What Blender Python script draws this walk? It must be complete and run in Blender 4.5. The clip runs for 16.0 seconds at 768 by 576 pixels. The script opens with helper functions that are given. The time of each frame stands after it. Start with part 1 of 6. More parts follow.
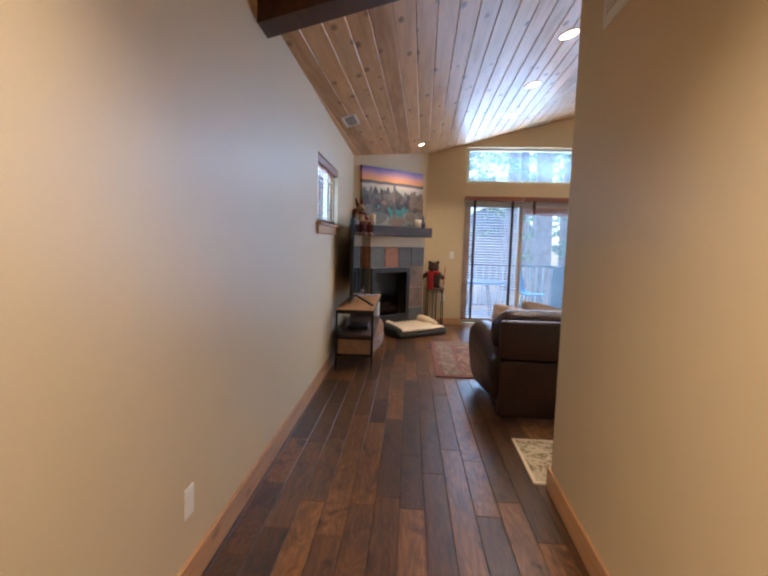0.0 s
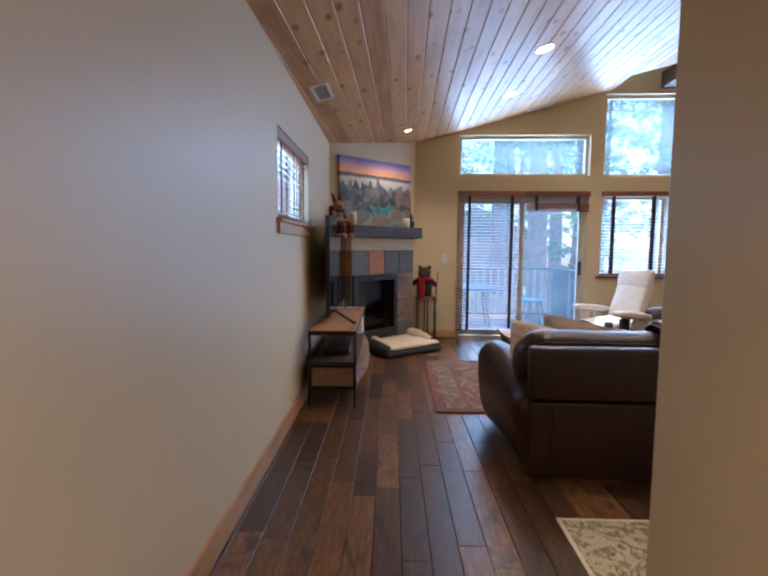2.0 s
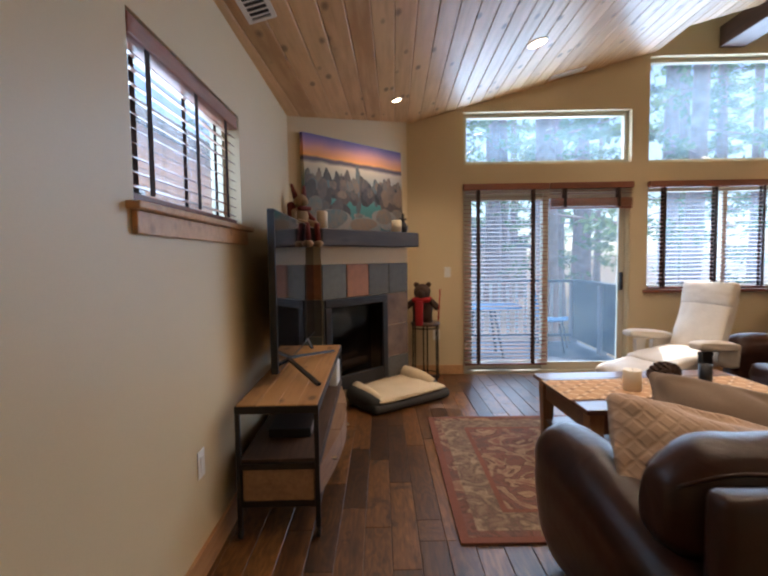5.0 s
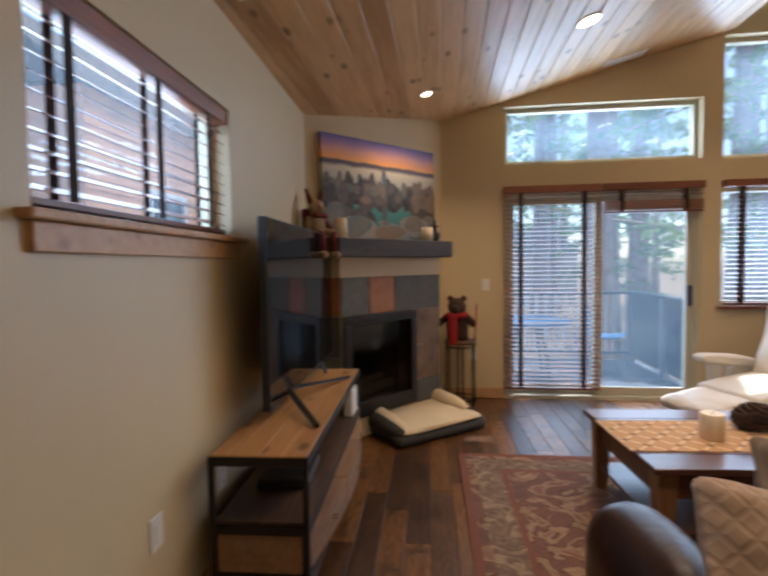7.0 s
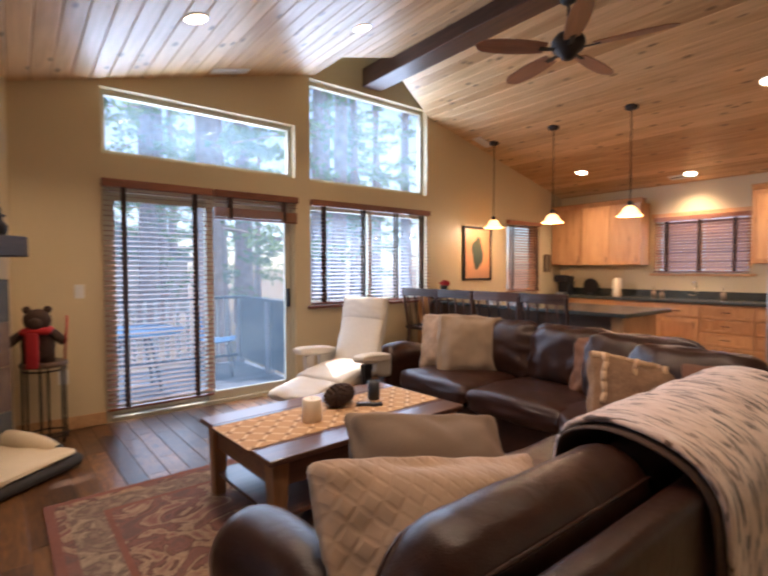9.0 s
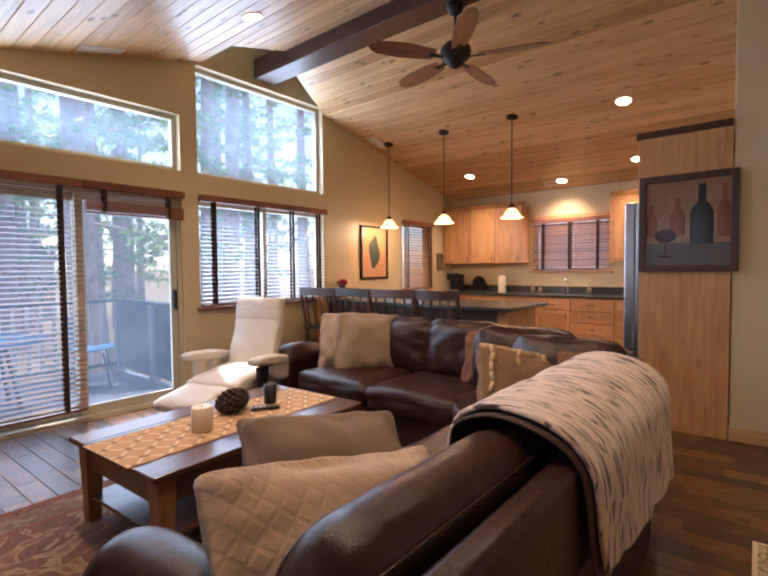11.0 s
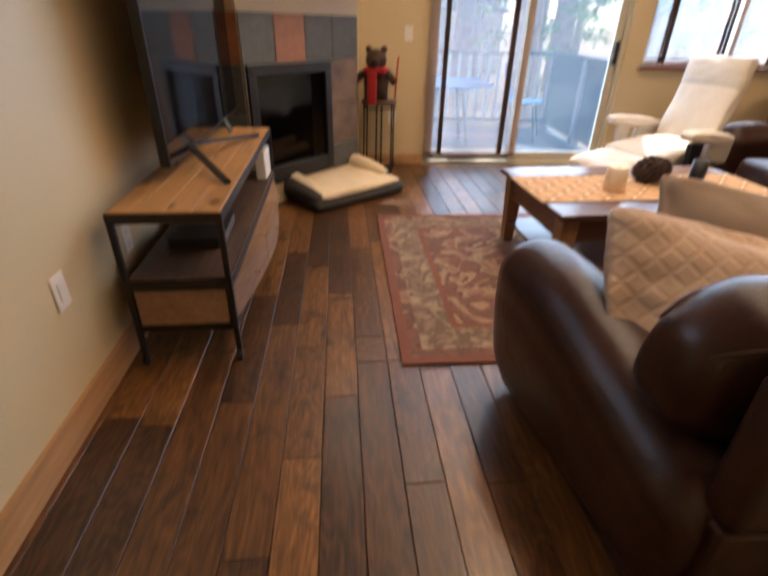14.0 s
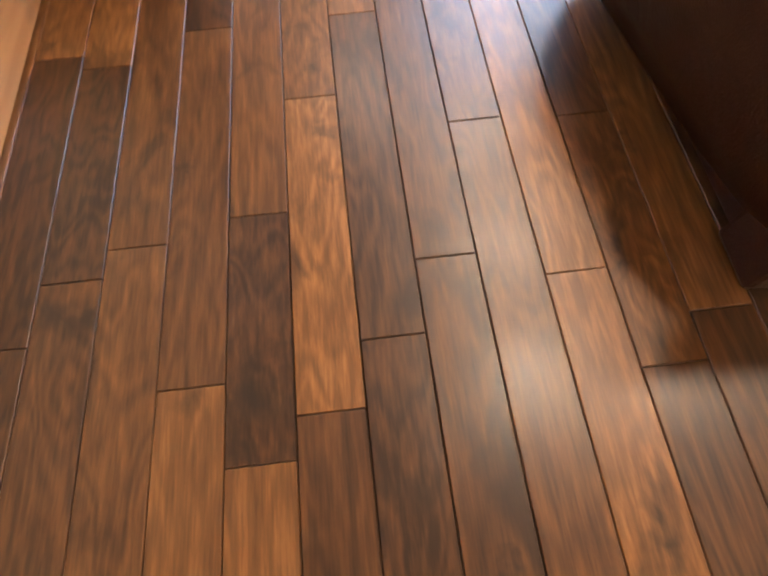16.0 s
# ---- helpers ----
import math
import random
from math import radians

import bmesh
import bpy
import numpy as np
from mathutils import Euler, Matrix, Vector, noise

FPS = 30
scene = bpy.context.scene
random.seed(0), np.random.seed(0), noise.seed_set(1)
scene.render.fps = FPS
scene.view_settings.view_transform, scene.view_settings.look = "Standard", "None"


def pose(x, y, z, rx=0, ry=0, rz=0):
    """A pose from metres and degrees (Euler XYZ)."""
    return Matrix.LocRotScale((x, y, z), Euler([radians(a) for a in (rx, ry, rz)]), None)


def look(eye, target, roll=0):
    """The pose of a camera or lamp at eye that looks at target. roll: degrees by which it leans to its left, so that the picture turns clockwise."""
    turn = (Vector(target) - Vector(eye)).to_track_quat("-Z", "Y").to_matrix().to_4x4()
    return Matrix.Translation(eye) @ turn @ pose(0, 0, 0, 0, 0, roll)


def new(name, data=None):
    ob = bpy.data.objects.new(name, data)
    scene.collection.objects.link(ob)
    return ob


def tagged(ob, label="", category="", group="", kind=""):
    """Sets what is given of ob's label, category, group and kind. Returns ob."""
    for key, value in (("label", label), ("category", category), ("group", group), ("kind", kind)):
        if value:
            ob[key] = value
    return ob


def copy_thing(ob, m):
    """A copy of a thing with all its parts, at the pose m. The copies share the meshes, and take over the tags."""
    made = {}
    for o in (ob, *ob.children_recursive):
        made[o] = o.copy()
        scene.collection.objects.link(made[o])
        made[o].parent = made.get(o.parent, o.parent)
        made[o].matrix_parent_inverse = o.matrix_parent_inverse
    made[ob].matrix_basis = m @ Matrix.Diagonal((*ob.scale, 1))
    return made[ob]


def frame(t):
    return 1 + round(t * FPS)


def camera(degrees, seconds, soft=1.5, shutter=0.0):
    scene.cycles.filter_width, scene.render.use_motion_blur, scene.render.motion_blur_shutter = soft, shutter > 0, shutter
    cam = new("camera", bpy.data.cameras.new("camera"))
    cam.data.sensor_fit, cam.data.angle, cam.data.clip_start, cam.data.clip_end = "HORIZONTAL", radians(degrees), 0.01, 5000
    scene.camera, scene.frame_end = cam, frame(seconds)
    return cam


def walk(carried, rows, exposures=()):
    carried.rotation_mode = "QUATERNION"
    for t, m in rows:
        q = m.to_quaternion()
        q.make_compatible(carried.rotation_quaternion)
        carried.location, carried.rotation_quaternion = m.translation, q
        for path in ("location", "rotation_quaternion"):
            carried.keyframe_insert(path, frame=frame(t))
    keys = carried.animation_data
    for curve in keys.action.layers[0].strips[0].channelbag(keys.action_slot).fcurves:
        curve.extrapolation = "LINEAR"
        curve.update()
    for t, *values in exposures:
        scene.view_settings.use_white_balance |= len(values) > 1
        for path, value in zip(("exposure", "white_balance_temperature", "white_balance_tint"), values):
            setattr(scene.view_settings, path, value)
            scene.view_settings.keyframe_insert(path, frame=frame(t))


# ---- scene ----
cam = camera(78.3, 16.0, soft=2.3, shutter=0.5)
PATH = [
    (0, (0.127, 0.264, 1.339), (-0.032, 2.248, 1.145), 1.6),
    (0.5, (0.046, 0.454, 1.354), (-0.132, 2.436, 1.153), 1.5),
    (1, (0.003, 0.687, 1.341), (-0.172, 2.669, 1.145), 0.9),
    (1.5, (0.053, 0.961, 1.334), (-0.099, 2.947, 1.147), 0.6),
    (2, (0.037, 1.254, 1.319), (-0.052, 3.245, 1.144), 0.5),
    (2.5, (0.01, 1.555, 1.325), (0.008, 3.548, 1.161), 0.7),
    (3, (0.017, 1.844, 1.324), (0.081, 3.837, 1.171), 0.7),
    (3.5, (-0.04, 2.113, 1.319), (0.113, 4.102, 1.172), 0.6),
    (4, (-0.063, 2.373, 1.307), (0.113, 4.36, 1.163), 0.3),
    (4.5, (-0.014, 2.625, 1.317), (0.07, 4.619, 1.194), -0.4),
    (4.7, (-0.004, 2.721, 1.313), (0.029, 4.717, 1.187), -0.6),
    (6.8, (0.147, 3.269, 1.347), (-0.214, 5.235, 1.263), -0.8),
    (7, (0.15, 3.302, 1.357), (-0.087, 5.286, 1.263), -0.8),
    (7.5, (0.137, 3.401, 1.37), (0.311, 5.392, 1.279), -0.6),
    (8, (0.117, 3.463, 1.353), (0.712, 5.37, 1.274), -0.4),
    (8.5, (0.162, 3.444, 1.333), (1.1, 5.209, 1.261), -0.2),
    (9, (0.174, 3.452, 1.334), (1.408, 5.024, 1.256), -0.1),
    (9.5, (0.205, 3.471, 1.337), (1.667, 4.833, 1.255), 0.2),
    (9.7, (0.212, 3.476, 1.341), (1.744, 4.759, 1.257), 0.1),
    (11.8, (0.195, 3.459, 1.315), (1.726, 4.742, 1.236), -0.9),
    (12, (0.194, 3.466, 1.33), (1.621, 4.865, 1.239), -0.7),
    (12.5, (0.174, 3.453, 1.326), (1.211, 5.158, 1.196), 0.1),
    (13, (0.147, 3.39, 1.327), (0.747, 5.279, 1.054), 1.0),
    (13.5, (0.12, 3.387, 1.283), (0.412, 5.285, 0.726), 1.8),
    (13.7, (0.116, 3.388, 1.257), (0.321, 5.242, 0.535), 1.7),
    (14, (0.113, 3.415, 1.216), (0.232, 5.158, 0.242), 1.3),
    (14.2, (0.091, 3.442, 1.183), (0.191, 5.086, 0.048), 1.6),
    (14.5, (0.101, 3.487, 1.116), (0.137, 4.96, -0.237), -0.4),
    (15, (0.075, 3.559, 1.004), (0.072, 4.731, -0.616), -2.6),
    (15.5, (0.062, 3.587, 0.905), (0.064, 4.521, -0.863), -3.5),
    (16, (0.056, 3.589, 0.857), (0.088, 4.388, -0.977), -2.9),
]
EXPOSURES = [(0, 1.36, 5400, 13), (1.5, 1.22, 5050, 13), (3, 1.12, 5250, 14), (4.5, 1.0, 5850, 14), (7, 0.80, 6050, 14), (8.5, 0.95, 6150, 18), (9.5, 0.98, 6250, 22), (12.5, 0.95, 6250, 21), (13.5, 1.12, 6350, 18), (14.5, 1.9, 6250, 15), (15.2, 2.45, 5950, 15), (16, 2.75, 5950, 15)]
walk(cam, [(t, look(eye, target, roll)) for t, eye, target, roll in PATH], EXPOSURES)

# ---- world, sun, lamps ----
world = bpy.data.worlds.new("world")
scene.world = world
world.use_nodes = True
_wn = world.node_tree.nodes
_sky = _wn.new("ShaderNodeTexSky")
_sky.sky_type = "NISHITA"
_sky.sun_disc = False
_sky.sun_elevation = radians(63)
_sky.sun_rotation = radians(22)
_wn["Background"].inputs["Strength"].default_value = 0.12
world.node_tree.links.new(_sky.outputs[0], _wn["Background"].inputs["Color"])
_sd = bpy.data.lights.new("sun", "SUN")
_sd.energy, _sd.angle, _sd.color = 3.4, radians(0.5), (1.0, 0.93, 0.82)
sun = new("sun", _sd)
sun.matrix_world = look((3, 14, 12), (3 - 0.375 * 0.454, 14 - 0.927 * 0.454, 12 - 0.891))

WARM = (1.0, 0.74, 0.48)
CAN_POWER = 36.0
PENDANT_POWER = 8.0


def window_lamp(name, m, w, h, power):
    """The sky's light in a window's opening."""
    d = bpy.data.lights.new(name, "AREA")
    d.shape, d.size, d.size_y, d.energy, d.color = "RECTANGLE", w, h, power, (0.66, 0.82, 1.0)
    ob = new(name, d)
    ob.matrix_world = m
    return ob


window_lamp("door_skylight", pose(1.70, 8.36, 1.05, -90, 0, 0), 1.75, 1.95, 21)
window_lamp("clerestory_skylight", pose(1.70, 8.36, 2.61, -90, 0, 0), 1.60, 0.38, 13)
window_lamp("tall_skylight", pose(3.69, 8.36, 2.87, -90, 0, 0), 1.55, 0.86, 24)
window_lamp("low_skylight", pose(3.69, 8.36, 1.5, -90, 0, 0), 1.60, 0.95, 20)
window_lamp("side_skylight", pose(-1.06, 4.87, 1.80, -90, 0, 90), 1.05, 0.5, 7)
window_lamp("kitchen_skylight", pose(8.06, 5.96, 1.68, -90, 0, -90), 1.05, 0.72, 8)


def ceil_left(x):
    return 2.945 + 0.265 * (x - 0.775)


def ceil_right(x):
    return 3.37 - 0.244 * (x - 4.616)


# ---- materials ----
def nodes_of(name):
    m = bpy.data.materials.new(name)
    m.use_nodes = True
    t = m.node_tree
    return m, t.nodes, t.links, t.nodes["Principled BSDF"]


def ramp(n, stops):
    r = n.new("ShaderNodeValToRGB")
    el = r.color_ramp.elements
    while len(el) < len(stops):
        el.new(0.5)
    for e, (p, c) in zip(el, stops):
        e.position, e.color = p, (*c, 1)
    return r


def noise_node(n, l, coord, scale, detail=4.0, stretch=(1, 1, 1)):
    mp = n.new("ShaderNodeMapping")
    mp.inputs["Scale"].default_value = stretch
    l.new(coord, mp.inputs["Vector"])
    t = n.new("ShaderNodeTexNoise")
    t.inputs["Scale"].default_value, t.inputs["Detail"].default_value = scale, detail
    l.new(mp.outputs[0], t.inputs["Vector"])
    return t


def bump_to(n, l, bsdf, height, strength, dist=0.002):
    b = n.new("ShaderNodeBump")
    b.inputs["Strength"].default_value, b.inputs["Distance"].default_value = strength, dist
    l.new(height, b.inputs["Height"])
    l.new(b.outputs[0], bsdf.inputs["Normal"])


def shade(c, k):
    return tuple(min(1.0, v * k) for v in c)


def plain(name, c, rough=0.6, metal=0.0, var=0.12, fine=60.0, coarse=2.5, bump=0.15, coat=0.0):
    """A surface with grain and large soft stains."""
    m, n, l, b = nodes_of(name)
    co = n.new("ShaderNodeTexCoord").outputs["Object"]
    a, d = noise_node(n, l, co, coarse), noise_node(n, l, co, fine, 6)
    mix = n.new("ShaderNodeMath")
    mix.operation = "MULTIPLY_ADD"
    mix.inputs[1].default_value = 0.5
    l.new(d.outputs[0], mix.inputs[0])
    half = n.new("ShaderNodeMath")
    half.operation = "MULTIPLY"
    half.inputs[1].default_value = 0.5
    l.new(a.outputs[0], half.inputs[0])
    l.new(half.outputs[0], mix.inputs[2])
    r = ramp(n, [(0.3, shade(c, 1 - var)), (0.7, shade(c, 1 + var))])
    l.new(mix.outputs[0], r.inputs[0])
    l.new(r.outputs[0], b.inputs["Base Color"])
    b.inputs["Roughness"].default_value, b.inputs["Metallic"].default_value = rough, metal
    b.inputs["Coat Weight"].default_value = coat
    if bump:
        bump_to(n, l, b, d.outputs[0], bump)
    return m


def wood(name, dark, light, axis="y", rough=0.4, scale=14.0, per="object", knots=0.0, coat=0.0, spread=0.5, bump=0.25):
    """Wood with long grain; each board or island takes its own tone."""
    m, n, l, b = nodes_of(name)
    co = n.new("ShaderNodeTexCoord").outputs["Object"]
    if per == "object":
        rnd = n.new("ShaderNodeObjectInfo").outputs["Random"]
    else:
        rnd = n.new("ShaderNodeNewGeometry").outputs["Random Per Island"]
    off = n.new("ShaderNodeVectorMath")
    off.operation = "MULTIPLY_ADD"
    off.inputs[1].default_value = (37.0, 91.0, 53.0)
    cmb = n.new("ShaderNodeCombineXYZ")
    for k in range(3):
        l.new(rnd, cmb.inputs[k])
    l.new(cmb.outputs[0], off.inputs[0])
    l.new(co, off.inputs[2])
    v = off.outputs[0]
    st = {"x": (0.07, 1, 1), "y": (1, 0.07, 1), "z": (1, 1, 0.07)}[axis]
    grain = noise_node(n, l, v, scale * 4, 8, st)
    figure = noise_node(n, l, v, scale * 0.8, 3, {"x": (0.2, 1, 1), "y": (1, 0.2, 1), "z": (1, 1, 0.2)}[axis])
    figure.inputs["Distortion"].default_value = 1.2
    s1 = n.new("ShaderNodeMath")
    s1.operation = "MULTIPLY_ADD"
    s1.inputs[1].default_value = 0.62
    l.new(grain.outputs[0], s1.inputs[0])
    s0 = n.new("ShaderNodeMath")
    s0.operation = "MULTIPLY_ADD"
    s0.inputs[1].default_value = 0.42
    l.new(figure.outputs[0], s0.inputs[0])
    s2 = n.new("ShaderNodeMath")
    s2.operation = "MULTIPLY_ADD"
    s2.inputs[1].default_value, s2.inputs[2].default_value = spread, -spread / 2
    l.new(rnd, s2.inputs[0])
    l.new(s2.outputs[0], s0.inputs[2])
    l.new(s0.outputs[0], s1.inputs[2])
    mid = tuple((a + c) / 2 for a, c in zip(dark, light))
    r = ramp(n, [(0.30, dark), (0.50, mid), (0.72, light)])
    l.new(s1.outputs[0], r.inputs[0])
    colour = r.outputs[0]
    if knots:
        kn = n.new("ShaderNodeMapping")
        kn.inputs["Scale"].default_value = {"x": (0.45, 1, 1), "y": (1, 0.45, 1), "z": (1, 1, 0.45)}[axis]
        l.new(v, kn.inputs["Vector"])
        vo = n.new("ShaderNodeTexVoronoi")
        vo.inputs["Scale"].default_value = 7.5
        l.new(kn.outputs[0], vo.inputs["Vector"])
        kr = ramp(n, [(0.09, (1, 1, 1)), (0.20, (0, 0, 0))])
        l.new(vo.outputs["Distance"], kr.inputs[0])
        fac = n.new("ShaderNodeMath")
        fac.operation = "MULTIPLY"
        fac.inputs[1].default_value = knots
        l.new(kr.outputs[0], fac.inputs[0])
        mx = n.new("ShaderNodeMix")
        mx.data_type = "RGBA"
        l.new(fac.outputs[0], mx.inputs["Factor"])
        l.new(colour, mx.inputs[6])
        mx.inputs[7].default_value = (*shade(dark, 0.35), 1)
        colour = mx.outputs[2]
    l.new(colour, b.inputs["Base Color"])
    b.inputs["Roughness"].default_value = rough
    b.inputs["Coat Weight"].default_value, b.inputs["Coat Roughness"].default_value = coat, 0.2
    if bump:
        bump_to(n, l, b, grain.outputs[0], bump, 0.0015)
    return m


def leather(name, c):
    m, n, l, b = nodes_of(name)
    co = n.new("ShaderNodeTexCoord").outputs["Object"]
    vo = n.new("ShaderNodeTexVoronoi")
    vo.inputs["Scale"].default_value = 240
    l.new(co, vo.inputs["Vector"])
    cr = noise_node(n, l, co, 9, 6)
    cr.inputs["Distortion"].default_value = 1.5
    r = ramp(n, [(0.3, shade(c, 0.7)), (0.62, c), (0.8, shade(c, 1.5))])
    l.new(cr.outputs[0], r.inputs[0])
    l.new(r.outputs[0], b.inputs["Base Color"])
    b.inputs["Roughness"].default_value = 0.30
    ad = n.new("ShaderNodeMath")
    ad.operation = "MULTIPLY_ADD"
    ad.inputs[1].default_value = 6.0
    l.new(cr.outputs[0], ad.inputs[0])
    l.new(vo.outputs["Distance"], ad.inputs[2])
    bump_to(n, l, b, ad.outputs[0], 0.16, 0.004)
    b.inputs["Specular IOR Level"].default_value = 0.36
    return m


def emit(name, c, s):
    m, n, l, b = nodes_of(name)
    b.inputs["Base Color"].default_value = (*c, 1)
    b.inputs["Emission Color"].default_value = (*c, 1)
    b.inputs["Emission Strength"].default_value = s
    return m


def glass(name, tint=(0.93, 0.96, 0.98), gain=0.8, base=0.035, haze=0.0):
    m = bpy.data.materials.new(name)
    m.use_nodes = True
    n, l = m.node_tree.nodes, m.node_tree.links
    n.clear()
    out, mx = n.new("ShaderNodeOutputMaterial"), n.new("ShaderNodeMixShader")
    tr, gl, lw = n.new("ShaderNodeBsdfTransparent"), n.new("ShaderNodeBsdfGlossy"), n.new("ShaderNodeLayerWeight")
    fr = n.new("ShaderNodeMath")
    fr.operation = "POWER"
    fr.inputs[1].default_value = 4.0
    l.new(lw.outputs["Facing"], fr.inputs[0])
    ga = n.new("ShaderNodeMath")
    ga.operation = "MULTIPLY_ADD"
    ga.inputs[1].default_value, ga.inputs[2].default_value = gain, base
    l.new(fr.outputs[0], ga.inputs[0])
    gl.inputs["Roughness"].default_value = 0.02
    tr.inputs["Color"].default_value = (*tint, 1)
    # Blue translucent veil lifts the panes: outdoor haze and glare put into the glass.
    veil, hazed = n.new("ShaderNodeBsdfTranslucent"), n.new("ShaderNodeMixShader")
    veil.inputs["Color"].default_value = (0.66, 0.86, 1.0, 1)
    hazed.inputs[0].default_value = haze
    l.new(tr.outputs[0], hazed.inputs[1])
    l.new(veil.outputs[0], hazed.inputs[2])
    l.new(ga.outputs[0], mx.inputs[0])
    l.new(hazed.outputs[0], mx.inputs[1])
    l.new(gl.outputs[0], mx.inputs[2])
    l.new(mx.outputs[0], out.inputs[0])
    return m


M_WALL = plain("wall_paint", (0.64, 0.525, 0.325), 0.45, var=0.025, fine=160, bump=0.12)
M_TRIM = wood("pine_trim", (0.40, 0.21, 0.09), (0.62, 0.37, 0.18), "y", 0.4, 9, "island", 0.5)
M_CEIL = wood("ceiling_pine", (0.46, 0.26, 0.11), (0.74, 0.49, 0.25), "y", 0.42, 7, "island", 0.8, 0.08, 0.35, 0.12)
M_BEAM = wood("dark_beam", (0.035, 0.018, 0.013), (0.10, 0.05, 0.035), "y", 0.38, 10)


def hickory(name, per):
    """Hand-scraped dark boards: streaky grain, ring figure, charred smudges and small knots, a tone for each board."""
    m, n, l, b = nodes_of(name)
    co = n.new("ShaderNodeTexCoord").outputs["Object"]
    if per == "object":
        rnd = n.new("ShaderNodeObjectInfo").outputs["Random"]
    else:
        rnd = n.new("ShaderNodeNewGeometry").outputs["Random Per Island"]
    off = n.new("ShaderNodeVectorMath")
    off.operation = "MULTIPLY_ADD"
    off.inputs[1].default_value = (37.0, 91.0, 53.0)
    cmb = n.new("ShaderNodeCombineXYZ")
    for k in range(3):
        l.new(rnd, cmb.inputs[k])
    l.new(cmb.outputs[0], off.inputs[0])
    l.new(co, off.inputs[2])
    v = off.outputs[0]

    def math_node(op, a, c, d=None):
        k = n.new("ShaderNodeMath")
        k.operation = op
        for sock, val in zip(k.inputs, (a, c, d)):
            if val is None:
                continue
            if isinstance(val, (int, float)):
                sock.default_value = val
            else:
                l.new(val, sock)
        return k.outputs[0]

    streak = noise_node(n, l, v, 62, 10, (1, 0.075, 1))
    streak.inputs["Roughness"].default_value = 0.68
    pores = noise_node(n, l, v, 210, 4, (1, 0.06, 1))
    rings = noise_node(n, l, v, 8, 2, (1, 0.22, 1))
    wave = math_node("SINE", math_node("MULTIPLY", rings.outputs[0], 70.0), 0.0)
    tone = math_node("MULTIPLY_ADD", rnd, 0.34, -0.17)
    s = math_node("MULTIPLY_ADD", streak.outputs[0], 0.62, 0.185)
    s = math_node("MULTIPLY_ADD", wave, 0.045, s)
    s = math_node("MULTIPLY_ADD", math_node("SUBTRACT", pores.outputs[0], 0.5), 0.24, s)
    s = math_node("ADD", s, tone)
    r = ramp(n, [(0.24, (0.022, 0.010, 0.005)), (0.44, (0.080, 0.034, 0.012)), (0.60, (0.155, 0.068, 0.021)), (0.80, (0.32, 0.145, 0.045))])
    l.new(s, r.inputs[0])
    smudge = noise_node(n, l, v, 9, 6, (1, 0.42, 1))
    smudge.inputs["Distortion"].default_value = 0.8
    sr = ramp(n, [(0.555, (0, 0, 0)), (0.70, (1, 1, 1))])
    l.new(smudge.outputs[0], sr.inputs[0])
    kn = n.new("ShaderNodeMapping")
    kn.inputs["Scale"].default_value = (1, 0.55, 1)
    l.new(v, kn.inputs["Vector"])
    wob = n.new("ShaderNodeVectorMath")
    wob.operation = "MULTIPLY_ADD"
    wob.inputs[1].default_value = (0.09, 0.09, 0.09)
    l.new(noise_node(n, l, v, 22, 3).outputs[1], wob.inputs[0])
    l.new(kn.outputs[0], wob.inputs[2])
    vo = n.new("ShaderNodeTexVoronoi")
    vo.inputs["Scale"].default_value = 5.5
    l.new(wob.outputs[0], vo.inputs["Vector"])
    kr = ramp(n, [(0.04, (1, 1, 1)), (0.15, (0, 0, 0))])
    l.new(vo.outputs["Distance"], kr.inputs[0])
    fac = math_node("MAXIMUM", math_node("MULTIPLY", sr.outputs[0], 0.8), math_node("MULTIPLY", kr.outputs[0], 0.9))
    mx = n.new("ShaderNodeMix")
    mx.data_type = "RGBA"
    l.new(fac, mx.inputs["Factor"])
    l.new(r.outputs[0], mx.inputs[6])
    mx.inputs[7].default_value = (0.014, 0.007, 0.004, 1)
    l.new(mx.outputs[2], b.inputs["Base Color"])
    l.new(math_node("MULTIPLY_ADD", streak.outputs[0], 0.22, 0.27), b.inputs["Roughness"])
    b.inputs["Coat Weight"].default_value, b.inputs["Coat Roughness"].default_value = 0.22, 0.26
    scrape = noise_node(n, l, v, 5, 2, (1, 0.5, 1))
    hgt = math_node("MULTIPLY_ADD", scrape.outputs[0], 3.0, math_node("MULTIPLY", streak.outputs[0], 0.5))
    bump_to(n, l, b, hgt, 0.35, 0.002)
    return m


M_FLOOR = hickory("floor_plank", "object")
M_SUB = plain("subfloor", (0.02, 0.012, 0.008), 0.8)
M_LEATHER = leather("brown_leather", (0.034, 0.0128, 0.0080))
M_BLIND = wood("blind_wood", (0.16, 0.05, 0.026), (0.30, 0.11, 0.055), "x", 0.35, 12, "object", 0, 0.2)
M_SLAT = wood("slat_wood", (0.20, 0.085, 0.045), (0.34, 0.155, 0.08), "x", 0.35, 12, "object", 0, 0.2)
M_TAPE = plain("blind_tape", (0.035, 0.018, 0.014), 0.85)
M_GLASS = glass("pane_glass", haze=0.036)
M_DARKGLASS = glass("smoked_glass", (0.45, 0.45, 0.47), 0.25, 0.02)
M_VINYL = plain("vinyl_frame", (0.56, 0.53, 0.41), 0.4, var=0.03)
M_WHITE = plain("white_plastic", (0.80, 0.79, 0.76), 0.35, var=0.02, bump=0.0)
M_BLACK = plain("black_metal", (0.018, 0.018, 0.02), 0.4, 0.3)
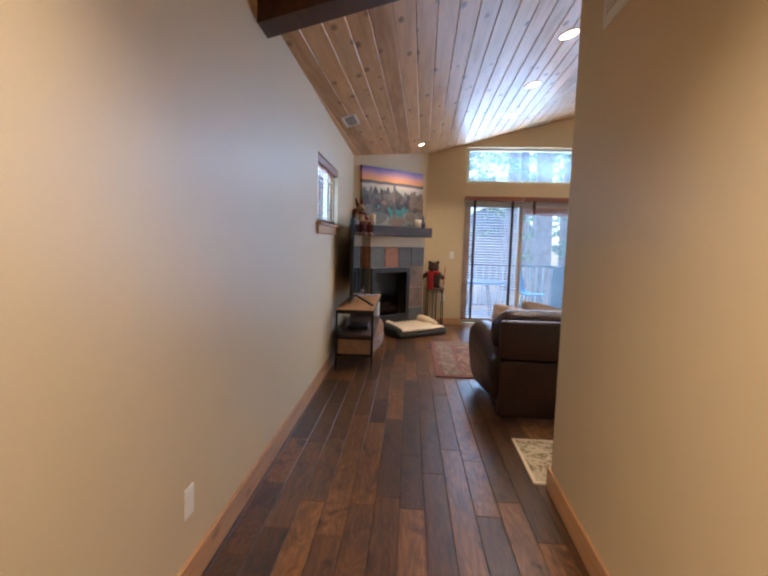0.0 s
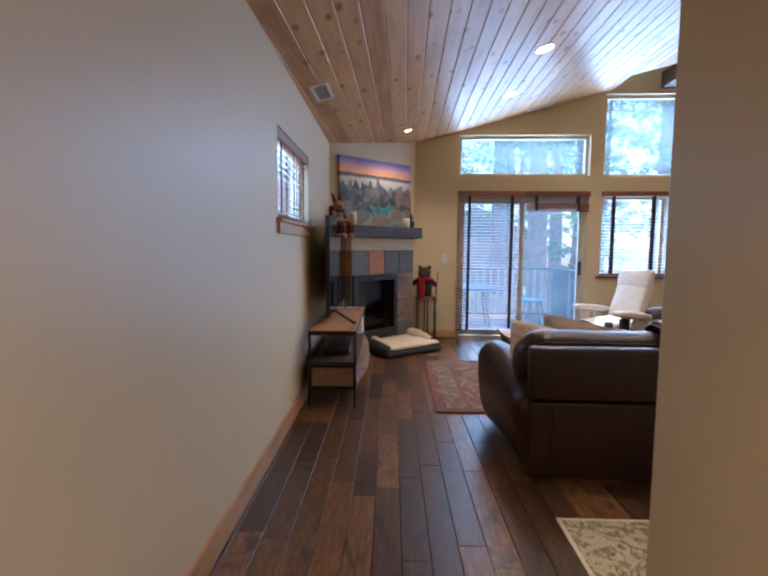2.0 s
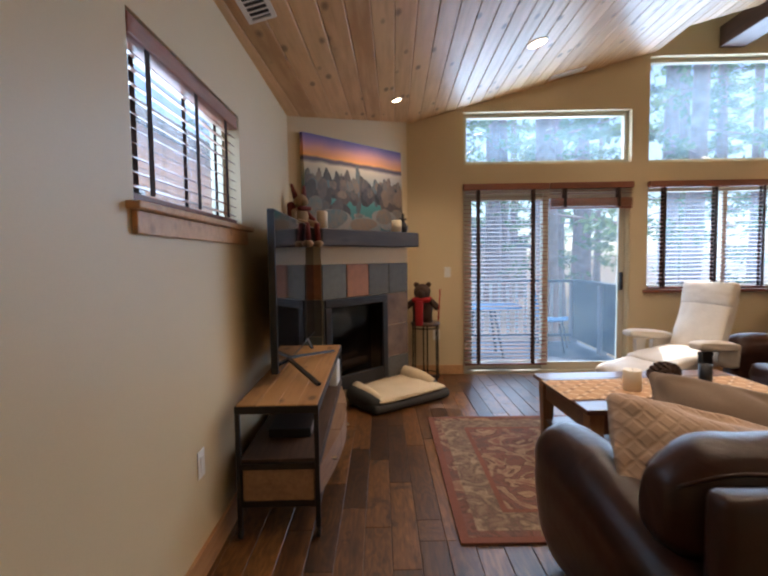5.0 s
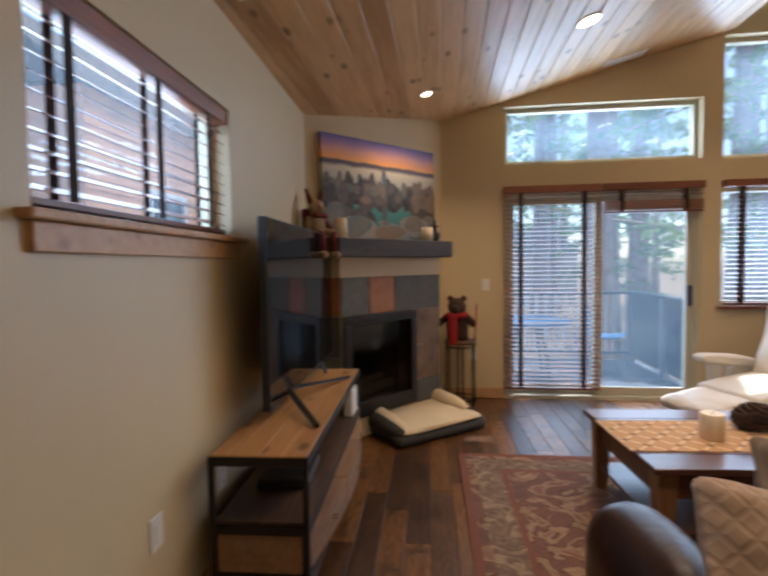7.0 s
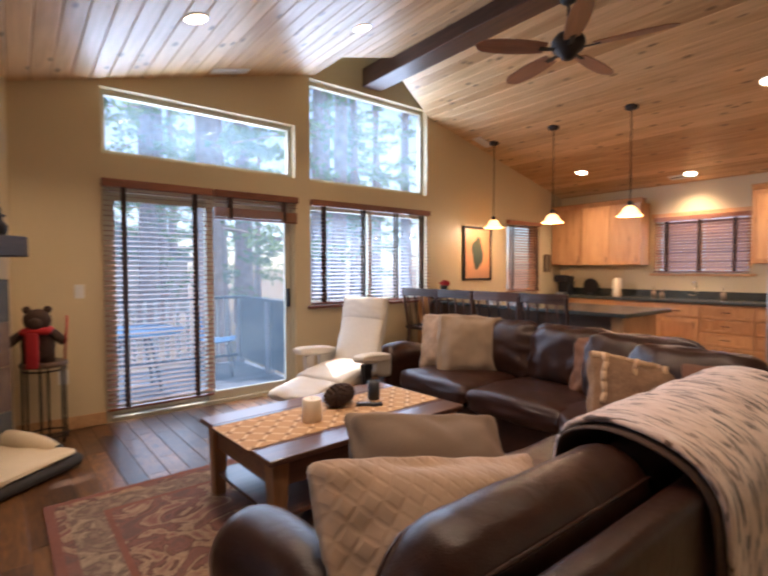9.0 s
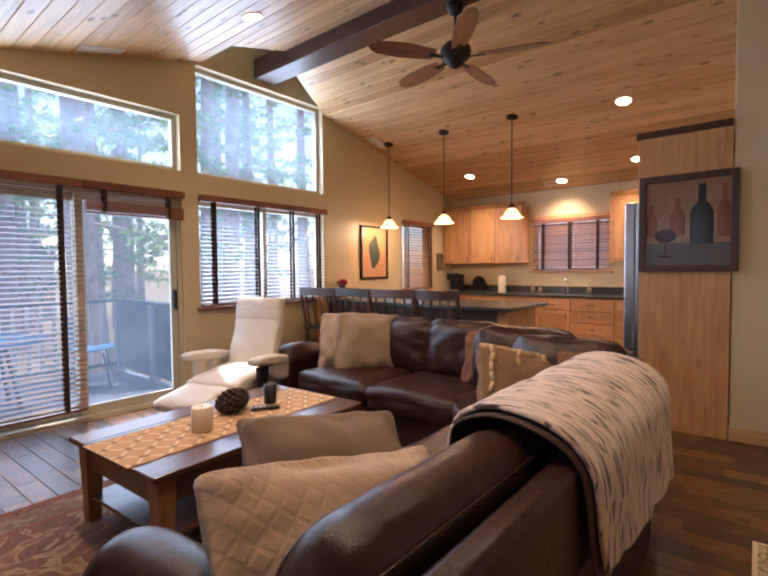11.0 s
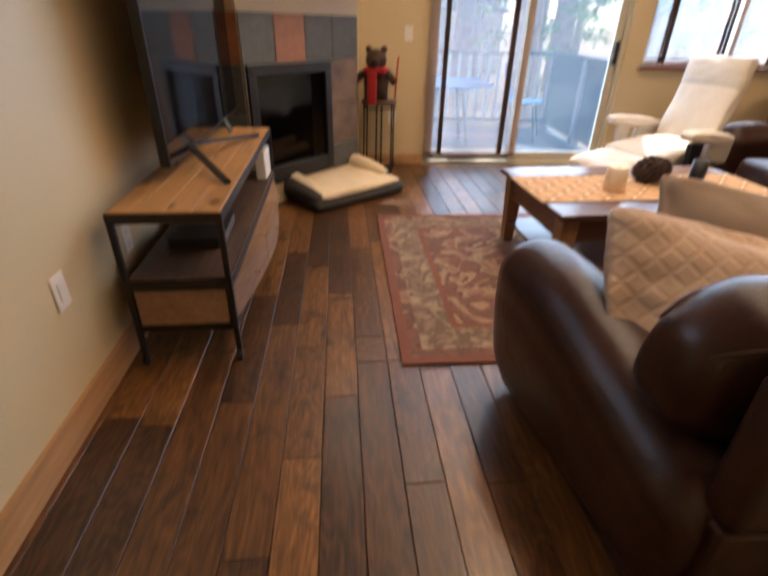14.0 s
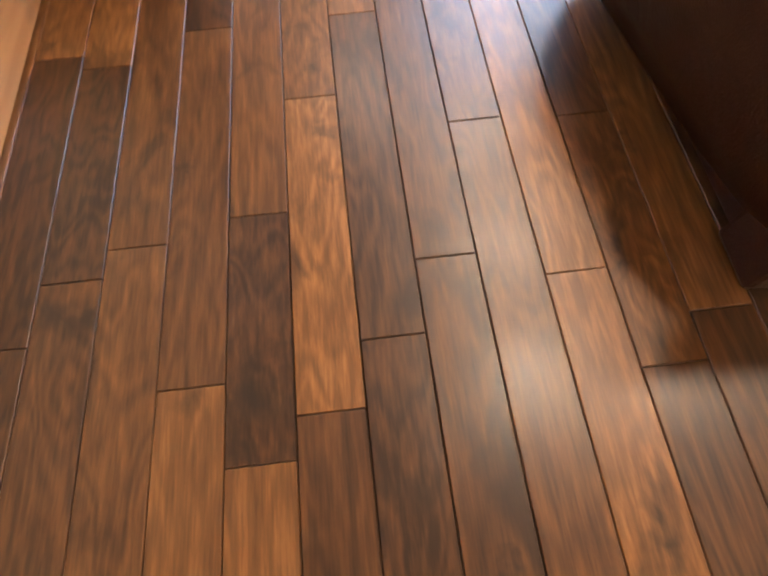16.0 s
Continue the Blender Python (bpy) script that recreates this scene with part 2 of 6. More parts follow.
M_IRON = plain("dark_iron", (0.035, 0.03, 0.028), 0.5, 0.7)
M_STEEL = plain("brushed_steel", (0.55, 0.55, 0.56), 0.28, 1.0)
M_CHROME = plain("chrome", (0.8, 0.8, 0.8), 0.12, 1.0, bump=0)
M_CREAM = plain("cream_leather", (0.66, 0.60, 0.51), 0.42, var=0.08, bump=0.2)
M_OAK = wood("cabinet_oak", (0.42, 0.19, 0.072), (0.66, 0.36, 0.155), "z", 0.38, 9, "object", 0.3, 0.2, 0.25)
M_GRANITE = plain("dark_granite", (0.05, 0.055, 0.05), 0.2, var=0.6, fine=120, coarse=30, bump=0)
M_TABLE = wood("dark_table", (0.05, 0.02, 0.014), (0.15, 0.065, 0.04), "x", 0.28, 10, "object", 0, 0.3)
M_TABLEG = wood("table_leg_wood", (0.16, 0.075, 0.03), (0.32, 0.16, 0.07), "z", 0.38, 10, "object", 0.4, 0.1)
M_RUSTIC = wood("rustic_top", (0.20, 0.088, 0.030), (0.48, 0.255, 0.095), "y", 0.42, 10, "object", 0.8)
M_RUSTICD = wood("rustic_dark", (0.05, 0.028, 0.018), (0.15, 0.085, 0.05), "y", 0.5, 10, "object", 0.5)
M_DRAWER = wood("drawer_wood", (0.17, 0.09, 0.05), (0.33, 0.20, 0.115), "y", 0.5, 10, "object", 0.4)
M_MANTEL = wood("mantel_wood", (0.03, 0.022, 0.02), (0.085, 0.06, 0.05), "x", 0.6, 9, "object", 0.6)
M_FLEECE = plain("cream_fleece", (0.72, 0.60, 0.42), 0.95, var=0.10, fine=90, bump=0.7)
M_BEDSIDE = plain("grey_canvas", (0.055, 0.055, 0.055), 0.9, var=0.2, bump=0.4)
M_TAUPE = plain("taupe_fabric", (0.30, 0.215, 0.145), 0.9, var=0.10, fine=200, bump=0.5)
M_TAUPE2 = plain("dark_taupe_fabric", (0.20, 0.145, 0.105), 0.9, var=0.12, fine=200, bump=0.5)
M_RUSTPIL = plain("rust_suede", (0.17, 0.075, 0.04), 0.9, var=0.2, bump=0.4)
M_RUSTTAN = plain("lodge_cloth", (0.20, 0.115, 0.065), 0.9, var=0.35, coarse=7, bump=0.4)
M_FUR = plain("fringe_fabric", (0.50, 0.33, 0.19), 0.95, var=0.3, fine=120, bump=0.8)
M_WAX = plain("candle_wax", (0.78, 0.66, 0.48), 0.5, var=0.05)
M_RED = plain("red_knit", (0.40, 0.02, 0.025), 0.9, bump=0.5)
M_BROWNFUR = plain("brown_fur", (0.06, 0.033, 0.023), 0.95, var=0.4, bump=0.8)
M_TANFUR = plain("tan_fur", (0.36, 0.24, 0.14), 0.95, var=0.2, bump=0.8)
M_SCREEN = plain("tv_screen", (0.006, 0.006, 0.007), 0.06, var=0.0, bump=0)
M_FANB = wood("fan_blade", (0.17, 0.06, 0.03), (0.30, 0.12, 0.06), "x", 0.35, 10, "object", 0, 0.2)
# Deck and rail tinted bluish: the deck's cool shade put into their colour.
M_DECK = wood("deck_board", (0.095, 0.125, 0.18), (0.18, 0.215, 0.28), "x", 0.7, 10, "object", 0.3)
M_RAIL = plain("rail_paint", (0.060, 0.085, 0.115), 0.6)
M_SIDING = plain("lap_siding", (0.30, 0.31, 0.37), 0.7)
M_BLUE = plain("blue_plastic", (0.03, 0.19, 0.45), 0.4)
M_BARK = plain("pine_bark", (0.40, 0.31, 0.29), 0.95, var=0.35, fine=9, coarse=3, bump=1.0)
M_NEEDLE = plain("pine_needles", (0.10, 0.17, 0.10), 0.7, var=0.45, fine=8, coarse=2, bump=0)
_n, _l = M_NEEDLE.node_tree.nodes, M_NEEDLE.node_tree.links
_tl, _mx = _n.new("ShaderNodeBsdfTranslucent"), _n.new("ShaderNodeMixShader")
_tl.inputs["Color"].default_value, _mx.inputs[0].default_value = (0.30, 0.46, 0.22, 1), 0.5
_l.new(_n["Principled BSDF"].outputs[0], _mx.inputs[1])
_l.new(_tl.outputs[0], _mx.inputs[2])
_l.new(_mx.outputs[0], _n["Material Output"].inputs[0])
M_GROUND = plain("forest_floor", (0.26, 0.19, 0.12), 0.95, var=0.4, fine=14, coarse=1.2, bump=0.8)
M_STAIN = plain("stained_cedar", (0.80, 0.37, 0.16), 0.7, var=0.2)
M_LAMP = emit("lamp_glow", (1.0, 0.80, 0.52), 8.0)
M_SHADE = emit("shade_glow", (1.0, 0.54, 0.19), 2.0)
M_SLATE = [plain("slate_grey", (0.085, 0.085, 0.075), 0.55, var=0.25, fine=20, coarse=5, bump=0.6),
           plain("slate_green", (0.125, 0.13, 0.11), 0.55, var=0.25, fine=20, coarse=5, bump=0.6),
           plain("slate_rust", (0.34, 0.14, 0.06), 0.55, var=0.3, fine=16, coarse=5, bump=0.6),
           plain("slate_brown", (0.17, 0.11, 0.07), 0.55, var=0.5, fine=9, coarse=6, bump=0.6)]


# ---- builders ----
def box(bm, x0, y0, z0, x1, y1, z1, bevel=0.0, seg=2):
    r = bmesh.ops.create_cube(bm, size=1)
    vs = r["verts"]
    for v in vs:
        v.co = Vector(((x0 + x1) / 2 + v.co.x * (x1 - x0), (y0 + y1) / 2 + v.co.y * (y1 - y0), (z0 + z1) / 2 + v.co.z * (z1 - z0)))
    if bevel:
        es = list({e for v in vs for e in v.link_edges})
        bmesh.ops.bevel(bm, geom=es, offset=bevel, segments=seg, affect="EDGES", profile=0.5)
    return bm


def cyl(bm, x, y, z0, z1, r0, r1=None, seg=20, caps=True):
    r1 = r0 if r1 is None else r1
    r = bmesh.ops.create_cone(bm, cap_ends=caps, segments=seg, radius1=r0, radius2=r1, depth=z1 - z0)
    bmesh.ops.translate(bm, verts=r["verts"], vec=(x, y, (z0 + z1) / 2))
    return r["verts"]


def rod(bm, a, b, r, seg=8, r2=None):
    a, b = Vector(a), Vector(b)
    d = b - a
    c = bmesh.ops.create_cone(bm, cap_ends=True, segments=seg, radius1=r, radius2=r if r2 is None else r2, depth=d.length)
    q = d.to_track_quat("Z", "Y").to_matrix().to_4x4()
    bmesh.ops.transform(bm, verts=c["verts"], matrix=Matrix.Translation((a + b) / 2) @ q)
    return c["verts"]


def ball(bm, c, r, sx=1.0, sy=1.0, sz=1.0, seg=16):
    v = bmesh.ops.create_uvsphere(bm, u_segments=seg, v_segments=max(6, seg // 2), radius=r)["verts"]
    for k in v:
        k.co = Vector((c[0] + k.co.x * sx, c[1] + k.co.y * sy, c[2] + k.co.z * sz))
    return v


def prism(bm, pts, a, b, axis="y"):
    """A flat outline, carried from a to b along an axis."""
    def at(p, t):
        return {"y": (p[0], t, p[1]), "x": (t, p[0], p[1]), "z": (p[0], p[1], t)}[axis]
    lo, hi = [bm.verts.new(at(p, a)) for p in pts], [bm.verts.new(at(p, b)) for p in pts]
    k = len(pts)
    bm.faces.new(lo)
    bm.faces.new(hi[::-1])
    for i in range(k):
        bm.faces.new((lo[i], hi[i], hi[(i + 1) % k], lo[(i + 1) % k]))


def lathe(bm, c, prof, seg=24):
    """A turned shape: prof is radius, height from the foot up."""
    rings = []
    for r, z in prof:
        rings.append([bm.verts.new((c[0] + r * math.cos(2 * math.pi * i / seg), c[1] + r * math.sin(2 * math.pi * i / seg), c[2] + z)) for i in range(seg)])
    for p, q in zip(rings, rings[1:]):
        for i in range(seg):
            bm.faces.new((p[i], p[(i + 1) % seg], q[(i + 1) % seg], q[i]))
    bm.faces.new(rings[0][::-1])
    bm.faces.new(rings[-1])


def mesh_of(name, bm, material, smooth=False):
    me = bpy.data.meshes.new(name)
    bmesh.ops.recalc_face_normals(bm, faces=bm.faces)
    bm.to_mesh(me)
    bm.free()
    me.materials.append(material)
    if smooth:
        for p in me.polygons:
            p.use_smooth = True
    return me


def part(name, bm, material, parent=None, label="", smooth=False, m=None):
    ob = new(name, mesh_of(name, bm, material, smooth))
    if parent is not None:
        ob.parent = parent
    if m is not None:
        ob.matrix_basis = m
    return tagged(ob, label) if label else ob


def thing(name, label, category, m=None, group=""):
    ob = new(name)
    ob.empty_display_size = 0.1
    if m is not None:
        ob.matrix_basis = m
    return tagged(ob, label, category, group)


def setting(name, bm, material, label="", smooth=False):
    return tagged(part(name, bm, material, None, "", smooth), label, "", "", "structure")


def B():
    return bmesh.new()


def bx(*a, **k):
    return box(B(), *a, **k)


def sub(ob, levels=2):
    md = ob.modifiers.new("soft", "SUBSURF")
    md.levels = md.render_levels = levels
    for p in ob.data.polygons:
        p.use_smooth = True
    return ob


def cushion(sx, sy, sz, puff=0.35, n=10, seed=0, wrinkle=0.006):
    """A stuffed cushion, centred, with rounded swelling faces and creased corners."""
    bm = B()
    r = bmesh.ops.create_cube(bm, size=2)
    bmesh.ops.subdivide_edges(bm, edges=bm.edges[:], cuts=n, use_grid_fill=True)
    for v in bm.verts:
        x, y, z = v.co
        ax, ay, az = abs(x), abs(y), abs(z)
        wx = 1 - puff * 0.25 * (max(0.0, az) ** 3)
        fx, fy = (1 - x * x * 0.98), (1 - y * y * 0.98)
        thick = (1 - puff) + puff * math.sqrt(max(0.0, fx)) * math.sqrt(max(0.0, fy)) * 1.35
        k = noise.noise(Vector((x * 2.3 + seed * 7.1, y * 2.3, z * 2.0)))
        k2 = noise.noise(Vector((x * 6 + seed * 3.7, y * 6, z * 2.0)))
        v.co = Vector((x * sx / 2 * wx, y * sy / 2 * wx, z * sz / 2 * min(1.08, thick))) + Vector((x, y, z)) * (k * wrinkle * 1.6 + k2 * wrinkle)
    return bm

# ---- large structure ----
YW = 8.13                     # inner face of the window wall
LX = -0.03                    # lean of the long wall and the floor boards, x per metre of y


def left_x(y):
    return -0.79 + LX * (y - 4.3)


DOOR = (0.785, 2.614, 0.0, 2.06)
CLERE = (0.785, 2.614, 2.335, 2.90)
TALL = (2.80, 4.58, 2.325, 3.455)
LOWW = (2.80, 4.58, 0.93, 2.06)
KNW = (6.31, 7.13, 0.96, 2.07)


def north_top(x):
    if 2.79 < x < 4.63:
        return 4.0
    return (ceil_left(x) if x < 3.66 else ceil_right(x)) + 0.12


bm = B()
for x0, x1, ops in [(-1.1, 0.785, []), (0.785, 2.614, [DOOR, CLERE]), (2.614, 2.80, []), (2.80, 4.58, [LOWW, TALL]), (4.58, 6.31, []), (6.31, 7.13, [KNW]), (7.13, 8.0, [])]:
    z = -0.15
    for o in ops:
        if o[2] > z:
            prism(bm, [(x0, z), (x1, z), (x1, o[2]), (x0, o[2])], YW, YW + 0.16)
        z = o[3]
    e = 1e-3
    prism(bm, [(x0, z), (x1, z), (x1, north_top(x1 - e)), (x0, north_top(x0 + e))], YW, YW + 0.16)
wall_north = setting("wall_north", bm, M_WALL, "tan painted gable wall with tall windows")

LWIN = (4.30, 5.44, 1.50, 2.09)
bm = B()


def wall_left_piece(bm, y0, y1, z0, z1):
    vs = []
    for z in (z0, z1):
        for y, d in ((y0, 0), (y1, 0), (y1, -0.16), (y0, -0.16)):
            vs.append(bm.verts.new((left_x(y) + d, y, z)))
    for f in ((0, 1, 2, 3), (7, 6, 5, 4), (0, 4, 5, 1), (1, 5, 6, 2), (2, 6, 7, 3), (3, 7, 4, 0)):
        bm.faces.new([vs[i] for i in f])


for y0, y1, z0, z1 in [(-2.4, 4.30, -0.15, 2.62), (4.30, 5.44, -0.15, 1.50), (4.30, 5.44, 2.09, 2.62), (5.44, 8.29, -0.15, 2.62)]:
    wall_left_piece(bm, y0, y1, z0, z1)
wall_west = setting("wall_west", bm, M_WALL, "long tan painted hallway wall")

HX = 0.87
bm = bx(HX, -2.4, -0.15, HX + 0.12, 2.82, 3.05, bevel=0.012)
wall_hall = setting("wall_hall", bm, M_WALL, "tan painted end wall of the hallway")
bm = bx(HX + 0.12, 2.60, -0.15, 4.70, 2.72, 3.75)
wall_south = setting("wall_south", bm, M_WALL, "tan painted inner wall")
bm = bx(4.58, 2.72, -0.15, 4.70, 3.71, 3.46, bevel=0.01)
wall_stub = setting("wall_stub", bm, M_WALL, "tan painted wall end beside the panel")
bm = bx(4.70, 3.58, -0.15, 8.0, 3.70, 3.46)
wall_kitchen_south = setting("wall_kitchen_south", bm, M_WALL, "tan painted kitchen side wall")
bm = bx(-1.1, -2.55, -0.15, HX + 0.12, -2.40, 3.05)
wall_back = setting("wall_back", bm, M_WALL, "tan painted wall at the hallway's far end")
KX = 7.85
KEW = (5.38, 6.54, 1.27, 2.09)
bm = B()
for y0, y1, z0, z1 in [(3.58, 5.38, -0.15, 2.72), (5.38, 6.54, -0.15, 1.27), (5.38, 6.54, 2.09, 2.72), (6.54, 8.29, -0.15, 2.72)]:
    box(bm, KX, y0, z0, KX + 0.15, y1, z1)
wall_east = setting("wall_east", bm, M_WALL, "tan painted kitchen wall")

# diagonal wall of the fireplace corner
FA, FB = Vector((-0.935, 6.75, 0)), Vector((0.16, 8.051, 0))
bm = B()
prism(bm, [(FA.x, FA.y), (FB.x, FB.y), (FB.x, YW), (FA.x, YW)], -0.1, 3.0, "z")
wall_fireplace = setting("wall_fireplace", bm, M_WALL, "tan painted diagonal corner wall")

# ceilings of grooved boards


def ceiling_boards(bm, x0, x1, fn, w, y_end, y0=-2.45):
    n = round((x1 - x0) / w)
    w = (x1 - x0) / n
    for i in range(n):
        a, b = x0 + i * w, x0 + (i + 1) * w
        g = 0.006
        prof = [(a, fn(a) + 0.012), (a + 0.0012, fn(a) + 0.006), (a + g, fn(a + g)), (b - g, fn(b - g)), (b - 0.0012, fn(b) + 0.006), (b, fn(b) + 0.012), (b, fn(b) + 0.05), (a, fn(a) + 0.05)]
        e0, e1 = y_end(a), y_end(b)
        lo = [bm.verts.new((p[0], y0, p[1])) for p in prof]
        hi = [bm.verts.new((p[0], e0 + (e1 - e0) * (p[0] - a) / w, p[1])) for p in prof]
        k = len(prof)
        bm.faces.new(lo)
        bm.faces.new(hi[::-1])
        for q in range(k):
            bm.faces.new((lo[q], hi[q], hi[(q + 1) % k], lo[(q + 1) % k]))


bm = B()
ceiling_boards(bm, -1.05, 2.87, ceil_left, 0.135, lambda x: YW)
ceiling_boards(bm, 2.87, 3.62, ceil_left, 0.135, lambda x: 7.57)
ceiling_west = setting("ceiling_west", bm, M_CEIL, "sloped ceiling of varnished knotty pine boards")
bm = B()
ceiling_boards(bm, 3.66, 4.62, ceil_right, 0.135, lambda x: min(YW, 7.70 + (x - 3.70) * 0.47))
ceiling_boards(bm, 4.62, 7.95, ceil_right, 0.135, lambda x: YW)
ceiling_east = setting("ceiling_east", bm, M_CEIL, "sloped ceiling of varnished knotty pine boards")
bm = B()
prism(bm, [(-1.1, ceil_left(-1.1) + 0.06), (3.64, ceil_left(3.64) + 0.06), (3.64, ceil_left(3.64) + 0.12), (-1.1, ceil_left(-1.1) + 0.12)], -2.55, 7.56)
prism(bm, [(3.66, ceil_right(3.66) + 0.06), (8.0, ceil_right(8.0) + 0.06), (8.0, ceil_right(8.0) + 0.14), (3.66, ceil_right(3.66) + 0.14)], -2.55, 7.56)
prism(bm, [(-1.1, ceil_left(-1.1) + 0.06), (2.85, ceil_left(2.85) + 0.06), (2.85, ceil_left(2.85) + 0.12), (-1.1, ceil_left(-1.1) + 0.12)], 7.56, YW + 0.16)
prism(bm, [(4.64, ceil_right(4.64) + 0.06), (8.0, ceil_right(8.0) + 0.06), (8.0, ceil_right(8.0) + 0.14), (4.64, ceil_right(4.64) + 0.14)], 7.56, YW + 0.16)
roof_deck = setting("roof_deck", bm, M_SUB, "dark roof boards above the ceiling")
bm = B()
box(bm, 2.74, 7.56, 4.0, 4.74, YW + 0.16, 4.1)
box(bm, 2.74, 7.46, 3.70, 4.74, 7.56, 4.1)
box(bm, 2.74, 7.56, 3.56, 2.84, YW + 0.16, 4.0)
box(bm, 4.64, 7.56, 3.44, 4.74, YW + 0.16, 4.0)
ceiling_recess = setting("ceiling_recess", bm, M_WALL, "tan painted recess above the tall window")

bm = bx(3.52, -2.4, 3.52, 3.78, YW, 3.74, bevel=0.008)
ridge_beam = setting("ridge_beam", bm, M_BEAM, "dark stained wooden ridge beam")
bm = B()
prism(bm, [(-1.0, ceil_left(-1.0) - 0.13), (3.5, ceil_left(3.5) - 0.13), (3.5, ceil_left(3.5) - 0.001), (-1.0, ceil_left(-1.0) - 0.001)], 2.68, 2.86)
rafter = setting("rafter_beam", bm, M_BEAM, "dark stained wooden rafter")

# baseboards
bm = B()
for y0, y1 in [(-2.39, 6.7)]:
    vs = []
    for z in (0.004, 0.125):
        for y, d in ((y0, 0.016), (y1, 0.016), (y1, 0.001), (y0, 0.001)):
            vs.append(bm.verts.new((left_x(y) + d, y, z)))
    for f in ((0, 1, 2, 3), (7, 6, 5, 4), (0, 4, 5, 1), (1, 5, 6, 2), (2, 6, 7, 3), (3, 7, 4, 0)):
        bm.faces.new([vs[i] for i in f])
setting("baseboard_west", bm, M_TRIM, "clear-finished pine baseboard")
bm = bx(HX - 0.016, -2.39, 0.004, HX - 0.001, 2.835, 0.125, bevel=0.004)
box(bm, HX - 0.016, 2.821, 0.004, HX + 0.12, 2.836, 0.125, bevel=0.004)
setting("baseboard_hall", bm, M_TRIM, "clear-finished pine baseboard")
bm = bx(0.14, YW - 0.016, 0.004, 0.78, YW - 0.001, 0.11, bevel=0.004)
box(bm, 2.62, YW - 0.016, 0.004, 6.2, YW - 0.001, 0.11, bevel=0.004)
setting("baseboard_north", bm, M_TRIM, "clear-finished pine baseboard")
bm = bx(4.562, 2.73, 0.004, 4.577, 3.71, 0.11, bevel=0.004)
setting("baseboard_stub", bm, M_TRIM, "clear-finished pine baseboard")

bm = bx(-1.1, -2.5, -0.15, 8.0, YW + 0.16, -0.012)
floor = setting("floor", bm, M_SUB, "floor of dark hand-scraped hickory planks")


# ---- windows and doors ----
def window_frame(name, x0, x1, z0, z1, y, mullions=(), label="cream vinyl window with clear glass", t=0.045, d=0.07):
    w = tagged(new(name), label, "", "", "structure")
    bm = B()
    box(bm, x0, y, z0, x0 + t, y + d, z1, 0.004)
    box(bm, x1 - t, y, z0, x1, y + d, z1, 0.004)
    box(bm, x0 + t, y, z0, x1 - t, y + d, z0 + t, 0.004)
    box(bm, x0 + t, y, z1 - t, x1 - t, y + d, z1, 0.004)
    part("window_frame", bm, M_VINYL, w)
    edges = [x0 + t] + list(mullions) + [x1 - t]
    for mx in mullions:
        part("mullion", bx(mx - 0.025, y, z0 + t, mx + 0.025, y + d, z1 - t, bevel=0.003), M_VINYL, w)
    for a, b in zip(edges, edges[1:]):
        p = part("pane", bx(a, y + 0.03, z0 + t, b, y + 0.036, z1 - t), M_GLASS, w)
        p.visible_shadow = False
    return w


window_frame("window_1", CLERE[0], CLERE[1], CLERE[2], CLERE[3], YW + 0.08)
window_frame("window_2", TALL[0], TALL[1], TALL[2], TALL[3], YW + 0.08)
window_frame("window_3", LOWW[0], LOWW[1], LOWW[2], LOWW[3], YW + 0.08, mullions=(3.69,))
window_frame("window_4", KNW[0], KNW[1], KNW[2], KNW[3], YW + 0.08)

s3 = setting("window_sill_3", bx(2.76, YW - 0.045, 0.90, 4.62, YW + 0.078, 0.93, bevel=0.006), M_BLIND, "red-brown wooden window sill")

# sliding glass door
sd = tagged(new("door_1"), "sliding glass patio door in a tan vinyl frame", "", "", "structure")
x0, x1, z1 = DOOR[0], DOOR[1], DOOR[3]
bm = B()
box(bm, x0, YW + 0.03, 0.0, x0 + 0.04, YW + 0.14, z1)
box(bm, x1 - 0.04, YW + 0.03, 0.0, x1, YW + 0.14, z1)
box(bm, x0 + 0.04, YW + 0.03, z1 - 0.04, x1 - 0.04, YW + 0.14, z1)
box(bm, x0 + 0.04, YW + 0.01, 0.0, x1 - 0.04, YW + 0.14, 0.035, 0.004)
part("door_frame", bm, M_VINYL, sd)
xm = 1.70


def sash(a, b, y, name):
    bm = B()
    box(bm, a, y, 0.036, a + 0.065, y + 0.035, z1 - 0.042, 0.003)
    box(bm, b - 0.065, y, 0.036, b, y + 0.035, z1 - 0.042, 0.003)
    box(bm, a + 0.065, y, 0.036, b - 0.065, y + 0.035, 0.12, 0.003)
    box(bm, a + 0.065, y, z1 - 0.11, b - 0.065, y + 0.035, z1 - 0.042, 0.003)
    s = part(name, bm, M_VINYL, sd)
    p = part("pane", bx(a + 0.06, y + 0.015, 0.115, b - 0.06, y + 0.02, z1 - 0.105), M_GLASS, s)
    p.visible_shadow = False
    return s


sash(x0 + 0.041, xm + 0.03, YW + 0.095, "fixed_sash")
ss = sash(xm - 0.03, x1 - 0.041, YW + 0.05, "sliding_sash")
bm = B()
box(bm, x1 - 0.095, YW + 0.015, 0.93, x1 - 0.06, YW + 0.05, 1.13, 0.008)
part("door_handle", bm, M_BLACK, ss, "black door pull")

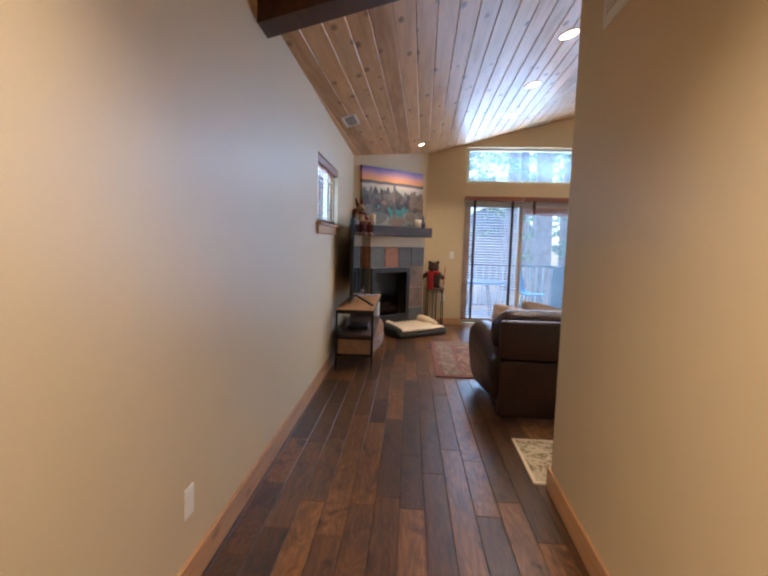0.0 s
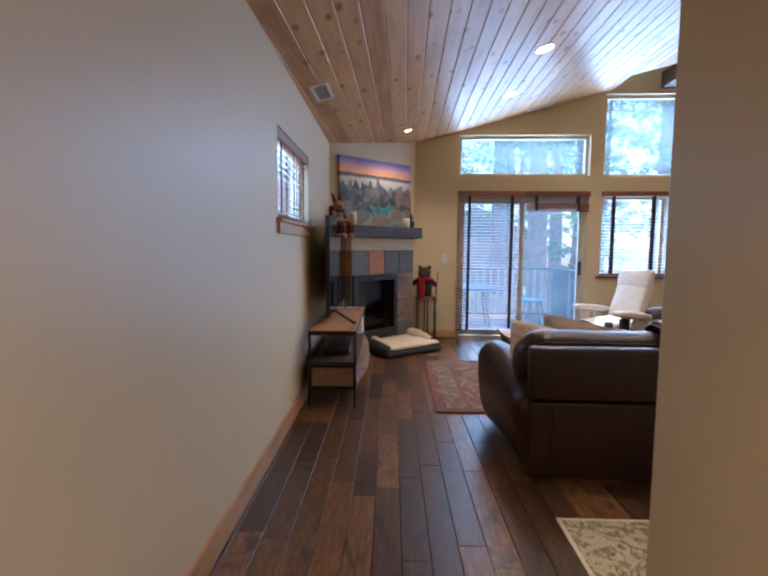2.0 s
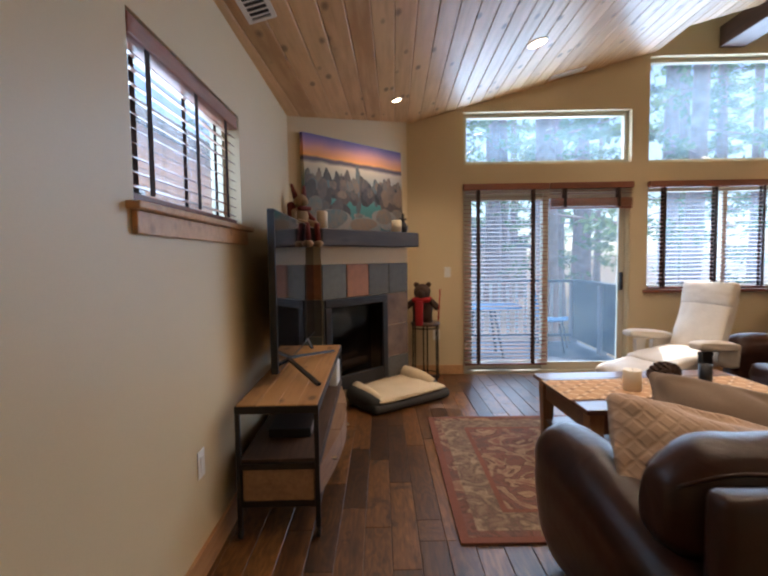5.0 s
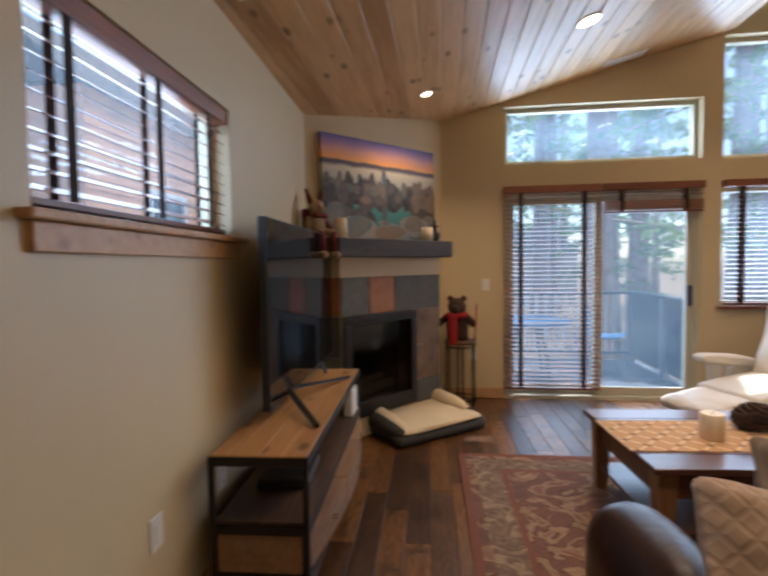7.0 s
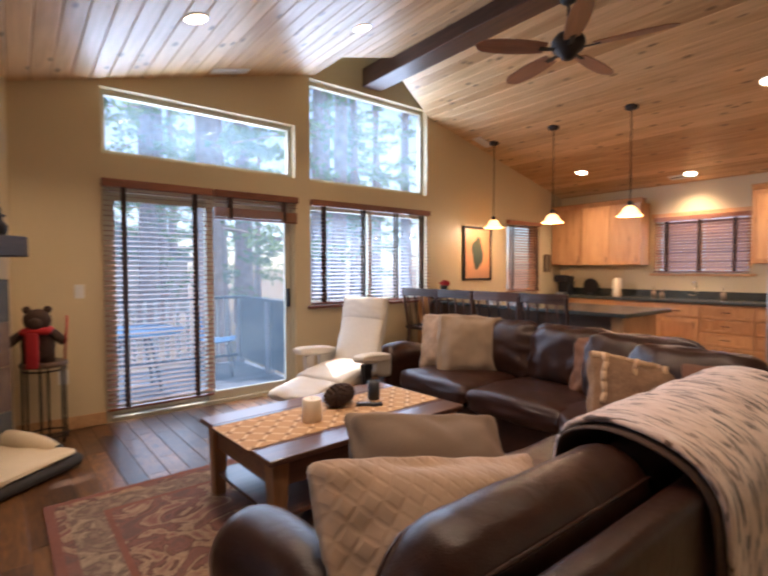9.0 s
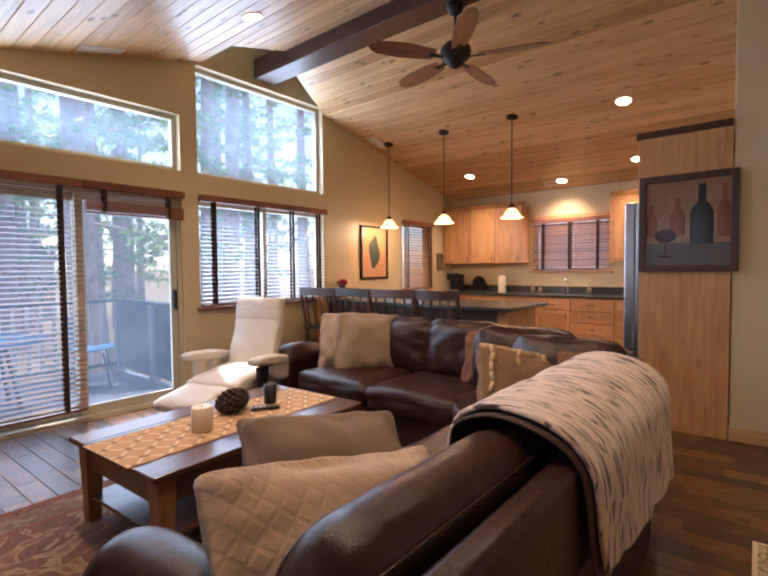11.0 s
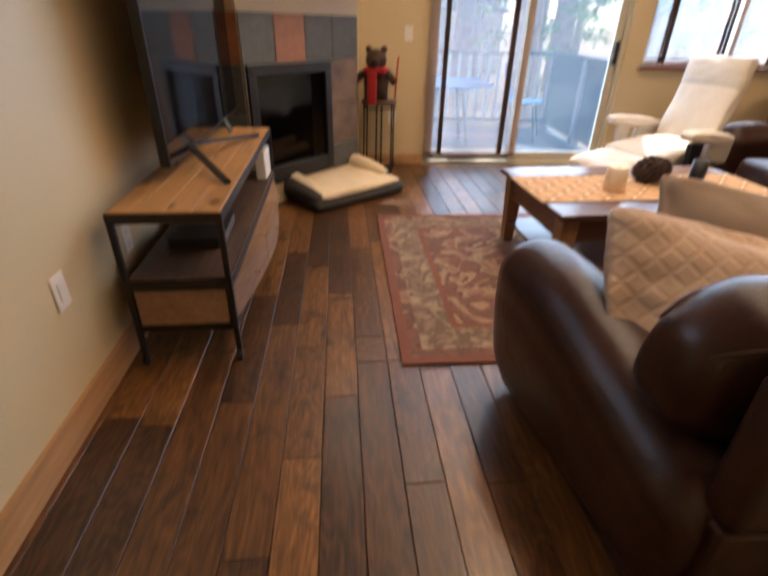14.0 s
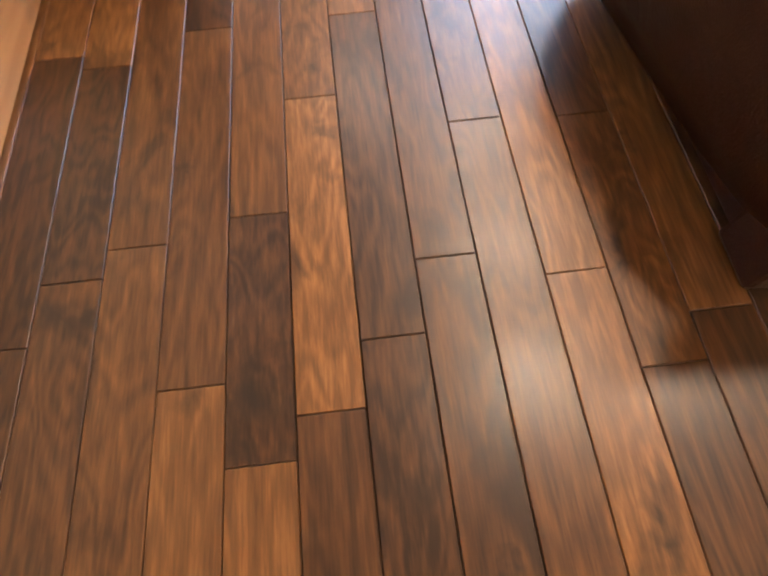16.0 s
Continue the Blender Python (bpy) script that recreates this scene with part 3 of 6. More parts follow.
# left window, seen from inside at the long wall
w5 = tagged(new("window_5"), "cream vinyl window in the long wall", "", "", "structure")
w5.matrix_basis = Matrix.Translation((left_x(4.87), 4.87, 0)) @ pose(0, 0, 0, 0, 0, math.degrees(math.atan(-LX)) + 90)
bm = B()
hw = 0.57
for a in ((-hw, 1.50, -hw + 0.045, 2.09), (hw - 0.045, 1.50, hw, 2.09), (-hw + 0.045, 1.50, hw - 0.045, 1.545), (-hw + 0.045, 2.045, hw - 0.045, 2.09)):
    box(bm, a[0], 0.08, a[1], a[2], 0.14, a[3])
part("window_frame", bm, M_VINYL, w5)
p = part("pane", bx(-hw + 0.045, 0.11, 1.545, hw - 0.045, 0.115, 2.045), M_GLASS, w5)
p.visible_shadow = False
bm = bx(-hw - 0.05, -0.045, 1.475, hw + 0.09, 0.078, 1.50, bevel=0.006)
box(bm, -hw - 0.02, -0.020, 1.40, hw + 0.05, -0.001, 1.474, bevel=0.004)
ws5 = part("window_sill", bm, M_TRIM, w5, "clear-finished pine sill and apron")

# kitchen window in the east wall
w6 = tagged(new("window_6"), "cream vinyl kitchen window above the sink", "", "", "structure")
bm = B()
for a in ((KEW[0], 1.27, KEW[0] + 0.045, 2.09), (KEW[1] - 0.045, 1.27, KEW[1], 2.09), (KEW[0] + 0.045, 1.27, KEW[1] - 0.045, 1.315), (KEW[0] + 0.045, 2.045, KEW[1] - 0.045, 2.09), (5.94, 1.315, 5.98, 2.045)):
    box(bm, KX + 0.07, a[0], a[1], KX + 0.13, a[2], a[3])
part("window_frame", bm, M_VINYL, w6)
p = part("pane", bx(KX + 0.10, KEW[0] + 0.045, 1.315, KX + 0.105, KEW[1] - 0.045, 2.045), M_GLASS, w6)
p.visible_shadow = False
bm = bx(KX - 0.03, KEW[0] - 0.08, 1.235, KX + 0.06, KEW[1] + 0.08, 1.27, bevel=0.005)
box(bm, KX - 0.018, KEW[0] - 0.07, 2.091, KX - 0.001, KEW[1] + 0.07, 2.16, bevel=0.004)
part("window_sill", bm, M_OAK, w6)


# ---- blinds ----
def blind(width, z0, z1, tapes, m, pitch=0.043, tilt=12, label="open wooden venetian blind with dark tapes", stack=0, drop=0.0):
    """A venetian blind, hung facing -y at y = 0; z0 its foot, z1 its head."""
    b = thing("venetian_blind", label, "blind", m, "wooden blinds")
    part("valance", bx(-width / 2, -0.07, z1 - 0.068, width / 2, -0.002, z1, bevel=0.006), M_BLIND, b)
    foot = z0 + 0.02
    part("bottom_rail", bx(-width / 2 + 0.01, -0.055, foot - 0.02, width / 2 - 0.01, -0.010, foot, bevel=0.004), M_BLIND, b)
    bm = bx(-width / 2 + 0.01, -0.024, -0.0014, width / 2 - 0.01, 0.024, 0.0014)
    me = mesh_of("slat", bm, M_SLAT)
    z = z1 - 0.10
    zs = []
    while z > foot + 0.02:
        zs.append(z)
        z -= pitch
    if stack:
        zs = [foot + 0.006 + 0.0042 * k for k in range(stack)] + [z1 - 0.09 - 0.03 * k for k in range(2)]
    for k, z in enumerate(zs):
        s = new("slat", me)
        s.parent = b
        s.matrix_basis = pose(0, -0.034, z, (0 if stack else tilt) + random.uniform(-1.5, 1.5), random.uniform(-0.15, 0.15), 0)
    for x in tapes:
        part("tape", bx(x - 0.017, -0.0645, foot, x + 0.017, -0.0625, z1 - 0.06), M_TAPE, b)
        part("tape", bx(x - 0.017, -0.0085, foot, x + 0.017, -0.0065, z1 - 0.06), M_TAPE, b)
    return b


xc = (DOOR[0] + 1.70) / 2
blind(0.93, 0.11, 2.115, (-0.30, 0.30), pose(xc - 0.002, YW - 0.001, 0), label="lowered open wooden venetian blind on the patio door")
blind(0.90, 1.83, 2.115, (-0.29, 0.29), pose(2.17, YW - 0.001, 0), stack=22, label="raised wooden venetian blind bunched above the patio door")
blind(1.80, 0.945, 2.115, (-0.74, -0.19, 0.32, 0.76), pose(3.69, YW - 0.001, 0))
blind(0.86, 0.975, 2.11, (-0.33, 0.33), pose(6.72, YW - 0.001, 0), label="open wooden venetian blind beside the kitchen bar", tilt=38)
blind(1.11, 1.515, 2.085, (-0.42, 0.0, 0.38), Matrix.Translation((left_x(4.87), 4.87, 0)) @ pose(0, 0, 0, 0, 0, math.degrees(math.atan(-LX)) + 90) @ pose(0, 0.074, 0), label="open wooden venetian blind in the deep window recess", tilt=27, pitch=0.047)
blind(1.20, 1.285, 2.10, (-0.42, 0.0, 0.42), pose(KX - 0.001, 5.96, 0, 0, 0, -90), label="half-closed wooden venetian blind above the kitchen sink", tilt=42)

# ---- lamps ----
def spot(name, x, y, z, power, size=120):
    d = bpy.data.lights.new(name, "SPOT")
    d.energy, d.color, d.spot_size, d.spot_blend, d.shadow_soft_size = power, WARM, radians(size), 0.8, 0.10
    ob = new(name, d)
    ob.matrix_world = pose(x, y, z)
    return ob


def recessed_light(x, y, fn, slope, small=False, gain=1.0):
    z = fn(x)
    a = math.degrees(math.atan(slope))
    t = thing("recessed_light", "round lit recessed ceiling light with a white trim ring", "ceiling light", pose(x, y, z, 0, -a, 0), "recessed lights")
    r = 0.05 if small else 0.085
    bm = B()
    lathe(bm, (0, 0, -0.008), [(r - 0.012, 0.0), (r, 0.0), (r + 0.004, 0.004), (r + 0.004, 0.009), (r - 0.012, 0.009)], 28)
    part("trim_ring", bm, M_WHITE, t, "", True)
    bm = B()
    cyl(bm, 0, 0, -0.0105, -0.009, r - 0.012, seg=28)
    part("lens", bm, M_LAMP, t)
    spot("can_light", x, y, z - 0.03, CAN_POWER * gain * (0.6 if small else 1.0))


for x, y, s in [(0.05, 7.22, True), (1.20, 6.84, False), (2.60, 6.845, False), (1.235, 5.62, False), (2.62, 5.62, False), (1.25, 4.40, False), (2.62, 4.40, False)]:
    recessed_light(x, y, ceil_left, 0.265, s)
for x, y in [(6.97, 7.26), (5.76, 4.735), (7.55, 6.0), (7.17, 4.88)]:
    recessed_light(x, y, ceil_right, -0.244, False, 1.75)
# Two unseen hall cans, added at guessed spots to brighten the hallway walls.
for x, y, s in [(0.05, 0.7, False), (0.05, -1.0, False)]:
    recessed_light(x, y, ceil_left, 0.265, s, 2.5)


def pendant(x, y):
    top = ceil_right(x)
    t = thing("pendant_lamp", "lit amber glass bell pendant on a dark rod", "lamp", pose(x, y, 0), "pendants above the bar")
    bm = B()
    lathe(bm, (0, 0, top - 0.035), [(0.03, 0), (0.065, 0.012), (0.068, 0.03), (0.068, 0.05)], 20)
    part("canopy", bm, M_IRON, t, "", True)
    bm = B()
    rod(bm, (0, 0, 2.08), (0, 0, top - 0.03), 0.006)
    part("rod", bm, M_IRON, t)
    bm = B()
    lathe(bm, (0, 0, 2.03), [(0.028, 0), (0.03, 0.05), (0.012, 0.065)], 16)
    part("socket", bm, M_IRON, t, "", True)
    bm = B()
    prof = [(0.135, 0.0), (0.105, 0.025), (0.083, 0.055), (0.07, 0.085), (0.03, 0.115)]
    seg = 24
    rings = [[bm.verts.new((r * math.cos(6.2832 * i / seg), r * math.sin(6.2832 * i / seg), 1.925 + h)) for i in range(seg)] for r, h in prof]
    for p, q in zip(rings, rings[1:]):
        for i in range(seg):
            bm.faces.new((p[i], p[(i + 1) % seg], q[(i + 1) % seg], q[i]))
    part("glass_shade", bm, M_SHADE, t, "glowing amber glass", True)
    d = bpy.data.lights.new("pendant_light", "POINT")
    d.energy, d.color, d.shadow_soft_size = PENDANT_POWER, WARM, 0.05
    new("pendant_light", d).matrix_world = pose(x, y, 1.90)


for y in (7.82, 6.88, 5.92):
    pendant(5.6, y)


def ceiling_fan(x, y):
    t = thing("ceiling_fan", "five-blade ceiling fan with red-brown blades and a dark bronze motor", "fan", pose(x, y, 0))
    bm = B()
    lathe(bm, (0, 0, 3.44), [(0.03, 0), (0.06, 0.02), (0.07, 0.06), (0.07, 0.08)], 20)
    part("canopy", bm, M_IRON, t, "", True)
    bm = B()
    rod(bm, (0, 0, 3.2), (0, 0, 3.46), 0.013)
    part("downrod", bm, M_IRON, t)
    bm = B()
    lathe(bm, (0, 0, 3.0), [(0.02, 0), (0.05, 0.015), (0.07, 0.05), (0.115, 0.08), (0.13, 0.12), (0.125, 0.16), (0.09, 0.20), (0.04, 0.225)], 28)
    part("motor", bm, M_IRON, t, "", True)
    for k in range(5):
        a = math.radians(72 * k + 3)
        bm = B()
        n, L = 14, 0.57
        top = []
        for i in range(n + 1):
            u = i / n
            w = 0.075 * (0.72 + 0.42 * math.sin(math.pi * min(1, u * 0.9 + 0.05))) * (math.sqrt(max(0.0, 1 - ((u - 0.82) / 0.18) ** 2)) if u > 0.82 else 1)
            top.append((0.19 + u * L, w))
        pts = [(x_, w_) for x_, w_ in top] + [(x_, -w_) for x_, w_ in reversed(top[:-1])]
        prism(bm, pts, -0.004, 0.004, "z")
        blade = part("blade", bm, M_FANB, t)
        blade.matrix_basis = pose(0, 0, 3.09, 0, 0, math.degrees(a)) @ pose(0, 0, 0, 12, 0, 0)
        bm = bx(0.10, -0.02, -0.012, 0.24, 0.02, -0.005, bevel=0.002)
        arm = part("blade_arm", bm, M_IRON, t)
        arm.matrix_basis = blade.matrix_basis


ceiling_fan(3.70, 5.56)


def ceiling_vent(x, y, fn, slope, w, l, label="white slotted air vent set in the ceiling"):
    t = thing("ceiling_vent", label, "vent", pose(x, y, fn(x), 0, -math.degrees(math.atan(slope)), 0))
    bm = B()
    for a in ((-w / 2, -l / 2, -w / 2 + 0.025, l / 2), (w / 2 - 0.025, -l / 2, w / 2, l / 2), (-w / 2 + 0.025, -l / 2, w / 2 - 0.025, -l / 2 + 0.025), (-w / 2 + 0.025, l / 2 - 0.025, w / 2 - 0.025, l / 2)):
        box(bm, a[0], a[1], -0.008, a[2], a[3], 0.0)
    part("frame", bm, M_WHITE, t)
    part("backing", bx(-w / 2 + 0.02, -l / 2 + 0.02, -0.001, w / 2 - 0.02, l / 2 - 0.02, 0.001), M_BLACK, t)
    n = 7
    for k in range(n):
        yy = -l / 2 + 0.03 + (l - 0.06) * (k + 0.5) / n
        part("slat", bx(-w / 2 + 0.025, yy - 0.009, -0.006, w / 2 - 0.025, yy + 0.005, -0.004), M_WHITE, t)


ceiling_vent(-0.655, 5.18, ceil_left, 0.265, 0.15, 0.38)
ceiling_vent(1.85, 7.96, ceil_left, 0.265, 0.36, 0.13)
ceiling_vent(5.50, 7.94, ceil_right, -0.244, 0.30, 0.14)
ceiling_vent(7.62, 6.12, ceil_right, -0.244, 0.14, 0.34)

# ---- fireplace corner ----
U, N = Vector((0.644, 0.765, 0)), Vector((0.765, -0.644, 0))
TF = Matrix((( U.x, -N.x, 0, FA.x), (U.y, -N.y, 0, FA.y), (0, 0, 1, 0), (0, 0, 0, 1)))   # local x along the wall, -y into the room
OFF = 0.24
u0, u1 = 0.245, 1.395
fp = thing("fireplace", "corner gas fireplace with a grey and rust slate surround", "fireplace", TF)
bm = B()
# chimney breast below the mantel, with its opening
fb = (0.268, 1.068, 0.16, 0.972)
for a in ((u0, 0.0, fb[0], 1.44), (fb[1], 0.0, u1, 1.44), (fb[0], fb[3], fb[1], 1.44), (fb[0], 0.0, fb[1], fb[2])):
    box(bm, a[0], -OFF + 0.012, a[1], a[2], 0.0, a[3])
part("surround", bm, M_WALL, fp)
bm = B()
prism(bm, [(u0 - 0.002, -OFF + 0.013), (u0 - 0.17, -OFF + 0.22), (u0 - 0.002, -0.001)], 0.0, 1.44, "z")
part("surround_return", bm, M_WALL, fp)
rows = [(0.976, 1.272), (0.665, 0.974), (0.352, 0.661), (0.004, 0.348)]
cols = [u0, 0.53, 0.815, 1.10, u1]
pick = {(0, 0): 1, (0, 1): 2, (0, 2): 0, (0, 3): 0, (1, 3): 3, (2, 3): 3, (3, 3): 0}
for j, (z0, z1) in enumerate(rows):
    for i in range(4):
        a, b = cols[i], cols[i + 1]
        if j > 0:
            if i in (1, 2):
                continue
            if i == 0:
                b = fb[0] - 0.002
            if i == 3:
                a = fb[1] + 0.002
        part("slate_tile", bx(a + 0.002, -OFF, z0, b - 0.002, -OFF + 0.0115, z1, bevel=0.003, seg=1), M_SLATE[pick.get((j, i), (i + j) % 2)], fp)
for j, (z0, z1) in enumerate(rows):
    bm = B()
    c0, c1 = (u0 - 0.004, -OFF + 0.010), (u0 - 0.165, -OFF + 0.209)
    d = Vector((-0.78, -0.62)) * 0.008
    prism(bm, [c0, c1, (c1[0] + d.x, c1[1] + d.y), (c0[0] + d.x, c0[1] + d.y)], z0, z1, "z")
    part("slate_tile", bm, M_SLATE[(2, 0, 1, 3)[j]], fp)
bm = B()
box(bm, fb[0], -OFF - 0.012, 0.90, fb[1], -OFF + 0.03, fb[3], 0.006)
box(bm, fb[0], -OFF - 0.012, fb[2], fb[0] + 0.07, -OFF + 0.03, 0.90, 0.006)
box(bm, fb[1] - 0.07, -OFF - 0.012, fb[2], fb[1], -OFF + 0.03, 0.90, 0.006)
box(bm, fb[0] + 0.07, -OFF - 0.012, fb[2], fb[1] - 0.07, -OFF + 0.03, fb[2] + 0.12, 0.006)
part("firebox_frame", bm, M_BLACK, fp, "black metal frame")
for k in range(4):
    part("louvre", bx(fb[0] + 0.03, -OFF - 0.016, 0.912 + 0.014 * k, fb[1] - 0.03, -OFF - 0.0125, 0.92 + 0.014 * k), M_BLACK, fp)
bm = bx(fb[0] + 0.01, -0.03, fb[2], fb[1] - 0.01, -0.005, 0.95)
part("firebox_back", bm, M_BLACK, fp)
part("glass", bx(fb[0] + 0.06, -OFF + 0.012, fb[2] + 0.10, fb[1] - 0.06, -OFF + 0.016, 0.91), M_DARKGLASS, fp)
for k, (x, r, t) in enumerate([(0.52, 0.04, 8), (0.72, 0.045, -6), (0.62, 0.035, 15)]):
    bm = B()
    rod(bm, (x - 0.17, -0.12 + 0.02 * k, 0.33 + 0.05 * (k == 2)), (x + 0.17, -0.14 + 0.03 * k, 0.35 + 0.07 * (k == 2)), r, 10, r * 0.8)
    part("log", bm, M_TANFUR, fp, "pale ceramic log")

mantel = thing("mantel_shelf", "thick rough dark wooden mantel shelf", "shelf", TF)
bm = B()
prism(bm, [(0.115, -0.40), (1.385, -0.40), (1.385, -0.001), (-0.075, -0.001), (-0.14, -0.10)], 1.425, 1.565, "z")
bmesh.ops.bevel(bm, geom=bm.edges[:], offset=0.008, segments=1, affect="EDGES")
part("beam", bm, M_MANTEL, mantel)


def painting_material():
    """Sunset sky, dark far hills, pale water that turns teal and green towards its foot."""
    m, n, l, b = nodes_of("lake_painting")
    co = n.new("ShaderNodeTexCoord").outputs["Generated"]
    sep = n.new("ShaderNodeSeparateXYZ")
    l.new(co, sep.inputs[0])
    wob = noise_node(n, l, co, 5, 5)
    add = n.new("ShaderNodeMath")
    add.operation = "MULTIPLY_ADD"
    add.inputs[1].default_value, add.inputs[2].default_value = 0.07, -0.035
    l.new(wob.outputs[0], add.inputs[0])
    zz = n.new("ShaderNodeMath")
    l.new(add.outputs[0], zz.inputs[0])
    l.new(sep.outputs["Z"], zz.inputs[1])
    sky = ramp(n, [(0.0, (0.05, 0.12, 0.14)), (0.30, (0.04, 0.22, 0.20)), (0.50, (0.24, 0.30, 0.28)), (0.70, (0.62, 0.55, 0.42)), (0.735, (0.09, 0.07, 0.09)), (0.76, (0.12, 0.08, 0.10)), (0.775, (0.90, 0.40, 0.10)), (0.86, (0.72, 0.34, 0.26)), (0.93, (0.33, 0.20, 0.40)), (1.0, (0.10, 0.10, 0.36))])
    l.new(zz.outputs[0], sky.inputs[0])
    l.new(sky.outputs[0], b.inputs["Base Color"])
    b.inputs["Roughness"].default_value = 0.45
    return m


def painted_stone(name, stops):
    """Brushed rock colours: each stone takes a tone of its own, mottled by fine strokes."""
    m, n, l, b = nodes_of(name)
    co = n.new("ShaderNodeTexCoord").outputs["Object"]
    rnd = n.new("ShaderNodeNewGeometry").outputs["Random Per Island"]
    v = noise_node(n, l, co, 22, 6, (1, 1, 0.7))
    ad = n.new("ShaderNodeMath")
    ad.operation = "MULTIPLY_ADD"
    ad.inputs[1].default_value = 0.55
    l.new(v.outputs[0], ad.inputs[0])
    half = n.new("ShaderNodeMath")
    half.operation = "MULTIPLY_ADD"
    half.inputs[1].default_value, half.inputs[2].default_value = 0.8, -0.18
    l.new(rnd, half.inputs[0])
    l.new(half.outputs[0], ad.inputs[2])
    r = ramp(n, stops)
    l.new(ad.outputs[0], r.inputs[0])
    l.new(r.outputs[0], b.inputs["Base Color"])
    b.inputs["Roughness"].default_value = 0.45
    return m


PWD, PHT = 1.318, 0.835
pic = thing("canvas_picture", "large canvas print of a rocky lake shore at sunset", "picture", TF @ pose(0.896, 0, 1.996, 0, -1.2, 0))
part("canvas", bx(-PWD / 2, -0.045, -PHT / 2, PWD / 2, -0.002, PHT / 2, bevel=0.004), painting_material(), pic)
rk = random.Random(11)
stones = []
for k in range(26):
    u = 0.02 + 0.96 * (k + rk.random()) / 26
    tall = 0.07 + 0.11 * rk.random() + (0.14 if 0.47 < u < 0.53 else 0)
    stones.append((u, 0.45 + 0.05 * rk.random(), 0.026 + 0.022 * rk.random(), tall))
for k in range(22):
    stones.append((rk.random(), 0.36 + 0.13 * rk.random(), 0.035 + 0.03 * rk.random(), 0.06 + 0.05 * rk.random()))
for u in (0.06, 0.16, 0.80, 0.88, 0.95):
    stones.append((u, 0.33 + 0.06 * rk.random(), 0.075, 0.17))
stones += [(0.09, 0.18, 0.13, 0.17), (0.30, 0.20, 0.10, 0.13), (0.34, 0.37, 0.065, 0.075), (0.93, 0.12, 0.11, 0.16)]
big = [(0.26, 0.10, 0.17, 0.15), (0.50, 0.17, 0.06, 0.035), (0.55, 0.05, 0.19, 0.11), (0.78, 0.15, 0.14, 0.12)]


def stone_shapes(rows, lift, grow, up):
    """Flat rounded stone outlines on the canvas, each a hair in front of the one behind it."""
    bm = B()
    for q, (u, w, ru, rw) in enumerate(rows):
        ring, seg = [], 18
        ph = rk.uniform(0, 6)
        for i in range(seg):
            a = 6.2832 * i / seg
            rr = 1 + 0.10 * math.sin(2 * a + ph) + 0.07 * math.sin(3 * a + 2 * ph)
            x = (u + ru * grow * rr * math.cos(a) - 0.5 - 0.12 * ru * up) * PWD
            z = (w + rw * grow * rr * math.sin(a) - 0.5 + 0.42 * rw * up) * PHT
            x, z = max(-PWD / 2 + 0.003, min(PWD / 2 - 0.003, x)), max(-PHT / 2 + 0.003, min(PHT / 2 - 0.003, z))
            ring.append(bm.verts.new((x, -0.0456 - lift - 0.00004 * q, z)))
        bm.faces.new(ring)
    return bm


M_STONED = painted_stone("painted_stone_dark", [(0.1, (0.012, 0.014, 0.018)), (0.45, (0.045, 0.042, 0.042)), (0.7, (0.10, 0.075, 0.055)), (0.95, (0.05, 0.09, 0.10))])
M_STONEL = painted_stone("painted_stone_lit", [(0.1, (0.035, 0.04, 0.045)), (0.4, (0.085, 0.08, 0.075)), (0.65, (0.22, 0.155, 0.105)), (0.95, (0.07, 0.13, 0.15))])
M_STONEB = painted_stone("painted_stone_smooth", [(0.1, (0.06, 0.13, 0.16)), (0.5, (0.13, 0.20, 0.22)), (0.9, (0.28, 0.24, 0.20))])
for nm, bm, mt in (("painted_stone", stone_shapes(stones, 0.0, 1.0, 0.0), M_STONED), ("painted_stone_face", stone_shapes(stones, 0.003, 0.62, 1.0), M_STONEL),
                   ("painted_boulder", stone_shapes(big, 0.006, 1.0, 0.0), M_STONEB), ("painted_boulder_face", stone_shapes(big, 0.0065, 0.72, 0.6), M_STONEL)):
    tagged(part(nm, bm, mt, pic), "", "", "", "stuff")


def candle(m, r, h, label="cream pillar candle standing on the mantel"):
    t = thing("candle", label, "candle", m, "pillar candles")
    bm = B()
    lathe(bm, (0, 0, 0), [(r, 0), (r, h - 0.006), (r - 0.005, h), (r - 0.012, h - 0.002), (0.006, h - 0.012)], 24)
    part("wax", bm, M_WAX, t, "", True)
    bm = B()
    rod(bm, (0, 0, h - 0.012), (0.002, 0, h + 0.006), 0.0015, 6)
    part("wick", bm, M_BLACK, t)


candle(TF @ pose(0.25, -0.25, 1.565), 0.045, 0.15)
candle(TF @ pose(1.215, -0.25, 1.565), 0.05, 0.125)
vase = thing("figurine_vase", "small dark carved vase standing on the mantel", "vase", TF @ pose(1.33, -0.24, 1.565))
bm = B()
lathe(bm, (0, 0, 0), [(0.03, 0), (0.045, 0.03), (0.05, 0.07), (0.03, 0.10), (0.018, 0.12), (0.026, 0.135), (0.012, 0.16), (0.014, 0.19), (0.004, 0.20)], 18)
part("body", bm, M_BLACK, vase, "", True)
bm = B()
rod(bm, (-0.05, 0, 0.145), (0.05, 0, 0.145), 0.008)
part("crossbar", bm, M_BLACK, vase)


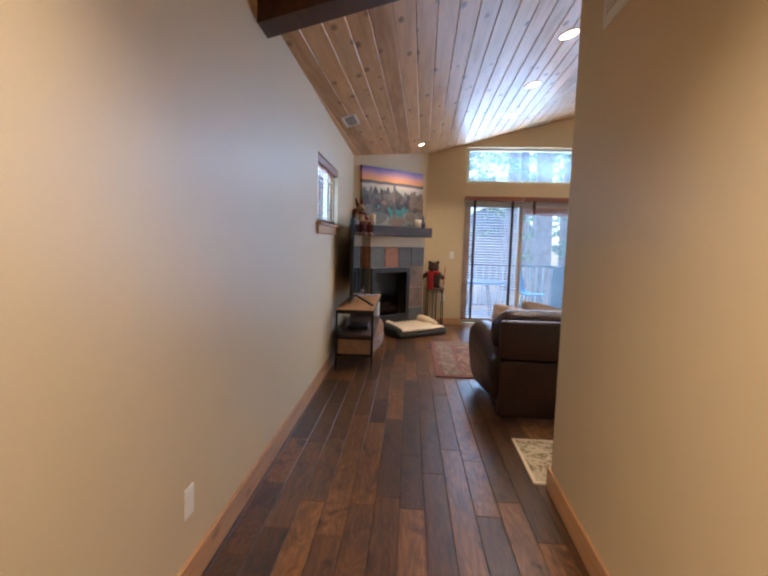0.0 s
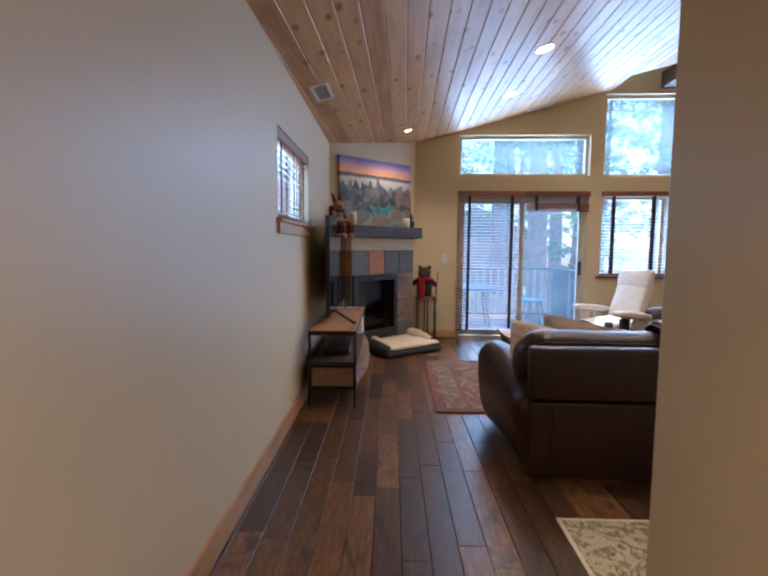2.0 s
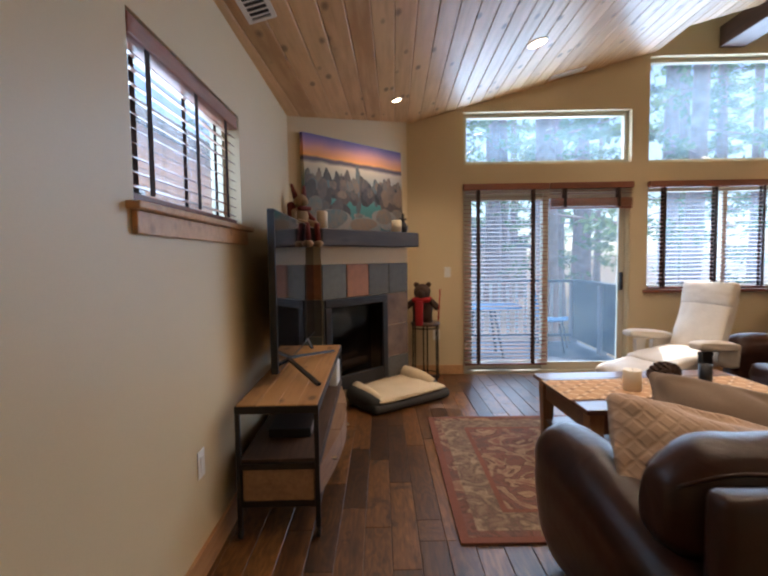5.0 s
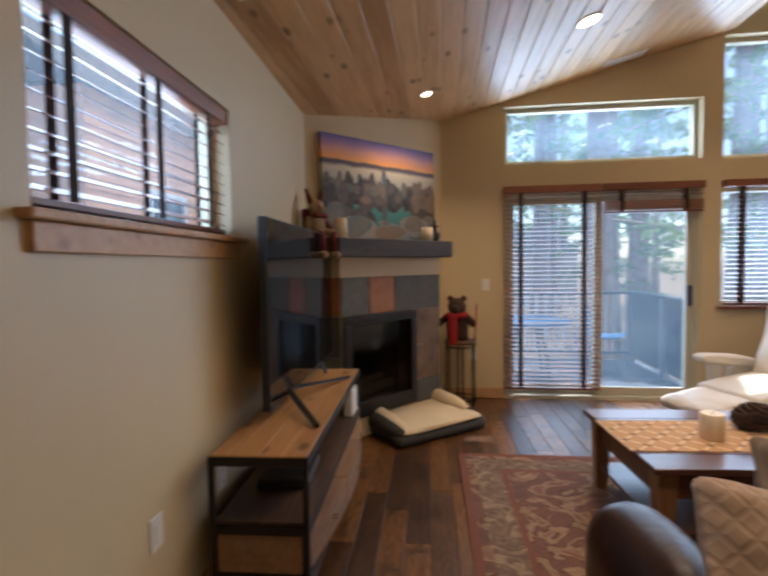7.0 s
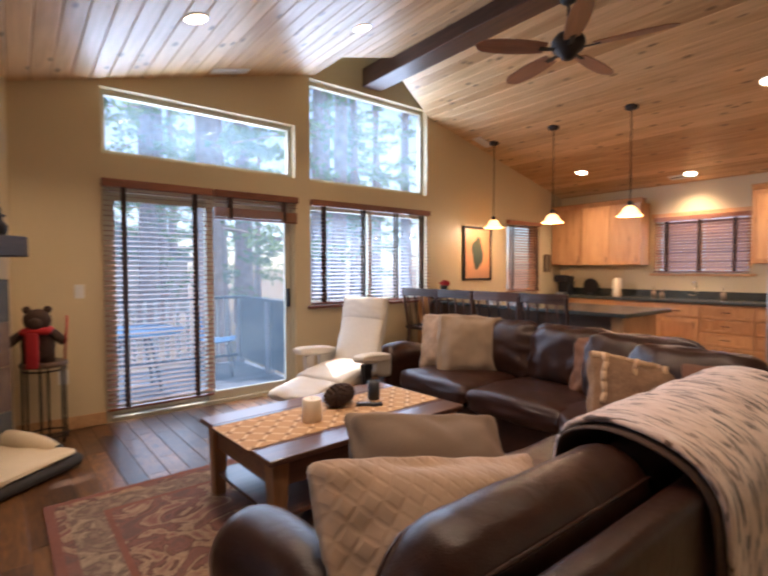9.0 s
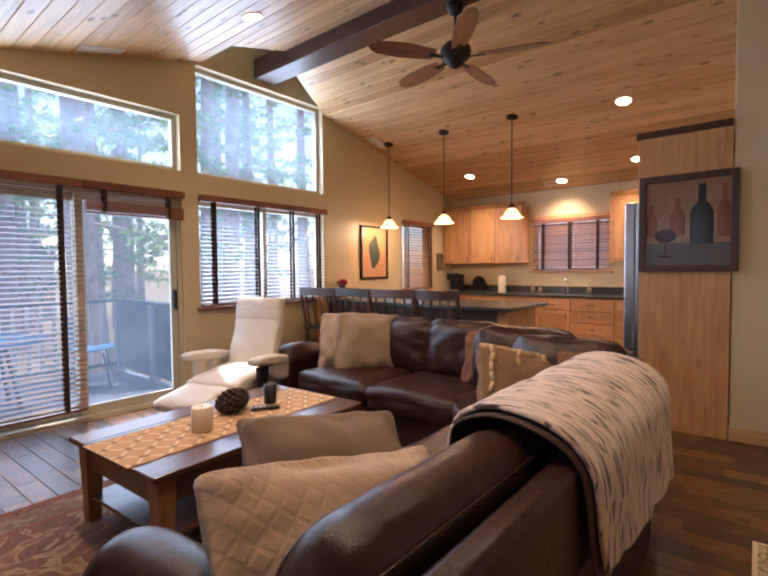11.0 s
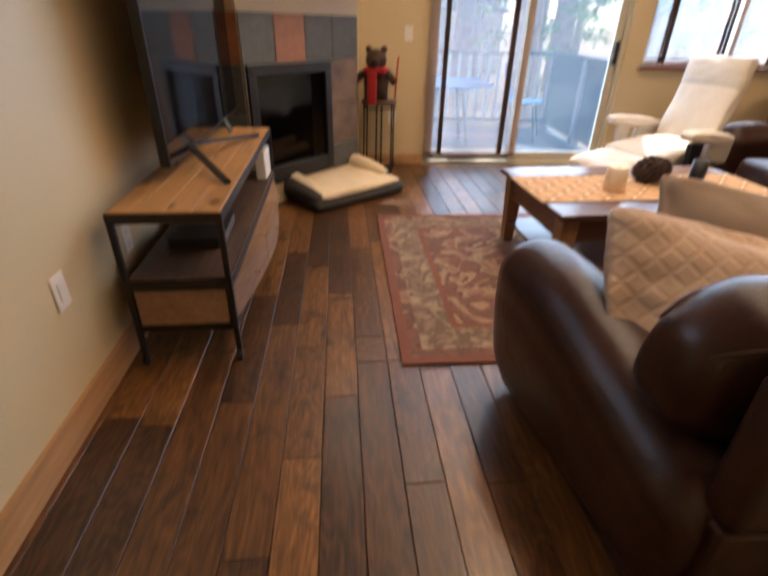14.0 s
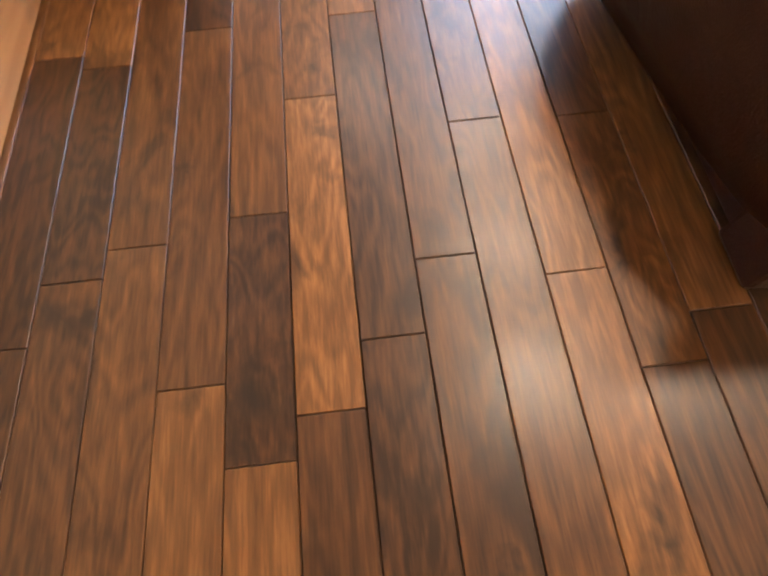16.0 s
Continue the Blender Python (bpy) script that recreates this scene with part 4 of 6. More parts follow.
def plush(bm):
    ball(bm, (0, 0, 0.10), 0.085, 1, 0.85, 1.15)
    ball(bm, (0, -0.01, 0.245), 0.07, 1, 0.95, 0.95)
    ball(bm, (0, -0.07, 0.23), 0.035)
    return bm


def doll_mesh(name, label, category, bm, extra, m, base_mat, scarf_mat):
    """A soft figure as one plain mesh; extra adds the dressed pieces."""
    n0 = len(bm.faces)
    extra(bm)
    bm.faces.ensure_lookup_table()
    for f in bm.faces[n0:]:
        f.material_index = 1
    ob = part(name, bm, base_mat, None, "", True, m)
    ob.data.materials.append(scarf_mat)
    return tagged(ob, label, category)


doll = plush(B())
for s in (-1, 1):
    rod(doll, (s * 0.05, -0.02, 0.05), (s * 0.06, -0.16, 0.02), 0.03, 10)
    ball(doll, (s * 0.06, -0.19, -0.16), 0.04, 1, 1.2, 0.8)
    rod(doll, (s * 0.07, 0, 0.15), (s * 0.12, -0.06, 0.06), 0.024, 10)


def moose_dress(bm):
    box(bm, -0.07, -0.10, 0.15, 0.07, -0.03, 0.19, 0.02)
    for s in (-1, 1):
        rod(bm, (s * 0.06, -0.165, 0.03), (s * 0.06, -0.180, -0.13), 0.028, 10)
        rod(bm, (s * 0.045, 0, 0.27), (s * 0.075, 0.03, 0.40), 0.030, 8, 0.012)
    box(bm, -0.09, 0.02, 0.0, 0.09, 0.10, 0.24, 0.03)


doll_mesh("plush_moose", "tan plush toy in dark red sitting on the mantel edge", "toy", doll, moose_dress, TF @ pose(0.045, -0.22, 1.575) @ Matrix.Scale(0.85, 4), M_TANFUR, plain("dark_red_knit", (0.16, 0.025, 0.02), 0.9, bump=0.5))

# plant stool with a bear figure
st = thing("round_stool", "small round stool with a dark iron frame", "stool", pose(0.34, 7.92, 0))
bm = B()
lathe(bm, (0, 0, 0.595), [(0.15, 0), (0.158, 0.008), (0.158, 0.028), (0.15, 0.035)], 28)
part("seat", bm, M_RUSTICD, st, "", True)
bm = B()
for i in range(28):
    a, b = 6.2832 * i / 28, 6.2832 * (i + 1) / 28
    rod(bm, (0.145 * math.cos(a), 0.145 * math.sin(a), 0.57), (0.145 * math.cos(b), 0.145 * math.sin(b), 0.57), 0.007, 6)
    rod(bm, (0.15 * math.cos(a), 0.15 * math.sin(a), 0.06), (0.15 * math.cos(b), 0.15 * math.sin(b), 0.06), 0.006, 6)
part("rings", bm, M_IRON, st)
for k in range(6):
    a = 6.2832 * (k + 0.3) / 6
    bm = B()
    rod(bm, (0.148 * math.cos(a), 0.148 * math.sin(a), 0.0), (0.142 * math.cos(a), 0.142 * math.sin(a), 0.597), 0.008, 8)
    part("leg", bm, M_IRON, st)
be = plush(B())
for s in (-1, 1):
    rod(be, (s * 0.04, 0, 0.0), (s * 0.04, 0, 0.09), 0.04, 10)
    rod(be, (s * 0.07, 0, 0.17), (s * 0.13, -0.05, 0.12), 0.026, 10)
    ball(be, (s * 0.05, 0, 0.305), 0.022)
def bear_dress(bm):
    box(bm, -0.075, -0.095, 0.165, 0.075, 0.06, 0.205, 0.018)
    box(bm, -0.042, -0.118, -0.02, 0.018, -0.080, 0.18, 0.008)


rod(be, (0.135, -0.06, 0.02), (0.15, -0.05, 0.27), 0.006, 6)
doll_mesh("bear_figure", "dark brown bear figure with a red scarf standing on the stool", "figurine", be, bear_dress, pose(0.31, 7.91, 0.63, 0, 0, -12) @ Matrix.Scale(1.32, 4), M_BROWNFUR, M_RED)

# dog bed
bed = thing("dog_bed", "bolster dog bed with cream fleece and grey canvas sides", "pet bed", pose(-0.045, 7.25, 0, 0, 0, 38.5) @ Matrix.Diagonal((1.02, 1.05, 1, 1)))
bm = bx(-0.43, -0.36, 0.004, 0.43, 0.36, 0.095, bevel=0.04, seg=3)
part("base", bm, M_BEDSIDE, bed, "grey canvas base", True)
bm = cushion(0.76, 0.66, 0.06, 0.3, 10, 3, 0.010)
bmesh.ops.translate(bm, verts=bm.verts, vec=(0, -0.025, 0.112))
sub(part("mattress", bm, M_FLEECE, bed), 1)


def bolster(bm, pts, r, seg=14):
    """A padded roll along a line, drawn smooth between the points and slimmer at its ends."""
    path = []
    for a, b in zip(pts, pts[1:]):
        path += [Vector(a).lerp(Vector(b), k / 6) for k in range(6)]
    path.append(Vector(pts[-1]))
    for _ in range(2):
        path = [path[0]] + [(p + q * 2 + w) / 4 for p, q, w in zip(path, path[1:], path[2:])] + [path[-1]]
    rings, n = [], len(path) - 1
    for i, p in enumerate(path):
        d = (path[min(n, i + 1)] - path[max(0, i - 1)]).normalized()
        side = d.cross(Vector((0, 0, 1))).normalized()
        e = min(i, n - i)
        rr = r * (0.45, 0.78, 0.94)[e] if e < 3 else r * (1 + 0.05 * noise.noise(p * 9))
        rings.append([bm.verts.new(p + (side * math.cos(6.2832 * k / seg) + Vector((0, 0, 1)) * math.sin(6.2832 * k / seg)) * rr) for k in range(seg)])
    for a, b in zip(rings, rings[1:]):
        for k in range(seg):
            bm.faces.new((a[k], a[(k + 1) % seg], b[(k + 1) % seg], b[k]))
    bm.faces.new(rings[0])
    bm.faces.new(rings[-1][::-1])
    return bm


bm = bolster(B(), [(-0.372, -0.335, 0.09), (-0.378, 0.30, 0.125), (0.376, 0.30, 0.125), (0.378, -0.20, 0.11)], 0.080)
part("bolster_cover", bm, M_BEDSIDE, bed, "grey canvas outer side of the bolster", True)
bm = bolster(B(), [(-0.345, -0.30, 0.112), (-0.350, 0.275, 0.155), (0.348, 0.275, 0.155), (0.350, -0.20, 0.135)], 0.072)
part("bolster", bm, M_FLEECE, bed, "raised cream fleece bolster", True)

# ---- media console and television ----
con = thing("media_console", "rustic wooden media console with dark iron frame and casters", "console", pose(-0.545, 4.985, 0, 0, 0, 2.4))
W2 = 0.195
L = 1.54
for a in ((-W2, 0.0), (-W2, L - 0.022), (W2 - 0.022, 0.0), (W2 - 0.022, L - 0.022)):
    part("post", bx(a[0], a[1], 0.052, a[0] + 0.022, a[1] + 0.022, 0.600, bevel=0.003), M_IRON, con)
    bm = B()
    rod(bm, (a[0] + 0.002, a[1] + 0.014, 0.022), (a[0] + 0.020, a[1] + 0.014, 0.022), 0.022, 16)
    box(bm, a[0] + 0.004, a[1] + 0.004, 0.034, a[0] + 0.018, a[1] + 0.018, 0.052)
    part("caster", bm, M_IRON, con, "", True)
pw = (2 * W2 - 0.012) / 4
for k in range(4):
    part("top_plank", bx(-W2 + 0.006 + k * pw + 0.0004, 0.007, 0.606, -W2 + 0.006 + (k + 1) * pw - 0.0004, L - 0.007, 0.641, bevel=0.0025, seg=1), M_RUSTIC, con, "worn honey-brown top plank")
for a in ((-W2, 0.0, W2, 0.006), (-W2, L - 0.006, W2, L), (-W2, 0.0065, -W2 + 0.0055, L - 0.0065), (W2 - 0.0055, 0.0065, W2, L - 0.0065)):
    part("frame_rail", bx(a[0], a[1], 0.601, a[2], a[3], 0.637, bevel=0.001, seg=1), M_IRON, con)
for a in ((-W2 + 0.022, 0.0, W2 - 0.022, 0.022), (-W2 + 0.022, L - 0.022, W2 - 0.022, L), (-W2, 0.022, -W2 + 0.022, L - 0.022), (W2 - 0.022, 0.022, W2, L - 0.022)):
    for z in (0.335, 0.155):
        part("frame_rail", bx(a[0], a[1], z, a[2], a[3], z + 0.028), M_IRON, con)
part("shelf", bx(-W2 + 0.02, 0.02, 0.364, W2 - 0.004, L - 0.02, 0.378), M_RUSTICD, con)
part("side_panel", bx(-W2 + 0.03, 0.006, 0.184, W2 - 0.03, 0.02, 0.334), M_DRAWER, con)
part("side_panel", bx(-W2 + 0.03, L - 0.02, 0.184, W2 - 0.03, L - 0.006, 0.334), M_DRAWER, con)
part("bottom", bx(-W2 + 0.02, 0.02, 0.170, W2 - 0.01, L - 0.02, 0.183), M_RUSTICD, con)
part("back", bx(-W2 + 0.004, 0.03, 0.184, -W2 + 0.016, L - 0.03, 0.334), M_RUSTICD, con)
for k in range(3):
    y0 = 0.032 + k * (L - 0.064) / 3
    y1 = y0 + (L - 0.064) / 3 - 0.006
    bm = B()
    n = 6
    pts = []
    for i in range(n + 1):
        y = y0 + (y1 - y0) * i / n
        pts.append((W2 - 0.01 + 0.085 * math.sin(math.pi * y / L), y))
    pts += [(W2 - 0.03, y1), (W2 - 0.03, y0)]
    prism(bm, pts, 0.19, 0.332, "z")
    dr = part("drawer", bm, M_DRAWER, con)
    ym = (y0 + y1) / 2
    xm2 = W2 - 0.01 + 0.085 * math.sin(math.pi * ym / L)
    bm = B()
    rod(bm, (xm2 - 0.002, ym, 0.27), (xm2 + 0.022, ym, 0.27), 0.01, 12)
    part("knob", bm, M_CHROME, dr)
cb = thing("cable_box", "black set-top box on the console shelf", "electronics", pose(-0.56, 5.42, 0.379, 0, 0, 4))
part("body", bx(-0.11, -0.16, 0.004, 0.11, 0.16, 0.05, bevel=0.004), M_BLACK, cb)
part("front_panel", bx(0.1105, -0.13, 0.01, 0.113, 0.13, 0.045), M_STEEL, cb)
ant = thing("game_box", "white upright electronics box behind the console drawers", "electronics", pose(-0.45, 6.36, 0.379))
part("body", bx(-0.03, -0.09, 0.0, 0.03, 0.09, 0.17, bevel=0.008), M_WHITE, ant)

tv = thing("television", "large black flat television on splayed metal feet", "television", pose(-0.655, 6.09, 0.641, 0, 0, 2.0))
part("bezel", bx(-0.028, -0.76, 0.06, 0.012, 0.76, 0.945, bevel=0.004), M_BLACK, tv)
part("screen", bx(0.0122, -0.752, 0.075, 0.0135, 0.752, 0.938), M_SCREEN, tv)
part("rear_case", bx(-0.065, -0.45, 0.10, -0.0285, 0.45, 0.50, bevel=0.01), M_BLACK, tv)
for y, arms in ((-0.44, ((0.23, -0.35), (0.22, 0.58), (-0.06, -0.05))), (0.30, ((-0.06, 0.05), (0.05, -0.04)))):
    bm = B()
    for dx, dy in arms:
        q = Vector((dx, dy, 0)).normalized()
        n2 = Vector((-q.y, q.x, 0)) * 0.013
        a, b = Vector((0, y, 0.078)), Vector((dx, y + dy, 0.004))
        lo = [bm.verts.new(p + o) for p, o in ((a, n2), (b, n2), (b, -n2), (a, -n2))]
        hi = [bm.verts.new(v.co + Vector((0, 0, 0.014))) for v in lo]
        bm.faces.new(lo)
        bm.faces.new(hi[::-1])
        for k in range(4):
            bm.faces.new((lo[k], hi[k], hi[(k + 1) % 4], lo[(k + 1) % 4]))
    part("foot", bm, M_BLACK, tv)

# ---- rugs ----
def rug_material(name, field, motif, border, scale):
    m, n, l, b = nodes_of(name)
    co = n.new("ShaderNodeTexCoord").outputs["Object"]
    v = noise_node(n, l, co, scale, 3)
    v.inputs["Distortion"].default_value = 2.2
    r = ramp(n, [(0.36, field), (0.46, motif), (0.50, shade(field, 0.55)), (0.56, field), (0.66, border)])
    l.new(v.outputs[0], r.inputs[0])
    f = noise_node(n, l, co, 160, 3)
    mx = n.new("ShaderNodeMix")
    mx.data_type, mx.blend_type = "RGBA", "OVERLAY"
    mx.inputs["Factor"].default_value = 0.5
    l.new(r.outputs[0], mx.inputs[6])
    l.new(f.outputs[0], mx.inputs[7])
    l.new(mx.outputs[2], b.inputs["Base Color"])
    b.inputs["Roughness"].default_value = 0.95
    bump_to(n, l, b, f.outputs[0], 0.7, 0.004)
    return m


M_RUGF = rug_material("rug_field", (0.185, 0.080, 0.055), (0.31, 0.21, 0.125), (0.12, 0.065, 0.05), 3.6)
M_RUGB = rug_material("rug_border", (0.22, 0.15, 0.095), (0.15, 0.085, 0.06), (0.30, 0.22, 0.14), 8)
M_RUGE = plain("rug_edge", (0.18, 0.065, 0.04), 0.95, var=0.2, bump=0.6)
M_MAT = rug_material("mat_leaf", (0.62, 0.53, 0.36), (0.22, 0.15, 0.05), (0.55, 0.46, 0.30), 9)


def border_rug(name, label, x0, y0, x1, y1, layers, rz=0.0):
    t = thing(name, label, "rug", pose((x0 + x1) / 2, (y0 + y1) / 2, 0.002, 0, 0, rz))
    hx, hy = (x1 - x0) / 2, (y1 - y0) / 2
    inset = 0.0
    for k, (w, m, nm) in enumerate(layers):
        if w is None:
            part(nm, bx(-hx + inset, -hy + inset, 0, hx - inset, hy - inset, 0.009 + 0.0004 * k), m, t)
            break
        bm = B()
        a, b = inset, inset + w
        h = 0.009 + 0.0004 * k
        box(bm, -hx + a, -hy + a, 0, hx - a, -hy + b, h)
        box(bm, -hx + a, hy - b, 0, hx - a, hy - a, h)
        box(bm, -hx + a, -hy + b, 0, -hx + b, hy - b, h)
        box(bm, hx - b, -hy + b, 0, hx - a, hy - b, h)
        part(nm, bm, m, t)
        inset = b
    return t


border_rug("area_rug", "red-brown oriental area rug with a tan scroll border", 0.285, 4.955, 2.75, 6.68, [(0.045, M_RUGE, "binding"), (0.05, M_RUGF, "outer_band"), (0.16, M_RUGB, "border"), (0.03, M_RUGE, "inner_line"), (None, M_RUGF, "field")], 1.0)
border_rug("runner_rug", "cream runner rug with an olive leaf pattern", 0.79, 2.89, 3.02, 3.50, [(0.02, M_WAX, "binding"), (None, M_MAT, "field")], 1.0)

# ---- sectional sofa ----
sofa = thing("sectional_sofa", "worn dark brown leather corner sofa with rolled arms", "sofa")


def soft(name, bm, label="", lv=1):
    return sub(part(name, bm, M_LEATHER, sofa, label), lv)


def moved(bm, m):
    bmesh.ops.transform(bm, matrix=m, verts=bm.verts)
    return bm


def rolled_arm(length, lift=0.0):
    """A rolled arm along +y from 0, its outer side towards -x; its top drops towards the back."""
    prof = [(0.0, 0.008), (-0.02, 0.30), (-0.035, 0.40)]
    for k in range(9):
        a = math.radians(205 - 28 * k)
        prof.append((0.105 + 0.142 * math.cos(a), 0.495 + 0.142 * math.sin(a)))
    prof += [(0.215, 0.36), (0.215, 0.008)]
    bm = B()
    rows = []
    n = 9
    for i in range(n + 1):
        u = i / n
        drop = -0.13 * max(0.0, 1 - u * 1.5)
        squeeze = 1.0
        if i == n:
            squeeze = 0.90
        lean = 0.16 * max(0.0, 1 - u * 1.1)
        row = []
        for x, z in prof:
            zz = z + (drop * max(0.0, (z - 0.15) / 0.45))
            xx = 0.105 + (x - 0.105) * squeeze + lean * (0.6 + 0.4 * (z < 0.3))
            zz = 0.34 + (zz - 0.34) * squeeze if z > 0.3 else zz
            row.append(bm.verts.new((xx, u * length, zz)))
        rows.append(row)
    k = len(prof)
    for p, q in zip(rows, rows[1:]):
        for i in range(k):
            bm.faces.new((p[i], p[(i + 1) % k], q[(i + 1) % k], q[i]))
    bm.faces.new(rows[0])
    bm.faces.new(rows[-1][::-1])
    return bm


# base and outer back
bm = B()
prism(bm, [(0.76, 3.95), (2.70, 3.95), (3.78, 5.02), (3.78, 6.62), (2.86, 6.62), (2.86, 5.02), (2.56, 4.78), (0.74, 4.78)], 0.045, 0.29, "z")
part("base", bm, M_LEATHER, sofa)
bm = B()
box(bm, 0.75, 3.885, 0.008, 2.62, 4.02, 0.450, 0.014, 2)
part("back_panel", bm, M_LEATHER, sofa, "", False)
bm = B()
box(bm, 0.742, 3.875, 0.454, 2.62, 3.965, 0.765, 0.028, 3)
part("back_panel", bm, M_LEATHER, sofa, "", True)
bm = bx(0.88, 3.879, 0.05, 0.886, 3.8845, 0.448)
part("seam", bm, M_TAPE, sofa)
bm = B()
prism(bm, [(2.625, 3.885), (2.625, 4.08), (3.62, 5.08), (3.85, 5.08), (2.75, 3.90)], 0.03, 0.76, "z")
bmesh.ops.bevel(bm, geom=bm.edges[:], offset=0.025, segments=2, affect="EDGES")
part("corner_back", bm, M_LEATHER, sofa, "", True)
bm = bx(3.62, 5.085, 0.03, 3.85, 6.62, 0.77, bevel=0.03, seg=3)
part("back_panel", bm, M_LEATHER, sofa, "", True)

def rounded(bm, sx, sy, r):
    """Rounds a cushion's four corners in its own plane."""
    for v in bm.verts:
        ex, ey = abs(v.co.x) - (sx / 2 - r), abs(v.co.y) - (sy / 2 - r)
        if ex > 0 and ey > 0:
            q = max(ex, ey) / math.hypot(ex, ey)
            v.co.x = math.copysign(sx / 2 - r + ex * q, v.co.x)
            v.co.y = math.copysign(sy / 2 - r + ey * q, v.co.y)
    return bm


# cushions
ROLL = [(4.01, 0.47), (3.990, 0.60), (3.985, 0.70), (4.000, 0.768), (4.045, 0.812), (4.115, 0.832), (4.185, 0.815), (4.235, 0.758), (4.262, 0.68), (4.27, 0.58), (4.26, 0.46)]


def roll_point(x0, x1, u, j, seed):
    x = x0 + (x1 - x0) * u
    e = min(u, 1 - u) * (x1 - x0)
    k = 1 - 0.50 * max(0.0, 1 - e / 0.17) ** 2.0
    y, z = ROLL[j]
    fade = 0.30 + 0.70 * max(0.0, 1 - e / 0.30)
    w = noise.noise(Vector((x * 9, y * 7, z * 7 + seed))) * 0.012 * fade + noise.noise(Vector((x * 26, y * 10, z * 10 + seed))) * 0.007 * fade
    d = Vector((y - 4.125, z - 0.62))
    d = d * k + d.normalized() * w
    return Vector((x, 4.125 + d.x, 0.62 + d.y))


def back_roll(x0, x1, seed):
    """A long stuffed back cushion: rounded top, puckered ends and creases that fade towards its middle."""
    bm = B()
    n, m = 40, len(ROLL)
    rows = [[bm.verts.new(roll_point(x0, x1, i / n, j, seed)) for j in range(m)] for i in range(n + 1)]
    for p, q in zip(rows, rows[1:]):
        for j in range(m):
            bm.faces.new((p[j], q[j], q[(j + 1) % m], p[(j + 1) % m]))
    bm.faces.new(rows[0])
    bm.faces.new(rows[-1][::-1])
    return bm


for x0, x1, sd2 in ((0.705, 1.655, 1.0), (1.66, 2.60, 2.0)):
    bc = soft("back_cushion", back_roll(x0, x1, sd2), "", 1)
    for j in (3, 7):
        bm = bolster(B(), [roll_point(x0, x1, 0.03 + 0.94 * k / 20, j, sd2) for k in range(21)], 0.0055, 6)
        part("welt", bm, M_LEATHER, bc, "", True)
for x0, x1, sd2 in ((0.74, 1.66, 3), (1.66, 2.60, 4)):
    soft("seat_cushion", moved(cushion(x1 - x0, 0.74, 0.20, 0.22, 8, sd2, 0.010), pose((x0 + x1) / 2, 4.50, 0.375)))
soft("corner_seat", moved(cushion(1.0, 0.98, 0.20, 0.2, 8, 5, 0.012), pose(3.06, 4.63, 0.372, 0, 0, 45)))
for y0, y1, sd2 in ((5.02, 5.80, 6), (5.80, 6.58, 7)):
    soft("seat_cushion", moved(cushion(0.76, y1 - y0, 0.20, 0.22, 8, sd2, 0.012), pose(3.15, (y0 + y1) / 2, 0.378)))
for y0, y1, sd2 in ((5.08, 5.72, 8), (5.70, 6.50, 9)):
    soft("back_cushion", moved(rounded(cushion(y1 - y0 + 0.05, 0.50, 0.30, 0.50, 14, sd2, 0.011), y1 - y0 + 0.05, 0.50, 0.14), pose(3.53, (y0 + y1) / 2, 0.650, 76, 0, -90)))
for cx, cy, rz, sd2 in ((3.40, 4.82, -68, 10), (3.08, 4.42, -92, 11)):
    soft("back_cushion", moved(rounded(cushion(0.72, 0.50, 0.28, 0.50, 14, sd2, 0.011), 0.72, 0.50, 0.14), pose(cx, cy, 0.650, 76, 0, rz)))
soft("arm", moved(rolled_arm(0.98), pose(0.62, 3.90, 0.0)), "rolled leather arm", 1)
soft("arm", moved(rolled_arm(0.96), pose(3.84, 6.845, 0, 0, 0, 90)), "rolled leather arm", 1)
for x, y in ((0.80, 3.98), (2.90, 6.70), (3.74, 6.70), (2.6, 4.0)):
    part("foot", bx(x - 0.03, y - 0.03, 0.0, x + 0.03, y + 0.03, 0.05, bevel=0.004), M_BLACK, sofa)


def quilted(name, c, k):
    m, n, l, b = nodes_of(name)
    co = n.new("ShaderNodeTexCoord").outputs["Object"]
    mp = n.new("ShaderNodeMapping")
    mp.inputs["Rotation"].default_value = (0, 0, radians(45))
    l.new(co, mp.inputs["Vector"])
    w1, w2 = n.new("ShaderNodeTexWave"), n.new("ShaderNodeTexWave")
    w2.bands_direction = "Y"
    for w in (w1, w2):
        w.inputs["Scale"].default_value = k
        l.new(mp.outputs[0], w.inputs["Vector"])
    ad = n.new("ShaderNodeMath")
    ad.operation = "MINIMUM"
    l.new(w1.outputs["Fac"], ad.inputs[0])
    l.new(w2.outputs["Fac"], ad.inputs[1])
    groove = ramp(n, [(0.0, (0, 0, 0)), (0.30, (1, 1, 1))])
    l.new(ad.outputs[0], groove.inputs[0])
    f = noise_node(n, l, co, 12, 6)
    r = ramp(n, [(0.3, shade(c, 0.88)), (0.7, shade(c, 1.1))])
    l.new(f.outputs[0], r.inputs[0])
    l.new(r.outputs[0], b.inputs["Base Color"])
    b.inputs["Roughness"].default_value = 0.9
    b.inputs["Sheen Weight"].default_value = 0.2
    bump_to(n, l, b, groove.outputs[0], 0.42, 0.005)
    return m


M_QUILT = quilted("quilted_cotton", (0.42, 0.29, 0.195), 6.4)


def pillow(w, h, d, m, material, label, seed, puff=0.62):
    t = thing("throw_pillow", label, "pillow", m, "sofa pillows")
    sub(part("cover", cushion(w, h, d, puff, 12, seed, 0.012), material, t), 1)
    return t


